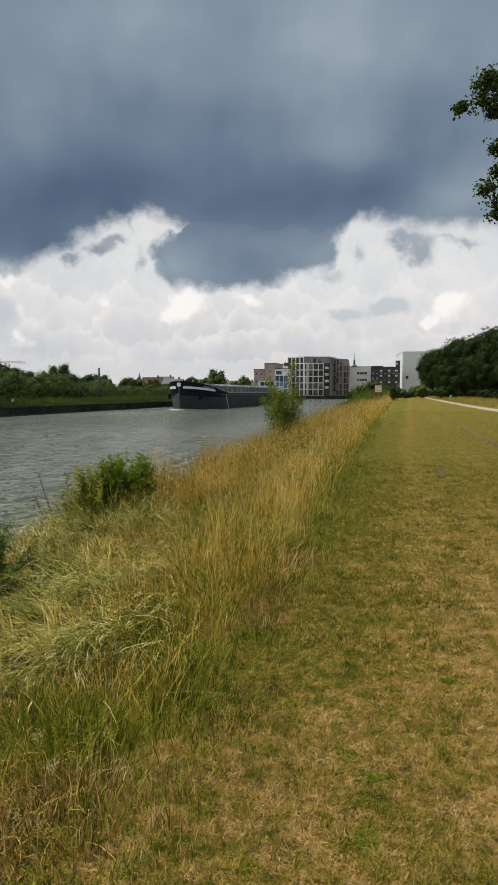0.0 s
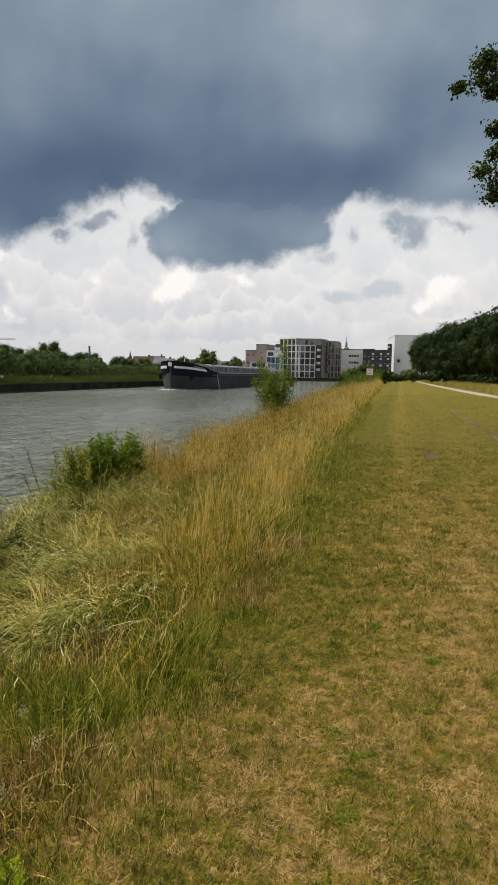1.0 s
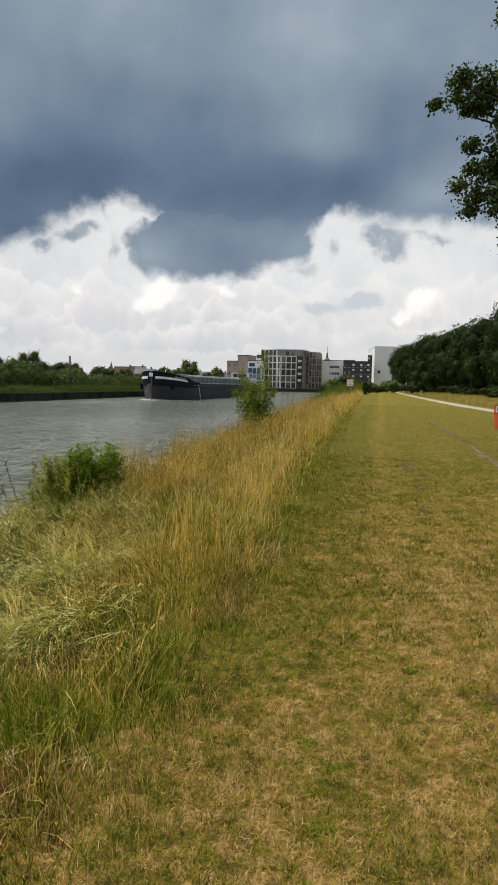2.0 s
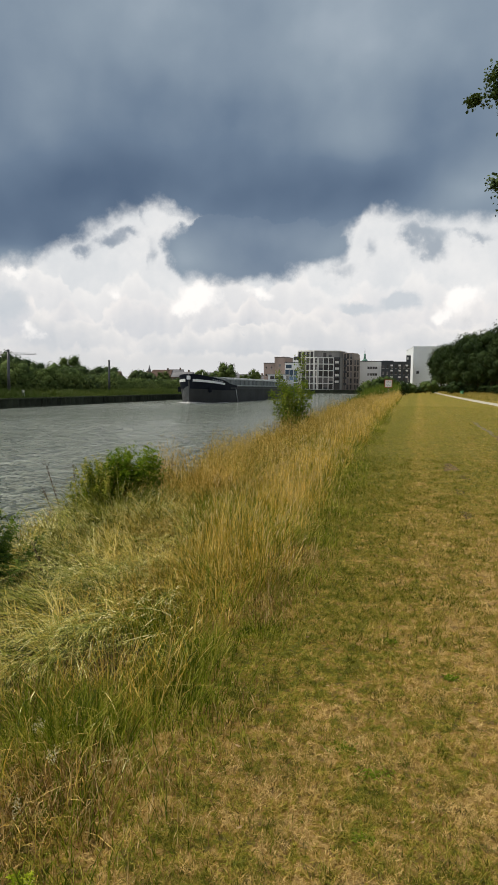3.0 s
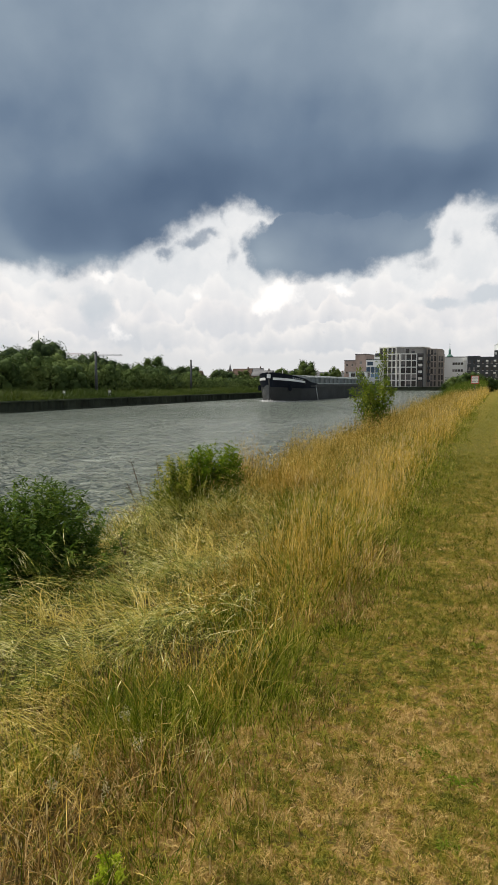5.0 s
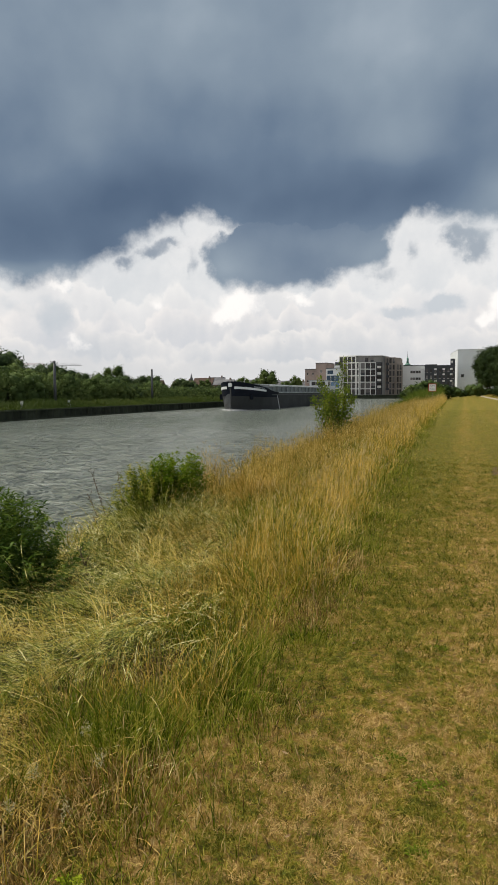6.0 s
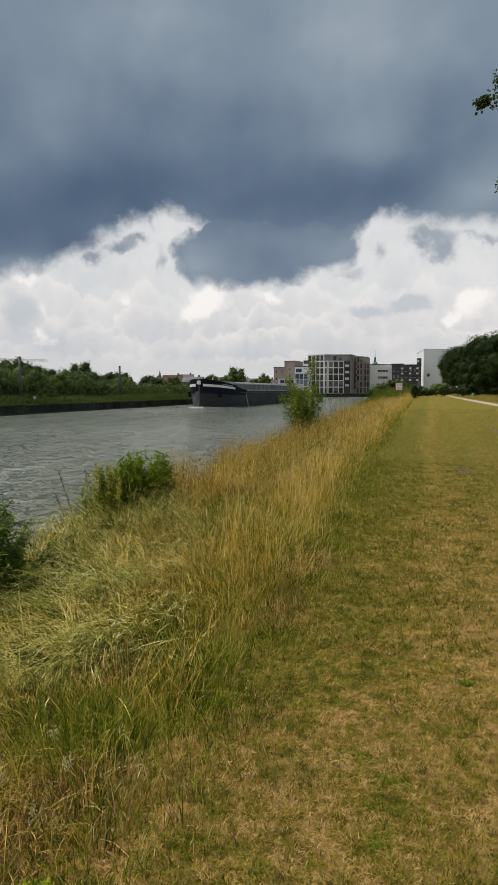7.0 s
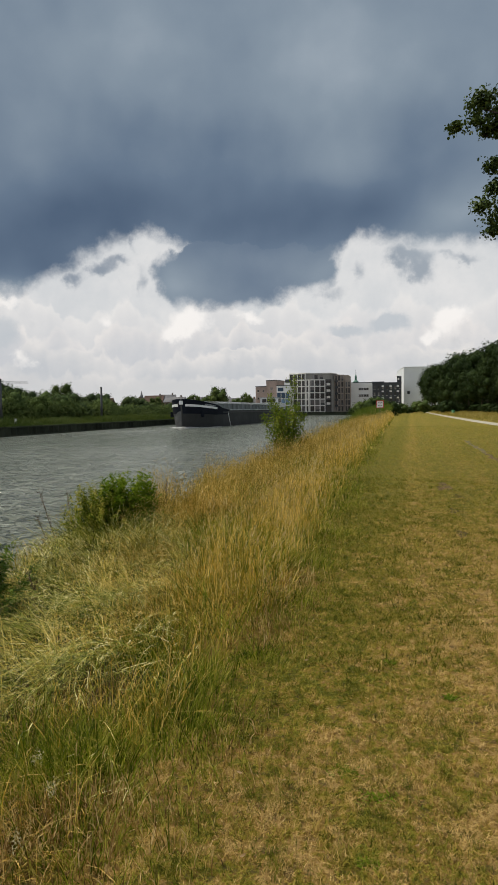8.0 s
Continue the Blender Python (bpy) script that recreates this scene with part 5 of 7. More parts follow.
def far_trees():
    kinds = []
    for i in range(5):
        kinds.append(make_tree("bank_tree", "bushy green tree on the far bank", (-51.5 - (i % 3), 40 + 6 * i, 0.3), 4.0 + 0.35 * i, 2.9, 0.1, BANK_LEAF, 0, 0, 0, 0.28, group="trees on the far bank", dense=2000))
    kinds += [make_tree("bank_tree", "dark green leafy tree on the far bank", (-60.5 - i, 52 + 9 * i, 0.3), 5.6 + 0.4 * i, 3.1, 0.3, DEEP_LEAF, 0, 0, 0, 0.28, group="trees on the far bank", dense=2600) for i in range(3)]
    y = 70.0
    i = 0
    while y < 236:
        for row in (0, 1, 2):
            s = rng.uniform(0.7, 1.15) * (1 + 0.10 * row) * np.interp(y, [90, 100, 125, 150], [1.0, 0.84, 0.76, 0.62])
            kind = kinds[5 + i % 3] if row == 2 or i % 5 == 3 else kinds[i % 5]
            copy_thing(kind, pose(-51 - 5.5 * row - rng.uniform(0, 2.5), y + rng.uniform(-1.5, 1.5), 0.2, 0, 0, rng.uniform(0, 360)) @ Matrix.Diagonal((s, s, s * rng.uniform(0.85, 1.1), 1)))
            i += 1
        y += rng.uniform(4.2, 6.2)
    for x, y, s in ((-52, 70, 1.0), (-53, 74, 0.95), (-51, 66.5, 0.95), (-55, 71, 1.1), (-52, 79, 0.9)):
        copy_thing(kinds[int(y) % 5], pose(x, y, 0.2, 0, 0, y * 50) @ Matrix.Diagonal((s, s, s, 1)))
    big = make_tree("round_tree", "tall round tree behind the far bank", (-62, 228, 0.3), 10.8, 4.0, 1.6, BANK_LEAF, 0, 0, 0, 0.36, group="single trees", dense=4200)
    copy_thing(big, pose(-74, 326, 0.3, 0, 0, 80) @ Matrix.Diagonal((0.95, 0.95, 1.02, 1)))
    copy_thing(big, pose(-66, 120, 0.3, 0, 0, 200) @ Matrix.Diagonal((0.72, 0.72, 0.72, 1)))
    for x, y, s in ((-70, 84, 0.66), (-61, 74, 0.62), (-90, 310, 0.9), (-104, 330, 1.0), (-122, 320, 0.9), (-84, 345, 0.8), (-140, 330, 0.95), (-160, 318, 1.0), (-112, 350, 0.8), (-150, 300, 0.7)):
        copy_thing(big, pose(x, y, 0.3, 0, 0, x * 37.0) @ Matrix.Diagonal((s * 1.2, s * 1.2, s, 1)))


def thicket():
    """The hedge-like growth that joins the trees of the far bank."""
    n = 30000
    x, y = rng.uniform(-54, -48.2, n), 36 + 202 * rng.uniform(size=n) ** 1.25
    tops = np.interp(y, [36, 70, 95, 130, 238], [4.6, 4.2, 3.3, 2.7, 2.6]) * (0.86 + 0.20 * noise2(x * 0.3, y, 0.55) + 0.22 * noise2(x, y, 1.4, 2.0))
    z = land(x, y) + tops * rng.uniform(0.02, 1, n) ** 0.75
    norm = rng.normal(size=(n, 3)) + np.array([0.6, -0.5, 0.5])
    norm /= np.linalg.norm(norm, axis=1, keepdims=True)
    lv = leaves(np.stack((x, y, z), -1), norm, rng.uniform(0.14, 0.34, n), 0.5)
    tagged(new("thicket", bulk("thicket", *lv[:3], BANK_LEAF, lv[3], smooth=False)), "unbroken green thicket between the far bank's trees", "thicket", kind="stuff")


def mid_shrubs():
    kinds = [make_tree("shrub", "rounded green shrub beside the towpath", (-3.4, 140, 0), 4.4, 2.6, 0.2, BANK_LEAF, 0, 0, 0, 0.22, group="shrubs by the path", limbs=4, dense=2800),
             make_tree("shrub", "rounded green shrub beside the towpath", (-0.6, 147, 0), 3.6, 2.8, 0.1, WOOD_LEAF, 0, 0, 0, 0.22, group="shrubs by the path", limbs=4, dense=2800)]
    for i, (x, y, s) in enumerate(((-6.2, 146, 0.82), (-8, 150, 0.6), (1.6, 152, 0.7), (-4.8, 158, 1.1), (8.4, 190, 0.95), (14.6, 178, 1.0), (8.0, 215, 0.9), (5.6, 210, 0.62), (3.4, 205, 0.55))):
        copy_thing(kinds[i % 2], pose(x, y, 0, 0, 0, i * 77) @ Matrix.Diagonal((s * 1.15, s * 1.15, s, 1)))


def weed_bush(name, label, at, wide, tall, stems, mat, leaf):
    """A leafy weed clump: upright stems set with narrow leaves."""
    bush = thing(name, label, "plant", at)
    sx, sy = rng.normal(0, wide * 0.36, stems), rng.normal(0, wide * 0.36, stems)
    out = np.arctan2(sy, sx)
    far = np.minimum(np.hypot(sx, sy) / wide, 1.3)
    length = tall * (1.0 - 0.45 * rng.uniform(size=stems) ** 1.3) * np.clip(1.06 - 0.5 * far ** 1.6, 0.4, 1.1)
    root = np.stack((sx, sy, np.full(stems, -0.08)), -1)
    st = ribbons(root, length, np.full(stems, 0.007), out, 1.53 - 0.18 * far, 1.35 - 0.42 * far, rng.uniform(0, 3, stems), 5)
    per = 60
    t = rng.uniform(0.2, 1.0, (stems, per)) ** 0.8
    grid = st[0].reshape(stems, 11, 3)
    line = np.concatenate((grid[:, 0:10:2], grid[:, 10:]), 1)
    idx = np.clip(t * 5, 0, 4.999)
    lo = idx.astype(int)
    base = line[np.arange(stems)[:, None], lo] * (1 - (idx - lo))[..., None] + line[np.arange(stems)[:, None], lo + 1] * (idx - lo)[..., None]
    base = base.reshape(-1, 3)
    n = len(base)
    lv = ribbons(base, leaf * rng.uniform(0.6, 1.2, n), leaf * 0.32 * rng.uniform(0.7, 1.2, n), rng.uniform(0, 6.28, n), rng.normal(0.4, 0.45, n), rng.normal(-0.4, 0.5, n), rng.uniform(0, 3.14, n), 3, True)
    tagged(part("stemwork", bulk("stemwork", *st[:3], mat, st[3]), None, bush), kind="stuff")
    part("foliage", bulk("foliage", *lv[:3], mat, lv[3]), None, bush)
    return bush


def sapling():
    tree = thing("sapling", "young leafy sapling on the edge of the canal bank", "tree", (-4.5, 27.4, -0.5))
    bm = bmesh.new()
    ends = []
    for i, (a, tilt, tall) in enumerate(((0.15, 0.13, 3.5), (2.9, 0.24, 2.8), (3.5, 0.16, 2.3), (5.8, 0.28, 2.4), (1.4, 0.2, 2.2), (4.5, 0.2, 2.0), (0.0, 0.40, 2.1), (3.1, 0.46, 2.1), (3.3, 0.08, 2.1), (0.4, 0.24, 1.8), (2.7, 0.3, 1.6))):
        w = Vector((math.cos(a) * math.sin(tilt), math.sin(a) * math.sin(tilt), math.cos(tilt)))
        pts = [w * tall * f + Vector((0.05 * math.sin(7 * f + i), 0.05 * math.cos(5 * f + i), -0.1)) for f in (0, 0.3, 0.6, 0.85, 1.0)]
        tube(pts, [0.022, 0.018, 0.013, 0.008, 0.003], 5, bm)
        ends += [(p, (0.19 if i == 0 else 0.13) + 0.34 * (1 - f)) for p, f in ((w * tall * f, f) for f in np.linspace(0.30, 1.0, 13))]
    part("stem", bm, TWIG, tree)
    centre = np.array([tuple(p) for p, _ in ends])
    radius = np.array([r for _, r in ends])
    where = np.repeat(np.arange(len(centre)), 34)
    n = len(where)
    pts = centre[where] + rng.normal(size=(n, 3)) * radius[where][:, None] * np.array([0.62, 0.62, 0.5])
    norm = rng.normal(size=(n, 3)) + np.array([0, 0, 0.5])
    norm /= np.linalg.norm(norm, axis=1, keepdims=True)
    lv = leaves(pts, norm, rng.uniform(0.06, 0.125, n), 0.6)
    part("foliage", bulk("foliage", *lv[:3], SAPLING_LEAF, lv[3], smooth=False), None, tree)


def reeds():
    """Rough growth along the top of the far quay, before the hedge of trees, and past the end of the towpath."""
    sets = []
    for n, x0, x1, y0, y1, lo, hi, w in ((10000, -46.5, -43.3, 30, 110, 0.6, 1.35, 0.085), (9000, -46.5, -43.3, 110, 238, 0.6, 1.35, 0.13), (4000, -50, -46, 30, 238, 0.6, 1.3, 0.10)):
        x, y = scatter(n, x0, x1, y0, y1)
        sets.append(ribbons(ground_points(x, y), rng.uniform(lo, hi, n) * (0.85 + 0.3 * noise2(x, y, 0.4) + 0.3 * noise2(x, y, 1.3, 2.0)), rng.uniform(0.6, 1.3, n) * w, rng.uniform(0, 6.28, n), rng.normal(1.35, 0.15, n), rng.normal(0.6, 0.4, n), rng.uniform(-0.8, 0.8, n), 3))
    n = 5200
    x, y = rng.uniform(-43.55, -43.3, n), 30 + 208 * rng.uniform(size=n) ** 1.3
    sets.append(ribbons(np.stack((x, y, np.full(n, 0.02)), -1), rng.uniform(0.4, 1.1, n) * (0.8 + 0.4 * noise2(x, y, 0.35, 3.0)), rng.uniform(0.06, 0.14, n), rng.normal(0, 0.7, n), rng.normal(0.9, 0.3, n), rng.normal(-1.3, 0.3, n), rng.uniform(1.0, 2.1, n), 3))
    field("far_reeds", sets, REED, "green reeds and rough grass along the far quay", "reeds")
    sets = []
    x, y = scatter(7000, -9, -0.6, 108, 150, lambda x, y: (x < -0.8 + 0.5 * noise2(x, y, 0.7)) * 1.0)
    n = len(x)
    sets.append(ribbons(ground_points(x, y), rng.uniform(1.8, 3.3, n), rng.uniform(0.05, 0.1, n), rng.uniform(0, 6.28, n), rng.normal(1.4, 0.12, n), rng.normal(0.8, 0.4, n), rng.uniform(-0.8, 0.8, n), 3))
    field("reed_bed", sets, FRESH_REED, "fresh green reed bed beyond the golden grass", "reeds")
    sets = []
    for n, y0, y1, w in ((34000, 28, 70, 0.035), (34000, 70, 170, 0.07), (9000, 170, 300, 0.16)):
        x, y = scatter(n, 9, 32, y0, y1, lambda x, y: (x > np.interp(y, [p[0] for p in ROAD], [p[1] for p in ROAD]) + 1.6 + 0.5 * noise2(x, y, 0.5)) * 1.0)
        m = len(x)
        sets.append(ribbons(ground_points(x, y), rng.uniform(0.35, 1.0, m) * (0.85 + 0.35 * noise2(x, y, 0.5)) * np.interp(y, [28, 90, 140], [0.75, 0.85, 1.1]), rng.uniform(0.6, 1.3, m) * w, rng.uniform(0, 6.28, m), rng.normal(1.2, 0.25, m), rng.normal(0.4, 0.5, m), rng.uniform(-0.8, 0.8, m), 3))
    field("verge_grass", sets, VERGE, "tall yellow-green meadow grass between path and wood")


overhanging_tree()
woods()
far_trees()
thicket()
mid_shrubs()
sapling()
weed_bush("weed_bush", "bushy fresh green weeds at the water's edge", (-3.96, 9.2, -0.55), 0.30, 1.34, 330, WEED, 0.085)
weed_bush("weed_bush", "half-dried olive weeds at the water's edge", (-4.32, 9.0, -0.65), 0.46, 1.26, 360, GREEN_GRASS, 0.07)
weed_bush("willow_bush", "dense dark green willow scrub at the water's edge", (-4.55, 5.4, -0.68), 0.85, 1.38, 480, SCRUB, 0.085)
reeds()


# ---- buildings beyond the canal ----
FRAME_WHITE = painted("white_concrete", (0.74, 0.73, 0.70), 0.8, 0.1, 0.2, 2.0)
GREY_BRICK = painted("grey_brick", (0.27, 0.26, 0.245), 0.85, 0.2, 0.15, 3.0)
WING_BRICK = painted("brown_grey_brick", (0.33, 0.285, 0.25), 0.85, 0.2, 0.15, 3.0)
DARK_CLAD = painted("dark_cladding", (0.045, 0.05, 0.058), 0.6, 0.3, 0.2, 3.0)
TAN_BRICK = painted("tan_brick", (0.40, 0.315, 0.275), 0.85, 0.2, 0.15, 3.0)
WHITE_RENDER = painted("white_render", (0.80, 0.80, 0.79), 0.8, 0.06, 0.1, 2.0)
CLAD_WHITE = painted("pale_metal_cladding", (0.70, 0.74, 0.76), 0.5, 0.06, 0.1, 1.5)
ROOF_RED = painted("red_roof_tiles", (0.105, 0.070, 0.058), 0.85, 0.3, 0.3, 3.0)
ROOF_GREY = painted("grey_roof", (0.16, 0.16, 0.17), 0.8, 0.3, 0.2, 2.0)
HOUSE_WALL = painted("house_brick", (0.20, 0.15, 0.12), 0.85, 0.25, 0.2, 3.0)
GLASS = make_glass("window_glass", (0.060, 0.054, 0.052))
BLUE_GLASS = make_glass("blue_glass", (0.03, 0.06, 0.10))


def along(p0, p1):
    """Pose of a facade: x runs from p0 to p1, y into the building."""
    return pose(p0[0], p0[1], 0, 0, 0, math.degrees(math.atan2(p1[1] - p0[1], p1[0] - p0[0])))


def turned(bm, m):
    bm.transform(m)
    return bm


def facade(house, p0, p1, z0, storey, rows, bays, frame_mat, pane_mat, frame_t=0.35, recess=0.5, proud=0.35, skip=(), wall=None):
    """A grid of upright frames and floor bands with a window in every field."""
    m = along(p0, p1)
    wide = math.hypot(p1[0] - p0[0], p1[1] - p0[1])
    bay = wide / bays
    for i in range(bays + 1):
        x = min(max(i * bay - frame_t / 2, 0), wide - frame_t)
        part("column", turned(box((x, -proud, z0), (x + frame_t, 0.02, z0 + rows * storey), 0.02), m), frame_mat, house)
    for r in range(rows + 1):
        z = z0 + r * storey
        part("floor_band", turned(box((0.004, -proud + 0.03, z - 0.2), (wide - 0.004, 0.01, z + 0.2), 0.02), m), frame_mat, house)
    for r in range(rows):
        for i in range(bays):
            if (r, i) in skip:
                continue
            x0, x1 = i * bay + frame_t / 2 + 0.08, (i + 1) * bay - frame_t / 2 - 0.08
            z = z0 + r * storey
            w = part("window", turned(box((x0, -0.10, z + 0.28), (x1, -0.04, z + storey - 0.28), 0.0), m), pane_mat, house)
            xm = x0 + (x1 - x0) * (0.35 if (r + i) % 2 else 0.6)
            part("mullion", turned(box((xm - 0.06, -0.16, z + 0.28), (xm + 0.06, -0.03, z + storey - 0.28)), m), DARK_CLAD, w)
            if (r * 3 + i) % 4 == 1:
                part("railing", turned(box((x0, -proud + 0.04, z + 0.3), (x1, -proud + 0.10, z + 1.2)), m), STEEL, w)


def apartments():
    h = thing("apartment_block", "six-storey apartment block with a white concrete grid facade", "building", group="")
    top = 18.9
    part("body", prism([(-48.4, 309), (-38.6, 305.5), (-28.3, 309.5), (-26.2, 316), (-26, 335), (-48, 335)], 0.3, 15.9), GREY_BRICK, h)
    part("top_storey", prism([(-48.3, 309.2), (-40.2, 306.4), (-37.5, 308.6), (-28.9, 310.6), (-27, 317), (-26.5, 334), (-47.9, 334)], 15.9, top), GREY_BRICK, h)
    part("roof_edge", prism([(-48.6, 308.8), (-40.0, 306.0), (-37.4, 308.2), (-28.6, 310.2), (-26.6, 317), (-26.2, 334.5), (-48.2, 334.5)], top, top + 0.35), FRAME_WHITE, h)
    facade(h, (-48.5, 308.9), (-40.2, 305.9), 0.5, 3.06, 6, 4, FRAME_WHITE, GLASS)
    facade(h, (-40.0, 305.85), (-38.5, 305.3), 0.5, 3.06, 5, 1, FRAME_WHITE, GLASS, 0.3)
    facade(h, (-38.4, 305.4), (-31.2, 308.2), 0.5, 3.06, 5, 3, FRAME_WHITE, GLASS)
    facade(h, (-37.2, 308.5), (-31.5, 309.8), 16.0, 2.5, 1, 2, GREY_BRICK, GLASS, 0.9, proud=0.15)
    facade(h, (-31.0, 308.3), (-28.4, 309.3), 0.5, 3.06, 5, 1, DARK_CLAD, GLASS, 0.3)
    for z in (4.0, 7.1, 10.2, 13.2):
        part("balcony", turned(box((0.4, -1.3, z - 0.1), (2.0, -0.35, z + 1.0), 0.03), along((-31.0, 308.3), (-28.4, 309.3))), FRAME_WHITE, h)
    d = thing("apartment_wing", "grey-brown apartment wing with dark windows and balconies", "building")
    part("body", prism([(-27.3, 313), (-22.6, 315), (-20.6, 318), (-20.6, 334), (-25.9, 336), (-26.3, 315)], 0.3, 18.3), WING_BRICK, d)
    facade(d, (-27.2, 312.9), (-22.7, 314.9), 0.5, 2.95, 6, 3, WING_BRICK, GLASS, 0.42, proud=0.22)
    part("stair_tower", prism([(-22.4, 314.6), (-19.7, 317), (-19.7, 322), (-22.4, 322)], 0.3, 16.0), WING_BRICK, d)
    facade(d, (-22.3, 314.5), (-19.75, 316.8), 0.5, 2.95, 5, 2, WING_BRICK, GLASS, 0.35, proud=0.2)
    for r in range(5):
        part("balcony", turned(box((0.2, -1.1, 2.9 + r * 2.95), (1.5, -0.19, 3.9 + r * 2.95), 0.03), along((-27.2, 312.9), (-22.7, 314.9))), DARK_CLAD, d)


def simple_block(name, label, p0, p1, deep, z1, wall, rows, bays, storey, pane=GLASS, lo=0.8, win=(0.2, 0.8), tall=(0.35, 0.8), roof=STEEL):
    """A plain block: walls, a roof edge, and single windows set into its front."""
    h = thing(name, label, "building")
    m = along(p0, p1)
    wide = math.hypot(p1[0] - p0[0], p1[1] - p0[1])
    part("wall", turned(box((0, 0, 0.2), (wide, deep, z1), 0.03), m), wall, h)
    part("roof_edge", turned(box((-0.15, -0.15, z1), (wide + 0.15, deep + 0.15, z1 + 0.3), 0.02), m), roof, h)
    bay = wide / max(bays, 1)
    for r in range(rows):
        for i in range(bays):
            x0, x1 = (i + win[0]) * bay, (i + win[1]) * bay
            za, zb = lo + (r + tall[0]) * storey, lo + (r + tall[1]) * storey
            w = part("window", turned(box((x0, -0.05, za), (x1, 0.05, zb)), m), pane, h)
            part("sill", turned(box((x0 - 0.1, -0.16, za - 0.14), (x1 + 0.1, 0.02, za - 0.02)), m), FRAME_WHITE, w)
    return h, m


COPPER = painted("green_copper", (0.10, 0.22, 0.17), 0.6, 0.25, 0.6, 5.0)


def town():
    apartments()
    simple_block("brick_block", "tan brick block with a few windows", (-71.5, 338), (-65.6, 337), 12, 14.2, TAN_BRICK, 3, 2, 4.0, lo=1.6, win=(0.36, 0.64), tall=(0.45, 0.72))
    simple_block("brick_tower", "taller tan brick block", (-65.5, 337), (-59.6, 336), 13, 17.3, TAN_BRICK, 2, 1, 6.0, lo=4.0, win=(0.4, 0.62), tall=(0.4, 0.62))
    h, m = simple_block("glass_block", "white block with dark blue glazed storeys", (-54.0, 304), (-47.6, 303), 10, 13.2, WHITE_RENDER, 0, 1, 3)
    for r in range(3):
        for i in range(3):
            part("window", turned(box((0.25 + i * 2.1, -0.08, 1.0 + r * 3.1), (2.1 + i * 2.1, 0.04, 3.7 + r * 3.1)), m), BLUE_GLASS, h)
    part("upper_window", turned(box((0.6, -0.08, 10.6), (3.4, 0.04, 12.3)), m), BLUE_GLASS, h)
    part("roof_room", turned(box((4.0, 1, 13.5), (6.2, 5, 16.2), 0.03), m), DARK_CLAD, h)
    part("roof_wall", turned(box((3.6, 0.9, 13.5), (6.4, 1.0, 14.6), 0.0), m), WHITE_RENDER, h)
    h, m = simple_block("white_block", "white rendered block with narrow strips of windows", (-21.0, 338), (-9.9, 339), 14, 15.2, WHITE_RENDER, 0, 1, 3)
    for z in (8.0, 11.4):
        for i in range(4):
            part("window", turned(box((4.2 + i * 1.3, -0.06, z), (5.3 + i * 1.3, 0.05, z + 1.2)), m), GLASS, h)
    for z in (5.0, 8.0, 11.0, 13.2):
        part("balcony", turned(box((9.3, -1.0, z), (10.8, 0.0, z + 0.9), 0.03), m), WHITE_RENDER, h)
    h, m = simple_block("dark_block", "black-clad block with white balconies", (-9.8, 338), (4.8, 338), 14, 14.9, DARK_CLAD, 4, 7, 3.3, win=(0.3, 0.7), roof=DARK_CLAD)
    part("roof_step", turned(box((0.1, 0.4, 15.2), (6.0, 10, 15.7), 0.03), m), DARK_CLAD, h)
    for x in (4.6, 8.6, 12.2):
        for z in (3.6, 6.9, 10.2, 12.8):
            part("balcony", turned(box((x, -1.0, z), (x + 1.2, -0.02, z + 0.8), 0.03), m), WHITE_RENDER, h)
    part("roof_room", turned(box((12.4, 2, 15.2), (14.6, 5, 18.4), 0.04), m), DARK_CLAD, h)
    part("roof_light", turned(box((12.7, 1.9, 16.3), (13.5, 2.0, 17.4)), m), FRAME_WHITE, h)
    h, m = simple_block("cold_store", "tall windowless hall clad in pale metal", (6.3, 356), (30, 358), 40, 23.7, CLAD_WHITE, 0, 1, 3, roof=CLAD_WHITE)
    for i in range(24):
        part("cladding_rib", turned(box((0.5 + i, -0.05, 0.3), (0.58 + i, 0.0, 23.6)), m), CLAD_WHITE, h)
    part("wall_sign", turned(box((1.8, -0.12, 9.4), (3.2, -0.05, 11.0)), m), STEEL, h)
    part("side_door", turned(box((2.6, -0.10, 0.3), (3.8, -0.05, 2.6)), m), STEEL, h)
    mast = thing("antenna_mast", "thin mast on a small green copper roof", "mast", (-18.5, 342, 15.4))
    part("roof", tube([(0, 0, 0), (0, 0, 0.9), (0, 0, 1.4)], [2.1, 1.2, 0.75], 8), COPPER, mast, "green copper roof")
    part("turret", tube([(0, 0, 1.2), (0, 0, 3.6), (0, 0, 4.4)], [0.62, 0.55, 0.12], 8), COPPER, mast, "slim green copper turret")
    part("pole", tube([(0, 0, 4.2), (0, 0, 7.2)], [0.12, 0.06], 6), STEEL, mast)


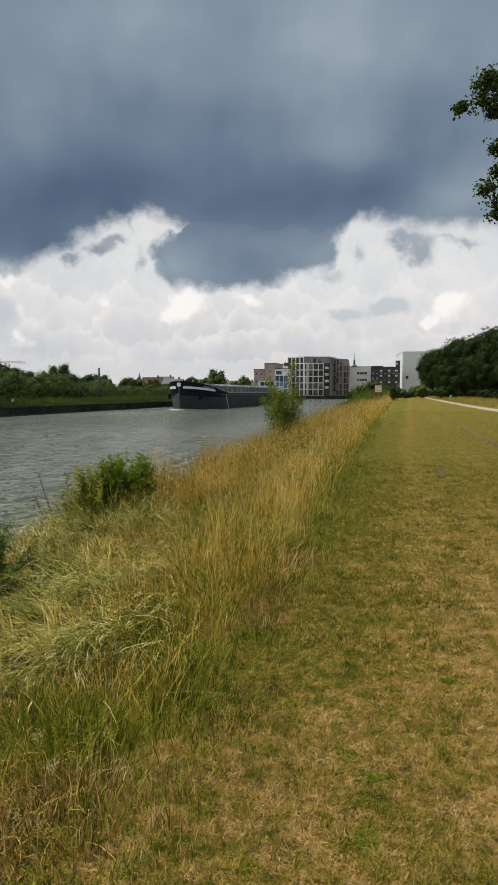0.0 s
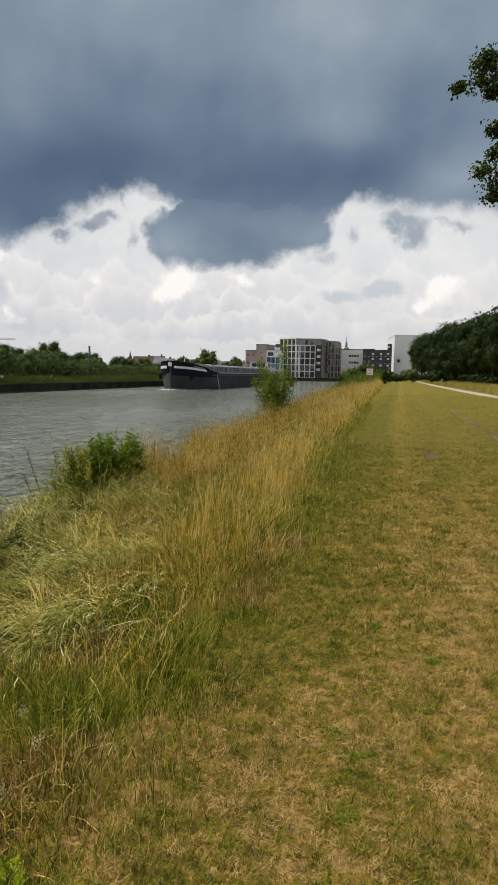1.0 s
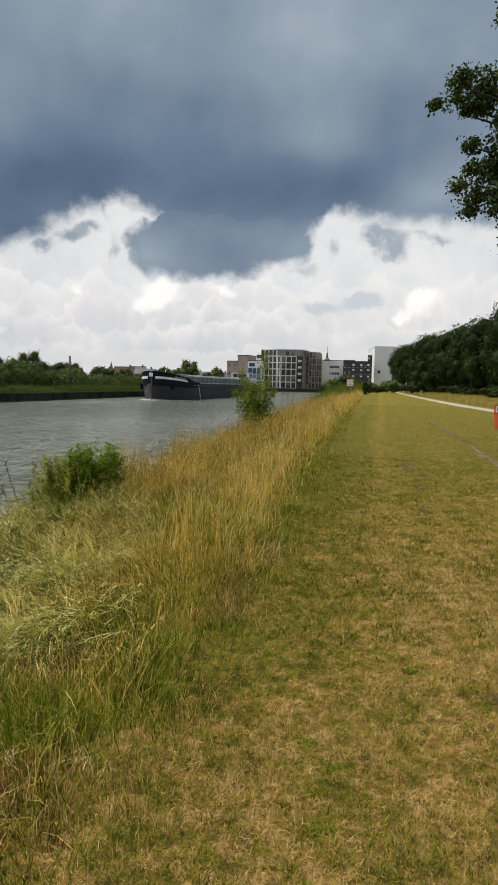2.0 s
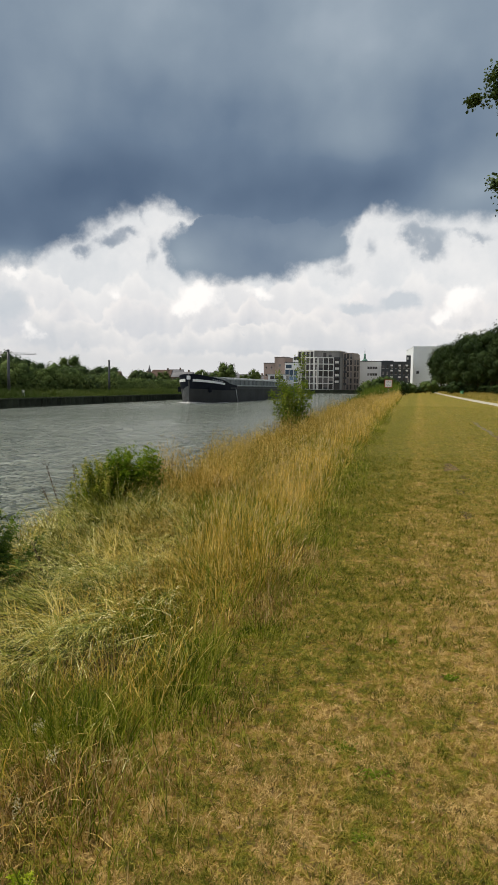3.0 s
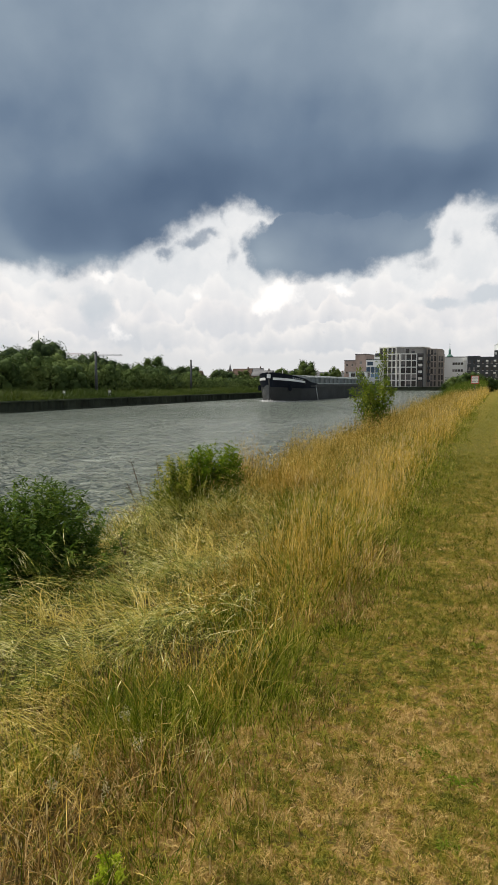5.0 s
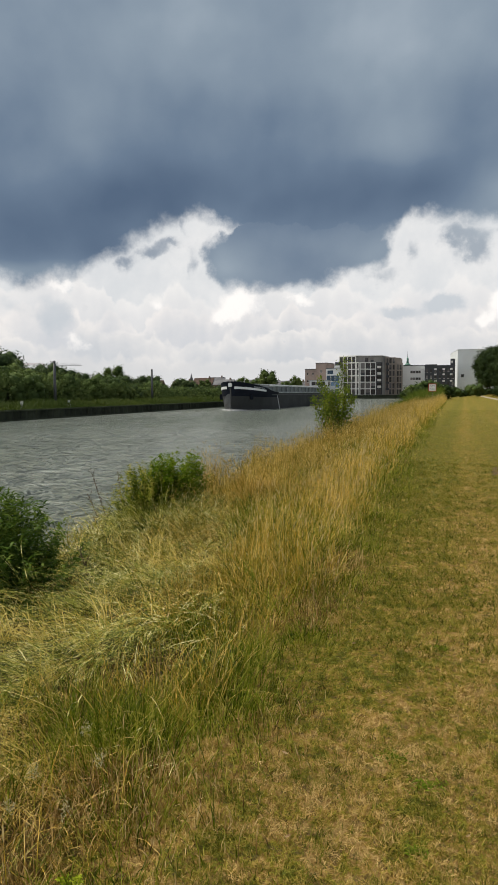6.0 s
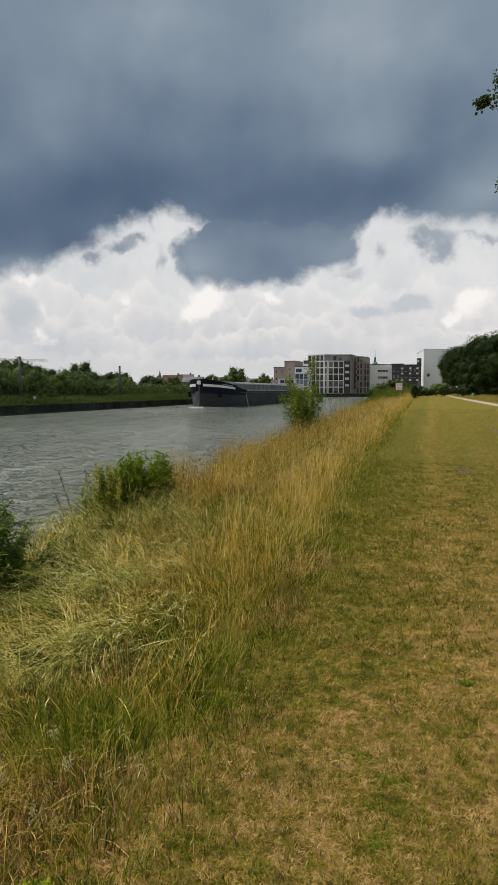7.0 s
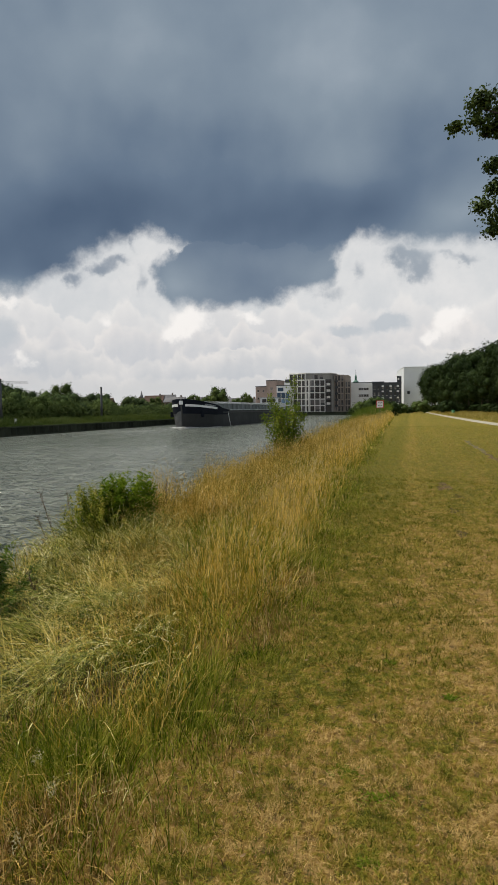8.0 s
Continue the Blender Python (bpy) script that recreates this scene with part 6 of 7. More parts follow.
def house(x, y, wide, deep, eaves, ridge, turn, roof, wall=HOUSE_WALL, chimney=True):
    h = thing("house", "distant brick house with a pitched roof", "house", (x, y, 0.3), turn, "houses of the town")
    part("wall", box((-wide / 2, -deep / 2, -0.3), (wide / 2, deep / 2, eaves)), wall, h)
    bm = bmesh.new()
    a = [bm.verts.new(v) for v in ((-wide / 2 - .3, -deep / 2 - .4, eaves), (wide / 2 + .3, -deep / 2 - .4, eaves), (wide / 2 + .3, deep / 2 + .4, eaves), (-wide / 2 - .3, deep / 2 + .4, eaves), (-wide / 2 - .3, 0, ridge), (wide / 2 + .3, 0, ridge))]
    for f in ((0, 1, 5, 4), (2, 3, 4, 5), (0, 4, 3), (1, 2, 5), (3, 2, 1, 0)):
        bm.faces.new([a[i] for i in f])
    r = part("roof", bm, roof, h)
    if chimney:
        part("chimney", box((wide * 0.25, -0.4, ridge - 0.8), (wide * 0.25 + 0.8, 0.4, ridge + 1.0)), HOUSE_WALL, r)
    for i in range(3):
        part("window", box((-wide / 2 + (i + 0.3) * wide / 3, -deep / 2 - 0.05, eaves - 1.9), (-wide / 2 + (i + 0.7) * wide / 3, -deep / 2 + 0.03, eaves - 0.6)), GLASS, h)


def skyline():
    for i, (x, y, w, d, e, r, t, roof) in enumerate(((-178, 372, 16, 9, 6.5, 10.2, 8, ROOF_RED), (-158, 378, 14, 9, 6.2, 9.8, -6, ROOF_RED), (-142, 372, 12, 9, 6.8, 11.2, 4, ROOF_RED), (-134, 374, 9, 9, 7.5, 11.6, 12, ROOF_GREY), (-127, 368, 12, 9, 6.8, 10.0, -4, ROOF_GREY), (-113, 374, 13, 9, 6.3, 9.8, 5, ROOF_GREY),
                                                     (-99, 368, 12, 9, 6.0, 9.2, -5, ROOF_GREY), (-88, 360, 12, 8, 5.2, 8.6, 0, ROOF_GREY), (-200, 380, 16, 9, 6.5, 10.3, 0, ROOF_RED), (-78, 352, 9, 8, 4.8, 8.0, 9, ROOF_GREY))):
        house(x, y, w, d, e, r, t, roof)
    church = thing("church", "distant church tower with a pointed spire", "church", (-170, 420, 0.3))
    part("tower", box((-2, -2, -0.3), (2, 2, 10)), HOUSE_WALL, church)
    part("spire", tube([(0, 0, 10), (0, 0, 13.2), (0, 0, 16)], [1.8, 0.7, 0.03], 8), ROOF_GREY, church)
    shed = thing("shed", "long low shed with a pale roof on the far quay", "shed", (-76, 300, 0.3))
    part("wall", box((-9, -4, -0.3), (9, 4, 3.4)), WHITE_RENDER, shed)
    part("roof", box((-9.4, -4.4, 3.4), (9.4, 4.4, 4.1), 0.1), CLAD_WHITE, shed)


def tower_crane(x, y, tall, reach, back, turn, mat):
    c = thing("tower_crane", "distant tower crane with a long thin jib", "crane", (x, y, 0.3), turn, "tower cranes")
    m = part("mast", box((-0.7, -0.7, -0.3), (0.7, 0.7, tall)), mat, c)
    part("cab", box((-0.9, -1.6, tall - 1.5), (0.9, -0.4, tall), 0.05), mat, c)
    bm = box((-back, -0.5, tall), (reach, 0.5, tall + 0.25))
    box((-back, -0.08, tall + 1.3), (reach * 0.96, 0.08, tall + 1.5), 0, bm)
    for i in range(int((reach + back) / 2.2)):
        a = -back + i * 2.2
        tube([(a, 0, tall + 0.2), (a + 1.1, 0, tall + 1.4), (a + 2.2, 0, tall + 0.2)], [0.1, 0.1, 0.1], 4, bm)
    part("jib", bm, mat, c)
    part("counterweight", box((-back, -0.7, tall - 2.0), (-back + 2.2, 0.7, tall)), CONCRETE, c)


def far_masts():
    red = painted("crane_red", (0.42, 0.25, 0.22), 0.6, 0.2, 0.5, 3.0)
    pale = painted("crane_grey", (0.30, 0.30, 0.30), 0.6, 0.2, 0.5, 3.0)
    tower_crane(-300, 402, 23.5, 20, 14, 38, red)
    tower_crane(-318, 478, 26.5, 22, 7, 34, pale)
    tower_crane(-330, 540, 19.5, 25, 8, 32, pale)
    mast = thing("lattice_mast", "tall thin transmitter mast far behind the trees", "mast", (-372, 470, 0.3))
    part("lower_mast", tube([(0, 0, -0.3), (0, 0, 32)], [0.9, 0.7], 4), pale, mast)
    part("upper_mast", tube([(0, 0, 32), (0, 0, 49)], [0.5, 0.2], 4), pale, mast)
    for y, tall in ((69, 5.6), (96.5, 5.5)):
        p = thing("dark_post", "slim dark post on the far quay", "post", (-46, y, 0.05), 0, "posts on the far quay")
        part("pole", tube([(0, 0, -0.2), (0, 0, tall * 0.5), (0, 0, tall)], [0.19, 0.17, 0.15], 8), STEEL, p)
        part("cap", tube([(0, 0, tall), (0, 0, tall + 0.15)], [0.2, 0.12], 8), STEEL, p)
    for y in (60.5, 69.8, 128.0):
        p = thing("marker_post", "small white marker post on the far quay", "post", (-44.6, y, -0.25), 0, "white marker posts")
        part("post", box((-0.12, -0.12, -0.1), (0.12, 0.12, 1.15), 0.03), WHITE_RENDER, p)
        part("cap", box((-0.14, -0.14, 1.15), (0.14, 0.14, 1.22), 0.02), CONCRETE, p)


town()
skyline()
far_masts()


# ---- the barge ----
HULL = painted("barge_hull", (0.033, 0.035, 0.036), 0.7, 0.4, 0.35, 5.0)
BOW_PAINT = painted("barge_bow_paint", (0.011, 0.014, 0.022), 0.8, 0.25, 0.5, 5.0)
STEM_GREY = painted("barge_stem_grey", (0.095, 0.098, 0.102), 0.7, 0.45, 0.6, 5.0)
BOAT_WHITE = painted("boat_white", (0.78, 0.79, 0.80), 0.5, 0.1, 0.5, 5.0)
HATCH = painted("hatch_cover", (0.38, 0.41, 0.42), 0.5, 0.2, 0.4, 4.0)
COAMING = painted("hatch_coaming", (0.21, 0.235, 0.24), 0.55, 0.25, 0.4, 4.0)
FOAM = painted("foam", (0.80, 0.82, 0.82), 0.7, 0.1, 2.0, 12.0)
LENGTH, BEAM = 72.0, 3.55


def hull_half(s, z):
    """Half the breadth s metres behind the stem at height z over the water."""
    top = math.sqrt(max(0.0, 1 - (1 - min(s / 8.0, 1.0)) ** 2))
    low = math.sqrt(max(0.0, 1 - (1 - min(s / 12.0, 1.0)) ** 2)) ** 1.2
    f = min(max((z + 0.4) / 3.6, 0.0), 1.0)
    b = BEAM * (low + (top - low) * f ** 0.8)
    stern = min(max((s - 64) / 8.0, 0.0), 1.0)
    return max(b * (1 - 0.35 * stern ** 2), 0.03)


def gunwale(s):
    """Height of the hull's upper edge over the water."""
    bow = 4.55 - 1.25 * min(s / 9.5, 1.0) ** 0.9
    fall = min(max((s - 7.0) / 7.0, 0.0), 1.0)
    fall = fall * fall * (3 - 2 * fall)
    stern = min(max((s - 59) / 6.0, 0.0), 1.0)
    return bow * (1 - fall) + 2.85 * fall + 0.6 * stern


def rake(s, z):
    """The stem leans forward as it rises."""
    return s - 0.55 * max(z, 0) / 4.2 * max(0.0, 1 - s / 6.0)


def strip(s_list, z_low, z_high, sides, out=0.0, levels=4):
    """A band of the hull's skin between two heights given over s, on the sides named (-1 starboard, 1 port)."""
    bm = bmesh.new()
    for side in sides:
        rows = []
        for s in s_list:
            a, b = z_low(s), z_high(s)
            rows.append([bm.verts.new((side * (hull_half(s, z) + out), rake(s, z) - (out if s < 3 else 0), z)) for z in np.linspace(a, b, levels)])
        for p, q in zip(rows, rows[1:]):
            for i in range(levels - 1):
                face = (p[i], q[i], q[i + 1], p[i + 1])
                f = bm.faces.new(face if side > 0 else face[::-1])
                f.smooth = True
    return bm


def build_barge():
    b = thing("barge", "long dark cargo barge with hatch covers under way on the canal", "barge", (-32.0, 95.8, WATER_Z), -2.0)
    fine = [0, 0.15, 0.4, 0.8, 1.3, 2, 3, 4, 5, 6, 7, 8, 9, 9.5, 10, 10.6, 11.3, 12, 13, 14, 16, 22, 30, 40, 50, 59, 62, 64, 66, 68, 70, 72]
    bow = [s for s in fine if s <= 14]
    part("hull", strip(fine, lambda s: -0.9, lambda s: min(gunwale(s), 2.8), (-1, 1), 0, 6), HULL, b)
    part("bow_plating", strip(bow, lambda s: 2.3 - 0.25 * min(s / 6.0, 1.0), lambda s: max(gunwale(s), 2.81), (-1, 1), 0.015, 5), BOW_PAINT, b, "dark navy painted bow")
    part("stem_plating", strip([0, 0.08, 0.2, 0.4, 0.8, 1.3, 1.9], lambda s: -0.4, lambda s: 2.7 - 1.1 * s, (-1,), 0.03, 5), STEM_GREY, b, "lighter grey plating on the starboard side of the stem")
    part("bulwark_rail", strip(bow, lambda s: gunwale(s) - 0.12, lambda s: gunwale(s) + 0.04, (-1, 1), 0.06, 2), BOW_PAINT, b)
    part("side_rail", strip([s for s in fine if s >= 14], lambda s: gunwale(s) - 0.10, lambda s: gunwale(s) + 0.10, (-1, 1), 0.05, 2), HATCH, b, "pale grey rail along the side deck")
    part("rubbing_strake", strip(fine[14:], lambda s: 2.35, lambda s: 2.52, (-1, 1), 0.08, 2), STEEL, b)
    part("white_band", strip([0.1, 0.25, 0.5, 0.9, 1.4, 2, 3, 4, 5, 6, 7], lambda s: 3.42 - 0.07 * s, lambda s: 3.80 - 0.08 * s, (1,), 0.05, 2), BOAT_WHITE, b, "white painted band along the bow")
    part("white_band", strip([0.1, 0.25, 0.5, 0.9, 1.4, 2, 3, 4], lambda s: 3.38 - 0.07 * s, lambda s: 3.80 - 0.08 * s, (-1,), 0.05, 2), BOAT_WHITE, b, "white painted band along the bow")
    part("stem_plate", box((-0.28, -0.78, 3.7), (0.28, -0.45, 4.3), 0.05), BOAT_WHITE, b, "white plate on the stem")
    part("stem_bar", tube([(0, 0.05, -0.9), (0, -0.02, 0.0), (0, -0.58, 4.5)], [0.12, 0.12, 0.12], 8), HULL, b)
    for i in range(6):
        s = 3.0 + i * 0.55
        part("name_mark", strip([s, s + 0.36], lambda s: 3.86 - 0.08 * s, lambda s: 4.06 - 0.08 * s, (1,), 0.05, 2), HATCH, b)
    part("deck", strip_deck(fine), STEEL, b)
    for side in (-1, 1):
        part("anchor", turned(box((-0.25, -0.25, -0.45), (0.25, 0.25, 0.45), 0.1), Matrix.Translation((side * (hull_half(2.6, 2.2) + 0.1), 2.2, 2.15))), BOW_PAINT, b)
    part("coaming", box((-2.62, 11.0, 2.6), (2.62, 60.0, 3.95), 0.03), COAMING, b)
    part("coaming_rail", box((-2.74, 10.9, 3.84), (2.74, 60.1, 3.98), 0.02), HATCH, b)
    for i in range(17):
        y0 = 12.0 + i * 2.84
        bm = bmesh.new()
        cols = [-2.66, -1.9, -1.0, 0, 1.0, 1.9, 2.66]
        rows = [[bm.verts.new((x, y, 3.99 + 0.38 * (1 - (x / 2.7) ** 2))) for x in cols] for y in (y0, y0 + 2.7)]
        for k in range(6):
            bm.faces.new((rows[0][k], rows[0][k + 1], rows[1][k + 1], rows[1][k]))
        cap = bmesh.ops.solidify(bm, geom=bm.faces[:], thickness=0.1)
        part("hatch_cover", bm, HATCH, b, "grey arched hatch cover")
    for i in range(15):
        for side in (-1, 1):
            part("coaming_stay", box((min(side * 2.60, side * 2.86), 13 + i * 3.0, 2.6), (max(side * 2.60, side * 2.86), 13.12 + i * 3.0, 3.84)), COAMING, b)
    house_ = part("wheelhouse", box((-2.3, 61.5, 2.9), (2.3, 64.7, 5.7), 0.08), BOAT_WHITE, b, "white wheelhouse near the stern")
    part("roof", box((-2.55, 61.2, 5.7), (2.55, 65.0, 5.86), 0.04), HATCH, house_)
    for x in (-1.75, -0.6, 0.55):
        part("pane", box((x, 61.46, 4.6), (x + 1.05, 61.52, 5.45)), GLASS, house_)
    for y in (61.8, 62.8, 63.8):
        part("pane", box((2.28, y, 4.6), (2.34, y + 0.75, 5.45)), GLASS, house_)
    part("cabin", box((-2.4, 65.2, 2.9), (2.4, 69.6, 4.5), 0.08), BOAT_WHITE, b, "white living cabin on the stern")
    part("winch", tube([(-0.7, 4.2, 3.9), (0.7, 4.2, 3.9)], [0.35, 0.35], 10), STEEL, b)
    part("bitts", box((-1.6, 5.0, 3.3), (-1.2, 5.4, 4.3), 0.05), STEEL, b)
    part("foremast", tube([(0, 6.0, 3.3), (0, 6.0, 5.0)], [0.07, 0.04], 6), BOAT_WHITE, b)
    part("side_rope", tube([(3.5, 13.2, 2.9), (3.66, 13.5, 1.4), (3.8, 14.0, -0.1)], [0.05, 0.05, 0.05], 5), BOAT_WHITE, b)


def strip_deck(stations):
    bm = bmesh.new()
    rows = []
    for s in stations:
        z = gunwale(s) - (0.75 if s < 9.5 else 0.1)
        w = hull_half(s, z) - 0.03
        rows.append((bm.verts.new((-w, rake(s, z) + 0.1, z)), bm.verts.new((w, rake(s, z) + 0.1, z))))
    for (a, b), (c, d) in zip(rows, rows[1:]):
        bm.faces.new((a, b, d, c))
    return bm


def bow_wave():
    """Foam thrown up at the stem and trailing along the side."""
    n = 500
    s = rng.uniform(0, 1, n) ** 2.2 * 9
    side = np.where(rng.uniform(size=n) < 0.6, 1, -1)
    off = np.array([hull_half(a, 0.0) for a in s]) + np.abs(rng.normal(0, 0.16, n)) * (0.6 + 0.25 * s)
    pts = np.stack((-32.0 + side * off, 95.7 + s - rng.uniform(0, 0.5, n), WATER_Z + 0.02 + np.abs(rng.normal(0, 0.13, n)) * np.exp(-s / 1.6)), -1)
    norm = rng.normal(size=(n, 3)) * 0.5 + np.array([0, -0.4, 1.0])
    norm /= np.linalg.norm(norm, axis=1, keepdims=True)
    arrays = leaves(pts, norm, rng.uniform(0.06, 0.2, n), 0.7)
    tagged(new("bow_foam", bulk("bow_foam", *arrays[:3], FOAM, None)), "white foam at the bow of the barge", "foam", kind="stuff")


build_barge()
bow_wave()


# ---- signs and small things ----
ORANGE = painted("orange_paint", (0.75, 0.14, 0.035), 0.5, 0.12, 2.0, 20.0)
RED = painted("sign_red", (0.55, 0.05, 0.04), 0.5, 0.12, 2.0, 20.0)
SIGN_WHITE = painted("sign_white", (0.80, 0.80, 0.78), 0.5, 0.06, 2.0, 20.0)
SIGN_BLACK = painted("sign_black", (0.03, 0.03, 0.03), 0.5, 0.1, 2.0, 20.0)
BIN_GREEN = painted("bin_green", (0.05, 0.22, 0.09), 0.5, 0.15, 2.0, 20.0)


def orange_marker():
    p = thing("marker_sign", "orange marker post with a red-framed white sign panel", "sign", (5.6, 28.0, 0))
    part("post", box((-0.10, -0.06, -0.1), (0.10, 0.06, 0.62), 0.015), ORANGE, p)
    board = part("panel", box((-0.125, -0.085, 0.62), (0.125, 0.07, 1.0), 0.012), RED, p)
    part("face", box((-0.085, -0.10, 0.68), (0.085, -0.084, 0.95), 0.004), SIGN_WHITE, board)
    part("mark", box((-0.035, -0.108, 0.76), (0.035, -0.099, 0.88), 0.003), RED, board)


def canal_sign():
    s = thing("canal_sign", "square white shipping sign with a red border", "sign", (-1.75, 100.0, -0.32))
    part("post", tube([(0, 0.08, -0.2), (0, 0.08, 3.1)], [0.05, 0.05], 8), STEEL, s)
    board = part("panel", box((-0.56, -0.03, 2.05), (0.56, 0.03, 3.2), 0.01), RED, s)
    part("face", box((-0.47, -0.045, 2.14), (0.47, -0.031, 3.11), 0.003), SIGN_WHITE, board)
    for i, z in enumerate((2.36, 2.82)):
        bm = bmesh.new()
        for k in range(3):
            tube([(-0.36 + k * 0.24, -0.06, z), (-0.24 + k * 0.24, -0.06, z + 0.1), (-0.12 + k * 0.24, -0.06, z)], [0.035] * 3, 5, bm)
        part("wave_mark", bm, SIGN_BLACK, board)


def litter_bin():
    b = thing("litter_bin", "small green litter bin beside the gravel path", "bin", (13.6, 152.0, 0))
    part("body", tube([(0, 0, 0), (0, 0, 0.2), (0, 0, 1.0)], [0.3, 0.34, 0.38], 12), BIN_GREEN, b)
    part("lid", tube([(0, 0, 1.0), (0, 0, 1.1), (0, 0, 1.2)], [0.42, 0.4, 0.2], 12), BIN_GREEN, b)


def dead_stalk(x, y, tall, lean, turn):
    """A dry dark dock stalk with side twigs and seed clusters."""
    d = thing("dead_stalk", "dry dark seed stalk leaning over the water", "plant", (x, y, float(land(x, y)) - 0.02), turn, "dry stalks by the water")
    top = Vector((math.sin(lean) * tall, 0, math.cos(lean) * tall))
    bm = tube([(0, 0, 0), top * 0.5 + Vector((0.02, 0, 0)), top], [0.008, 0.006, 0.003], 5)
    for k in range(6):
        p = top * (0.45 + 0.09 * k)
        a = k * 2.1
        tube([p, p + Vector((math.cos(a) * 0.05, math.sin(a) * 0.05, 0.12))], [0.004, 0.002], 4, bm)
    part("stalk", bm, DEAD, d)
    c = np.array([tuple(top * f) for f in np.linspace(0.5, 1.0, 60)]) + rng.normal(0, 0.018, (60, 3))
    nrm = rng.normal(size=(60, 3))
    nrm /= np.linalg.norm(nrm, axis=1, keepdims=True)
    lv = leaves(c, nrm, rng.uniform(0.012, 0.03, 60), 0.7)
    tagged(part("seed_spray", bulk("seed_spray", *lv[:3], DEAD, None, smooth=False), None, d), kind="stuff")


def fallen_leaf(mesh, x, y, s, turn):
    ob = new("fallen_leaf", mesh)
    ob.matrix_world = pose(x, y, float(land(x, y)) + 0.026, rng.uniform(-9, 9), rng.uniform(-9, 9), turn) @ Matrix.Diagonal((s * 0.8, s * 0.8, s * 0.6, 1))
    tagged(ob, "pale dry fallen leaf on the mown grass", "leaf", "fallen leaves")


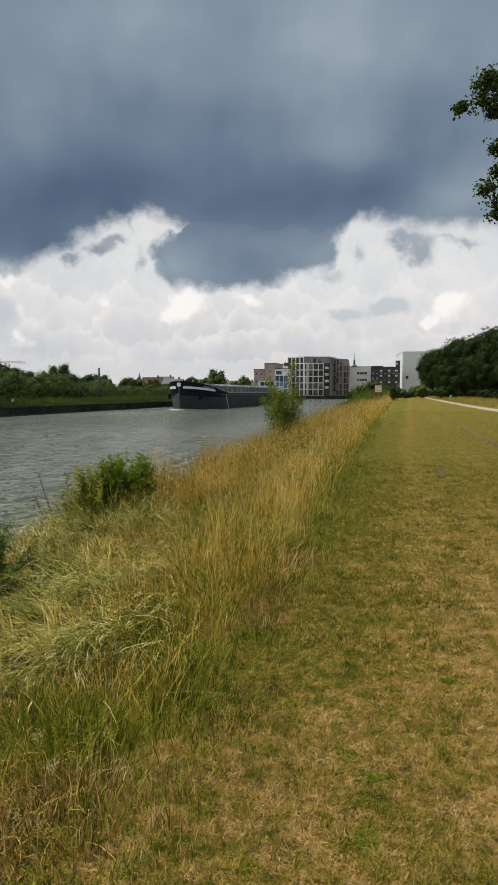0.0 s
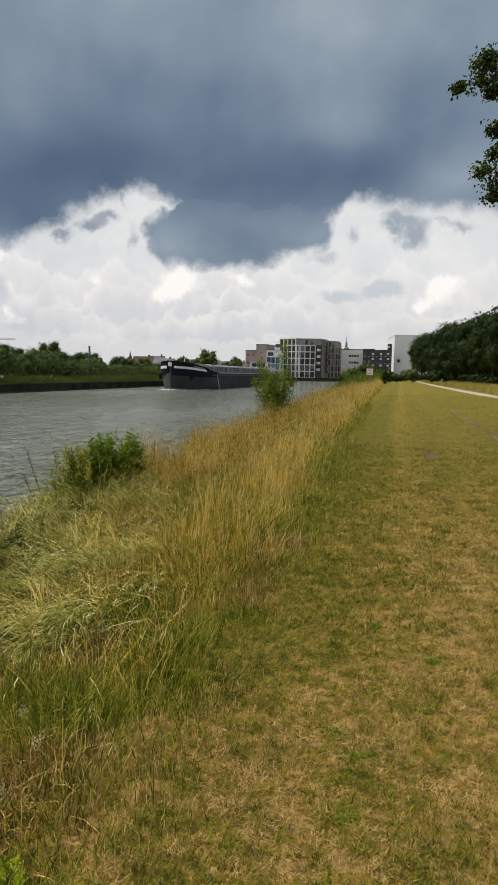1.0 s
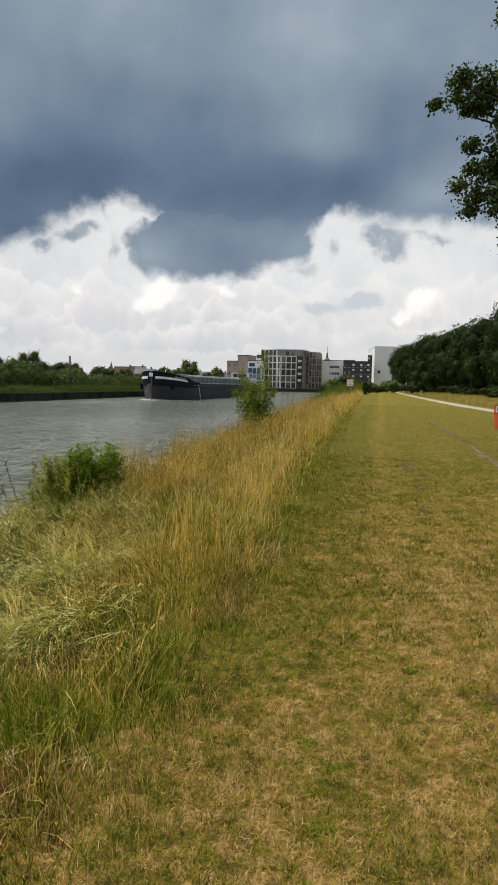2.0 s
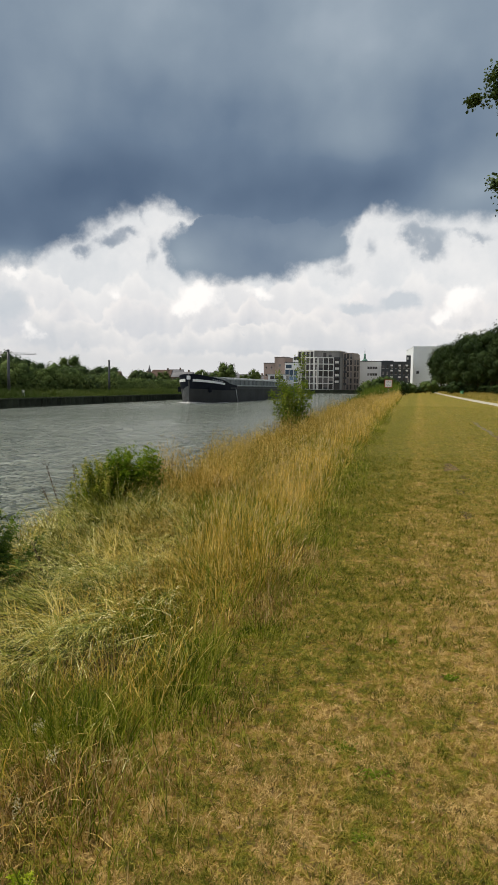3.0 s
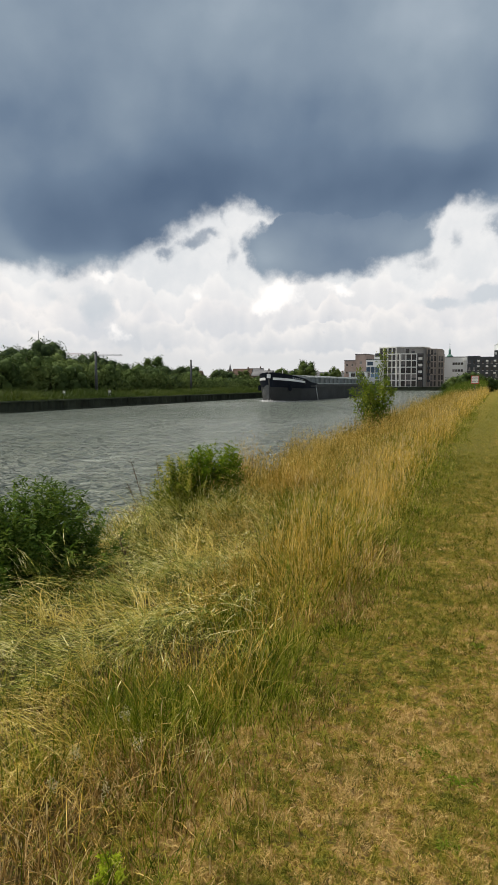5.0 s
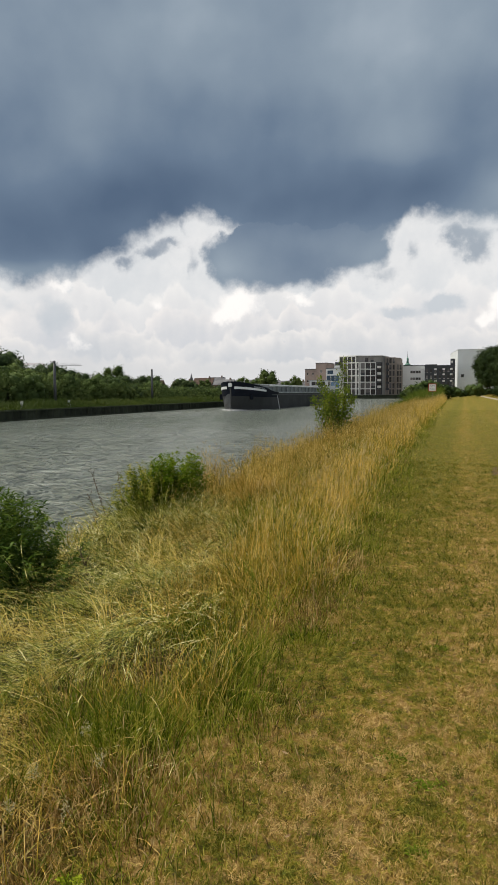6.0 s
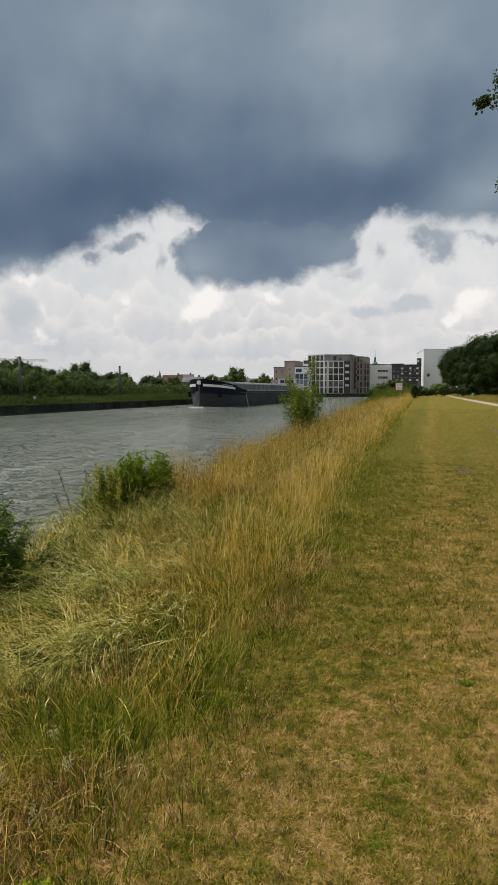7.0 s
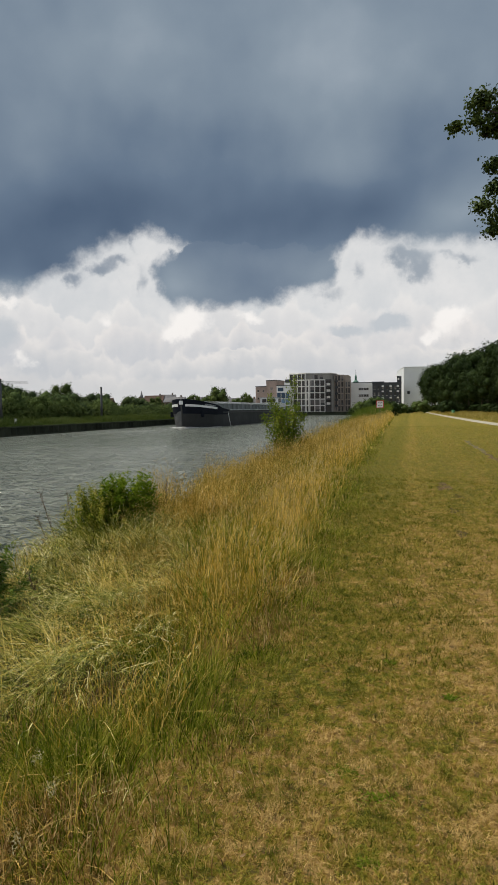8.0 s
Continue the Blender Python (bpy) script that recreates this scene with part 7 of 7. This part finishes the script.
def small_plants():
    pale = painted("dry_leaf", (0.46, 0.32, 0.17), 0.85, 0.25, 20.0, 80.0)
    bm = bmesh.new()
    ring = [bm.verts.new(v) for v in ((-1, 0, 0.1), (-0.5, 0.38, 0), (0.2, 0.45, 0.06), (1, 0, 0.28), (0.2, -0.45, 0.1), (-0.5, -0.38, 0.02))]
    mid = bm.verts.new((0, 0, -0.05))
    for a, b in zip(ring, ring[1:] + ring[:1]):
        bm.faces.new((a, b, mid))
    bmesh.ops.solidify(bm, geom=bm.faces[:], thickness=0.03)
    me = bpy.data.meshes.new("fallen_leaf")
    bm.to_mesh(me), bm.free()
    me.materials.append(pale)
    for x, y, s in ((-0.49, 2.13, 0.019), (-0.5, 3.94, 0.024), (0.30, 8.0, 0.045), (-0.62, 2.62, 0.022), (-0.42, 2.6, 0.016), (0.12, 2.3, 0.013), (-0.3, 3.3, 0.015), (0.4, 3.1, 0.014), (0.1, 5.2, 0.02), (-0.8, 3.2, 0.017), (-0.15, 1.9, 0.012), (0.55, 4.4, 0.018), (-0.35, 6.3, 0.022), (0.75, 6.0, 0.02)):
        fallen_leaf(me, x, y, s, rng.uniform(0, 360))
    for x, y, t, l, a in ((-5.0, 9.1, 1.30, 0.42, 165), (-4.85, 9.25, 1.15, 0.25, 150), (-4.95, 8.9, 0.95, 0.5, 175), (-5.5, 9.6, 0.6, 0.35, 170), (-5.25, 8.5, 0.5, 0.3, 60), (-5.55, 8.1, 0.45, 0.4, 140), (-4.6, 9.6, 0.9, 0.15, 20), (-3.4, 5.8, 0.55, 0.55, 160), (-4.2, 11.5, 1.0, 0.2, 100)):
        dead_stalk(x, y, t, l, a)
    bright = leafy("bright_weed", [(0.0, (0.20, 0.26, 0.012)), (0.5, (0.34, 0.42, 0.025)), (1.0, (0.50, 0.54, 0.05))], patch=6.0, patch_amount=0.3, shine=0.45, gloss=0.03)
    weed_bush("feathery_weed", "small bright yellow-green feathery weed", (-1.12, 1.74, -0.03), 0.05, 0.13, 14, bright, 0.022)
    for x, y, r in ((-0.03, 2.60, 0.07), (0.0, 4.06, 0.04), (-0.17, 2.76, 0.05), (-0.05, 2.2, 0.03), (0.35, 3.6, 0.035)):
        n = 80
        w = thing("rosette_weed", "flat green leafy weed in the mown grass", "plant", (x, y, float(land(x, y))), 0, "weeds in the lawn")
        a = rng.uniform(0, 6.28, n)
        rt = np.stack((rng.normal(0, r * 0.55, n), rng.normal(0, r * 0.4, n), np.zeros(n)), -1)
        lv = ribbons(rt, rng.uniform(0.02, 0.04, n), rng.uniform(0.006, 0.011, n), a, rng.normal(0.6, 0.25, n), rng.normal(-0.2, 0.2, n), a + 1.57, 3, True)
        part("foliage", bulk("foliage", *lv[:3], WEED, lv[3]), None, w)
    fluff = leafy("pale_plumes", [(0.0, (0.34, 0.31, 0.17)), (1.0, (0.58, 0.53, 0.34))], shine=0.3, gloss=0.05)
    for x, y, h, a in ((-1.33, 2.32, 0.22, 2.6), (-1.25, 2.18, 0.16, 2.2), (-1.38, 2.14, 0.2, 3.4), (-1.28, 2.05, 0.1, 3.0), (-1.45, 1.95, 0.14, 2.8)):
        p = thing("plume_grass", "pale fluffy grass plume on a thin stem", "plant", (x, y, float(land(x, y))), 0, "grass plumes")
        st = ribbons(np.zeros((1, 3)), np.array([h * 1.3]), np.array([0.003]), np.array([a]), np.array([1.3]), np.array([0.6]), np.array([0.4]), 4)
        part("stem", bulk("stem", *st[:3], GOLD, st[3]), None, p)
        tip = st[4][0]
        n = 60
        c = tip + rng.normal(0, 1, (n, 3)) * np.array([0.012, 0.012, 0.02])
        hd = ribbons(c, rng.uniform(0.008, 0.02, n), np.full(n, 0.004), rng.uniform(0, 6.28, n), rng.normal(0.5, 0.5, n), rng.normal(0, 0.5, n), rng.uniform(0, 3, n), 2, True)
        part("plume", bulk("plume", *hd[:3], fluff, hd[3]), None, p)


def bare_patch(x, y, wide, deep, turn):
    """A worn spot of bare soil, raised a little at its crumbly rim."""
    bm = bmesh.new()
    rings = []
    for k, f in enumerate((0.35, 0.7, 1.0)):
        ring = []
        for a in np.linspace(0, 2 * math.pi, 18, endpoint=False):
            w = f * (1 + 0.22 * math.sin(3 * a + x * 9) + 0.14 * math.sin(7 * a + y * 5))
            ring.append(bm.verts.new((math.cos(a) * wide * w, math.sin(a) * deep * w, (0.007, 0.007, -0.006)[k] + rng.uniform(0, 0.005))))
        rings.append(ring)
    bm.faces.new(rings[0])
    for a, b in zip(rings, rings[1:]):
        for i in range(18):
            bm.faces.new((a[i], b[i], b[(i + 1) % 18], a[(i + 1) % 18]))
    me = bpy.data.meshes.new("bare_soil")
    bm.to_mesh(me), bm.free()
    me.materials.append(DIRT)
    ob = new("bare_soil", me)
    ob.matrix_world = pose(x, y, float(land(x, y)) - 0.002, 0, 0, turn)
    tagged(ob, "worn patch of bare brown soil in the grass", "soil", "bare patches", "structure")


for spot in ((0.80, 3.33, 0.09, 0.14, 10), (1.07, 13.6, 0.17, 0.75, 0), (1.22, 12.2, 0.08, 0.3, 10), (0.9, 8.5, 0.09, 0.26, 8), (0.98, 10.4, 0.07, 0.25, 4), (0.62, 2.55, 0.03, 0.05, 0)):
    bare_patch(*spot)
orange_marker()
canal_sign()
litter_bin()
small_plants()
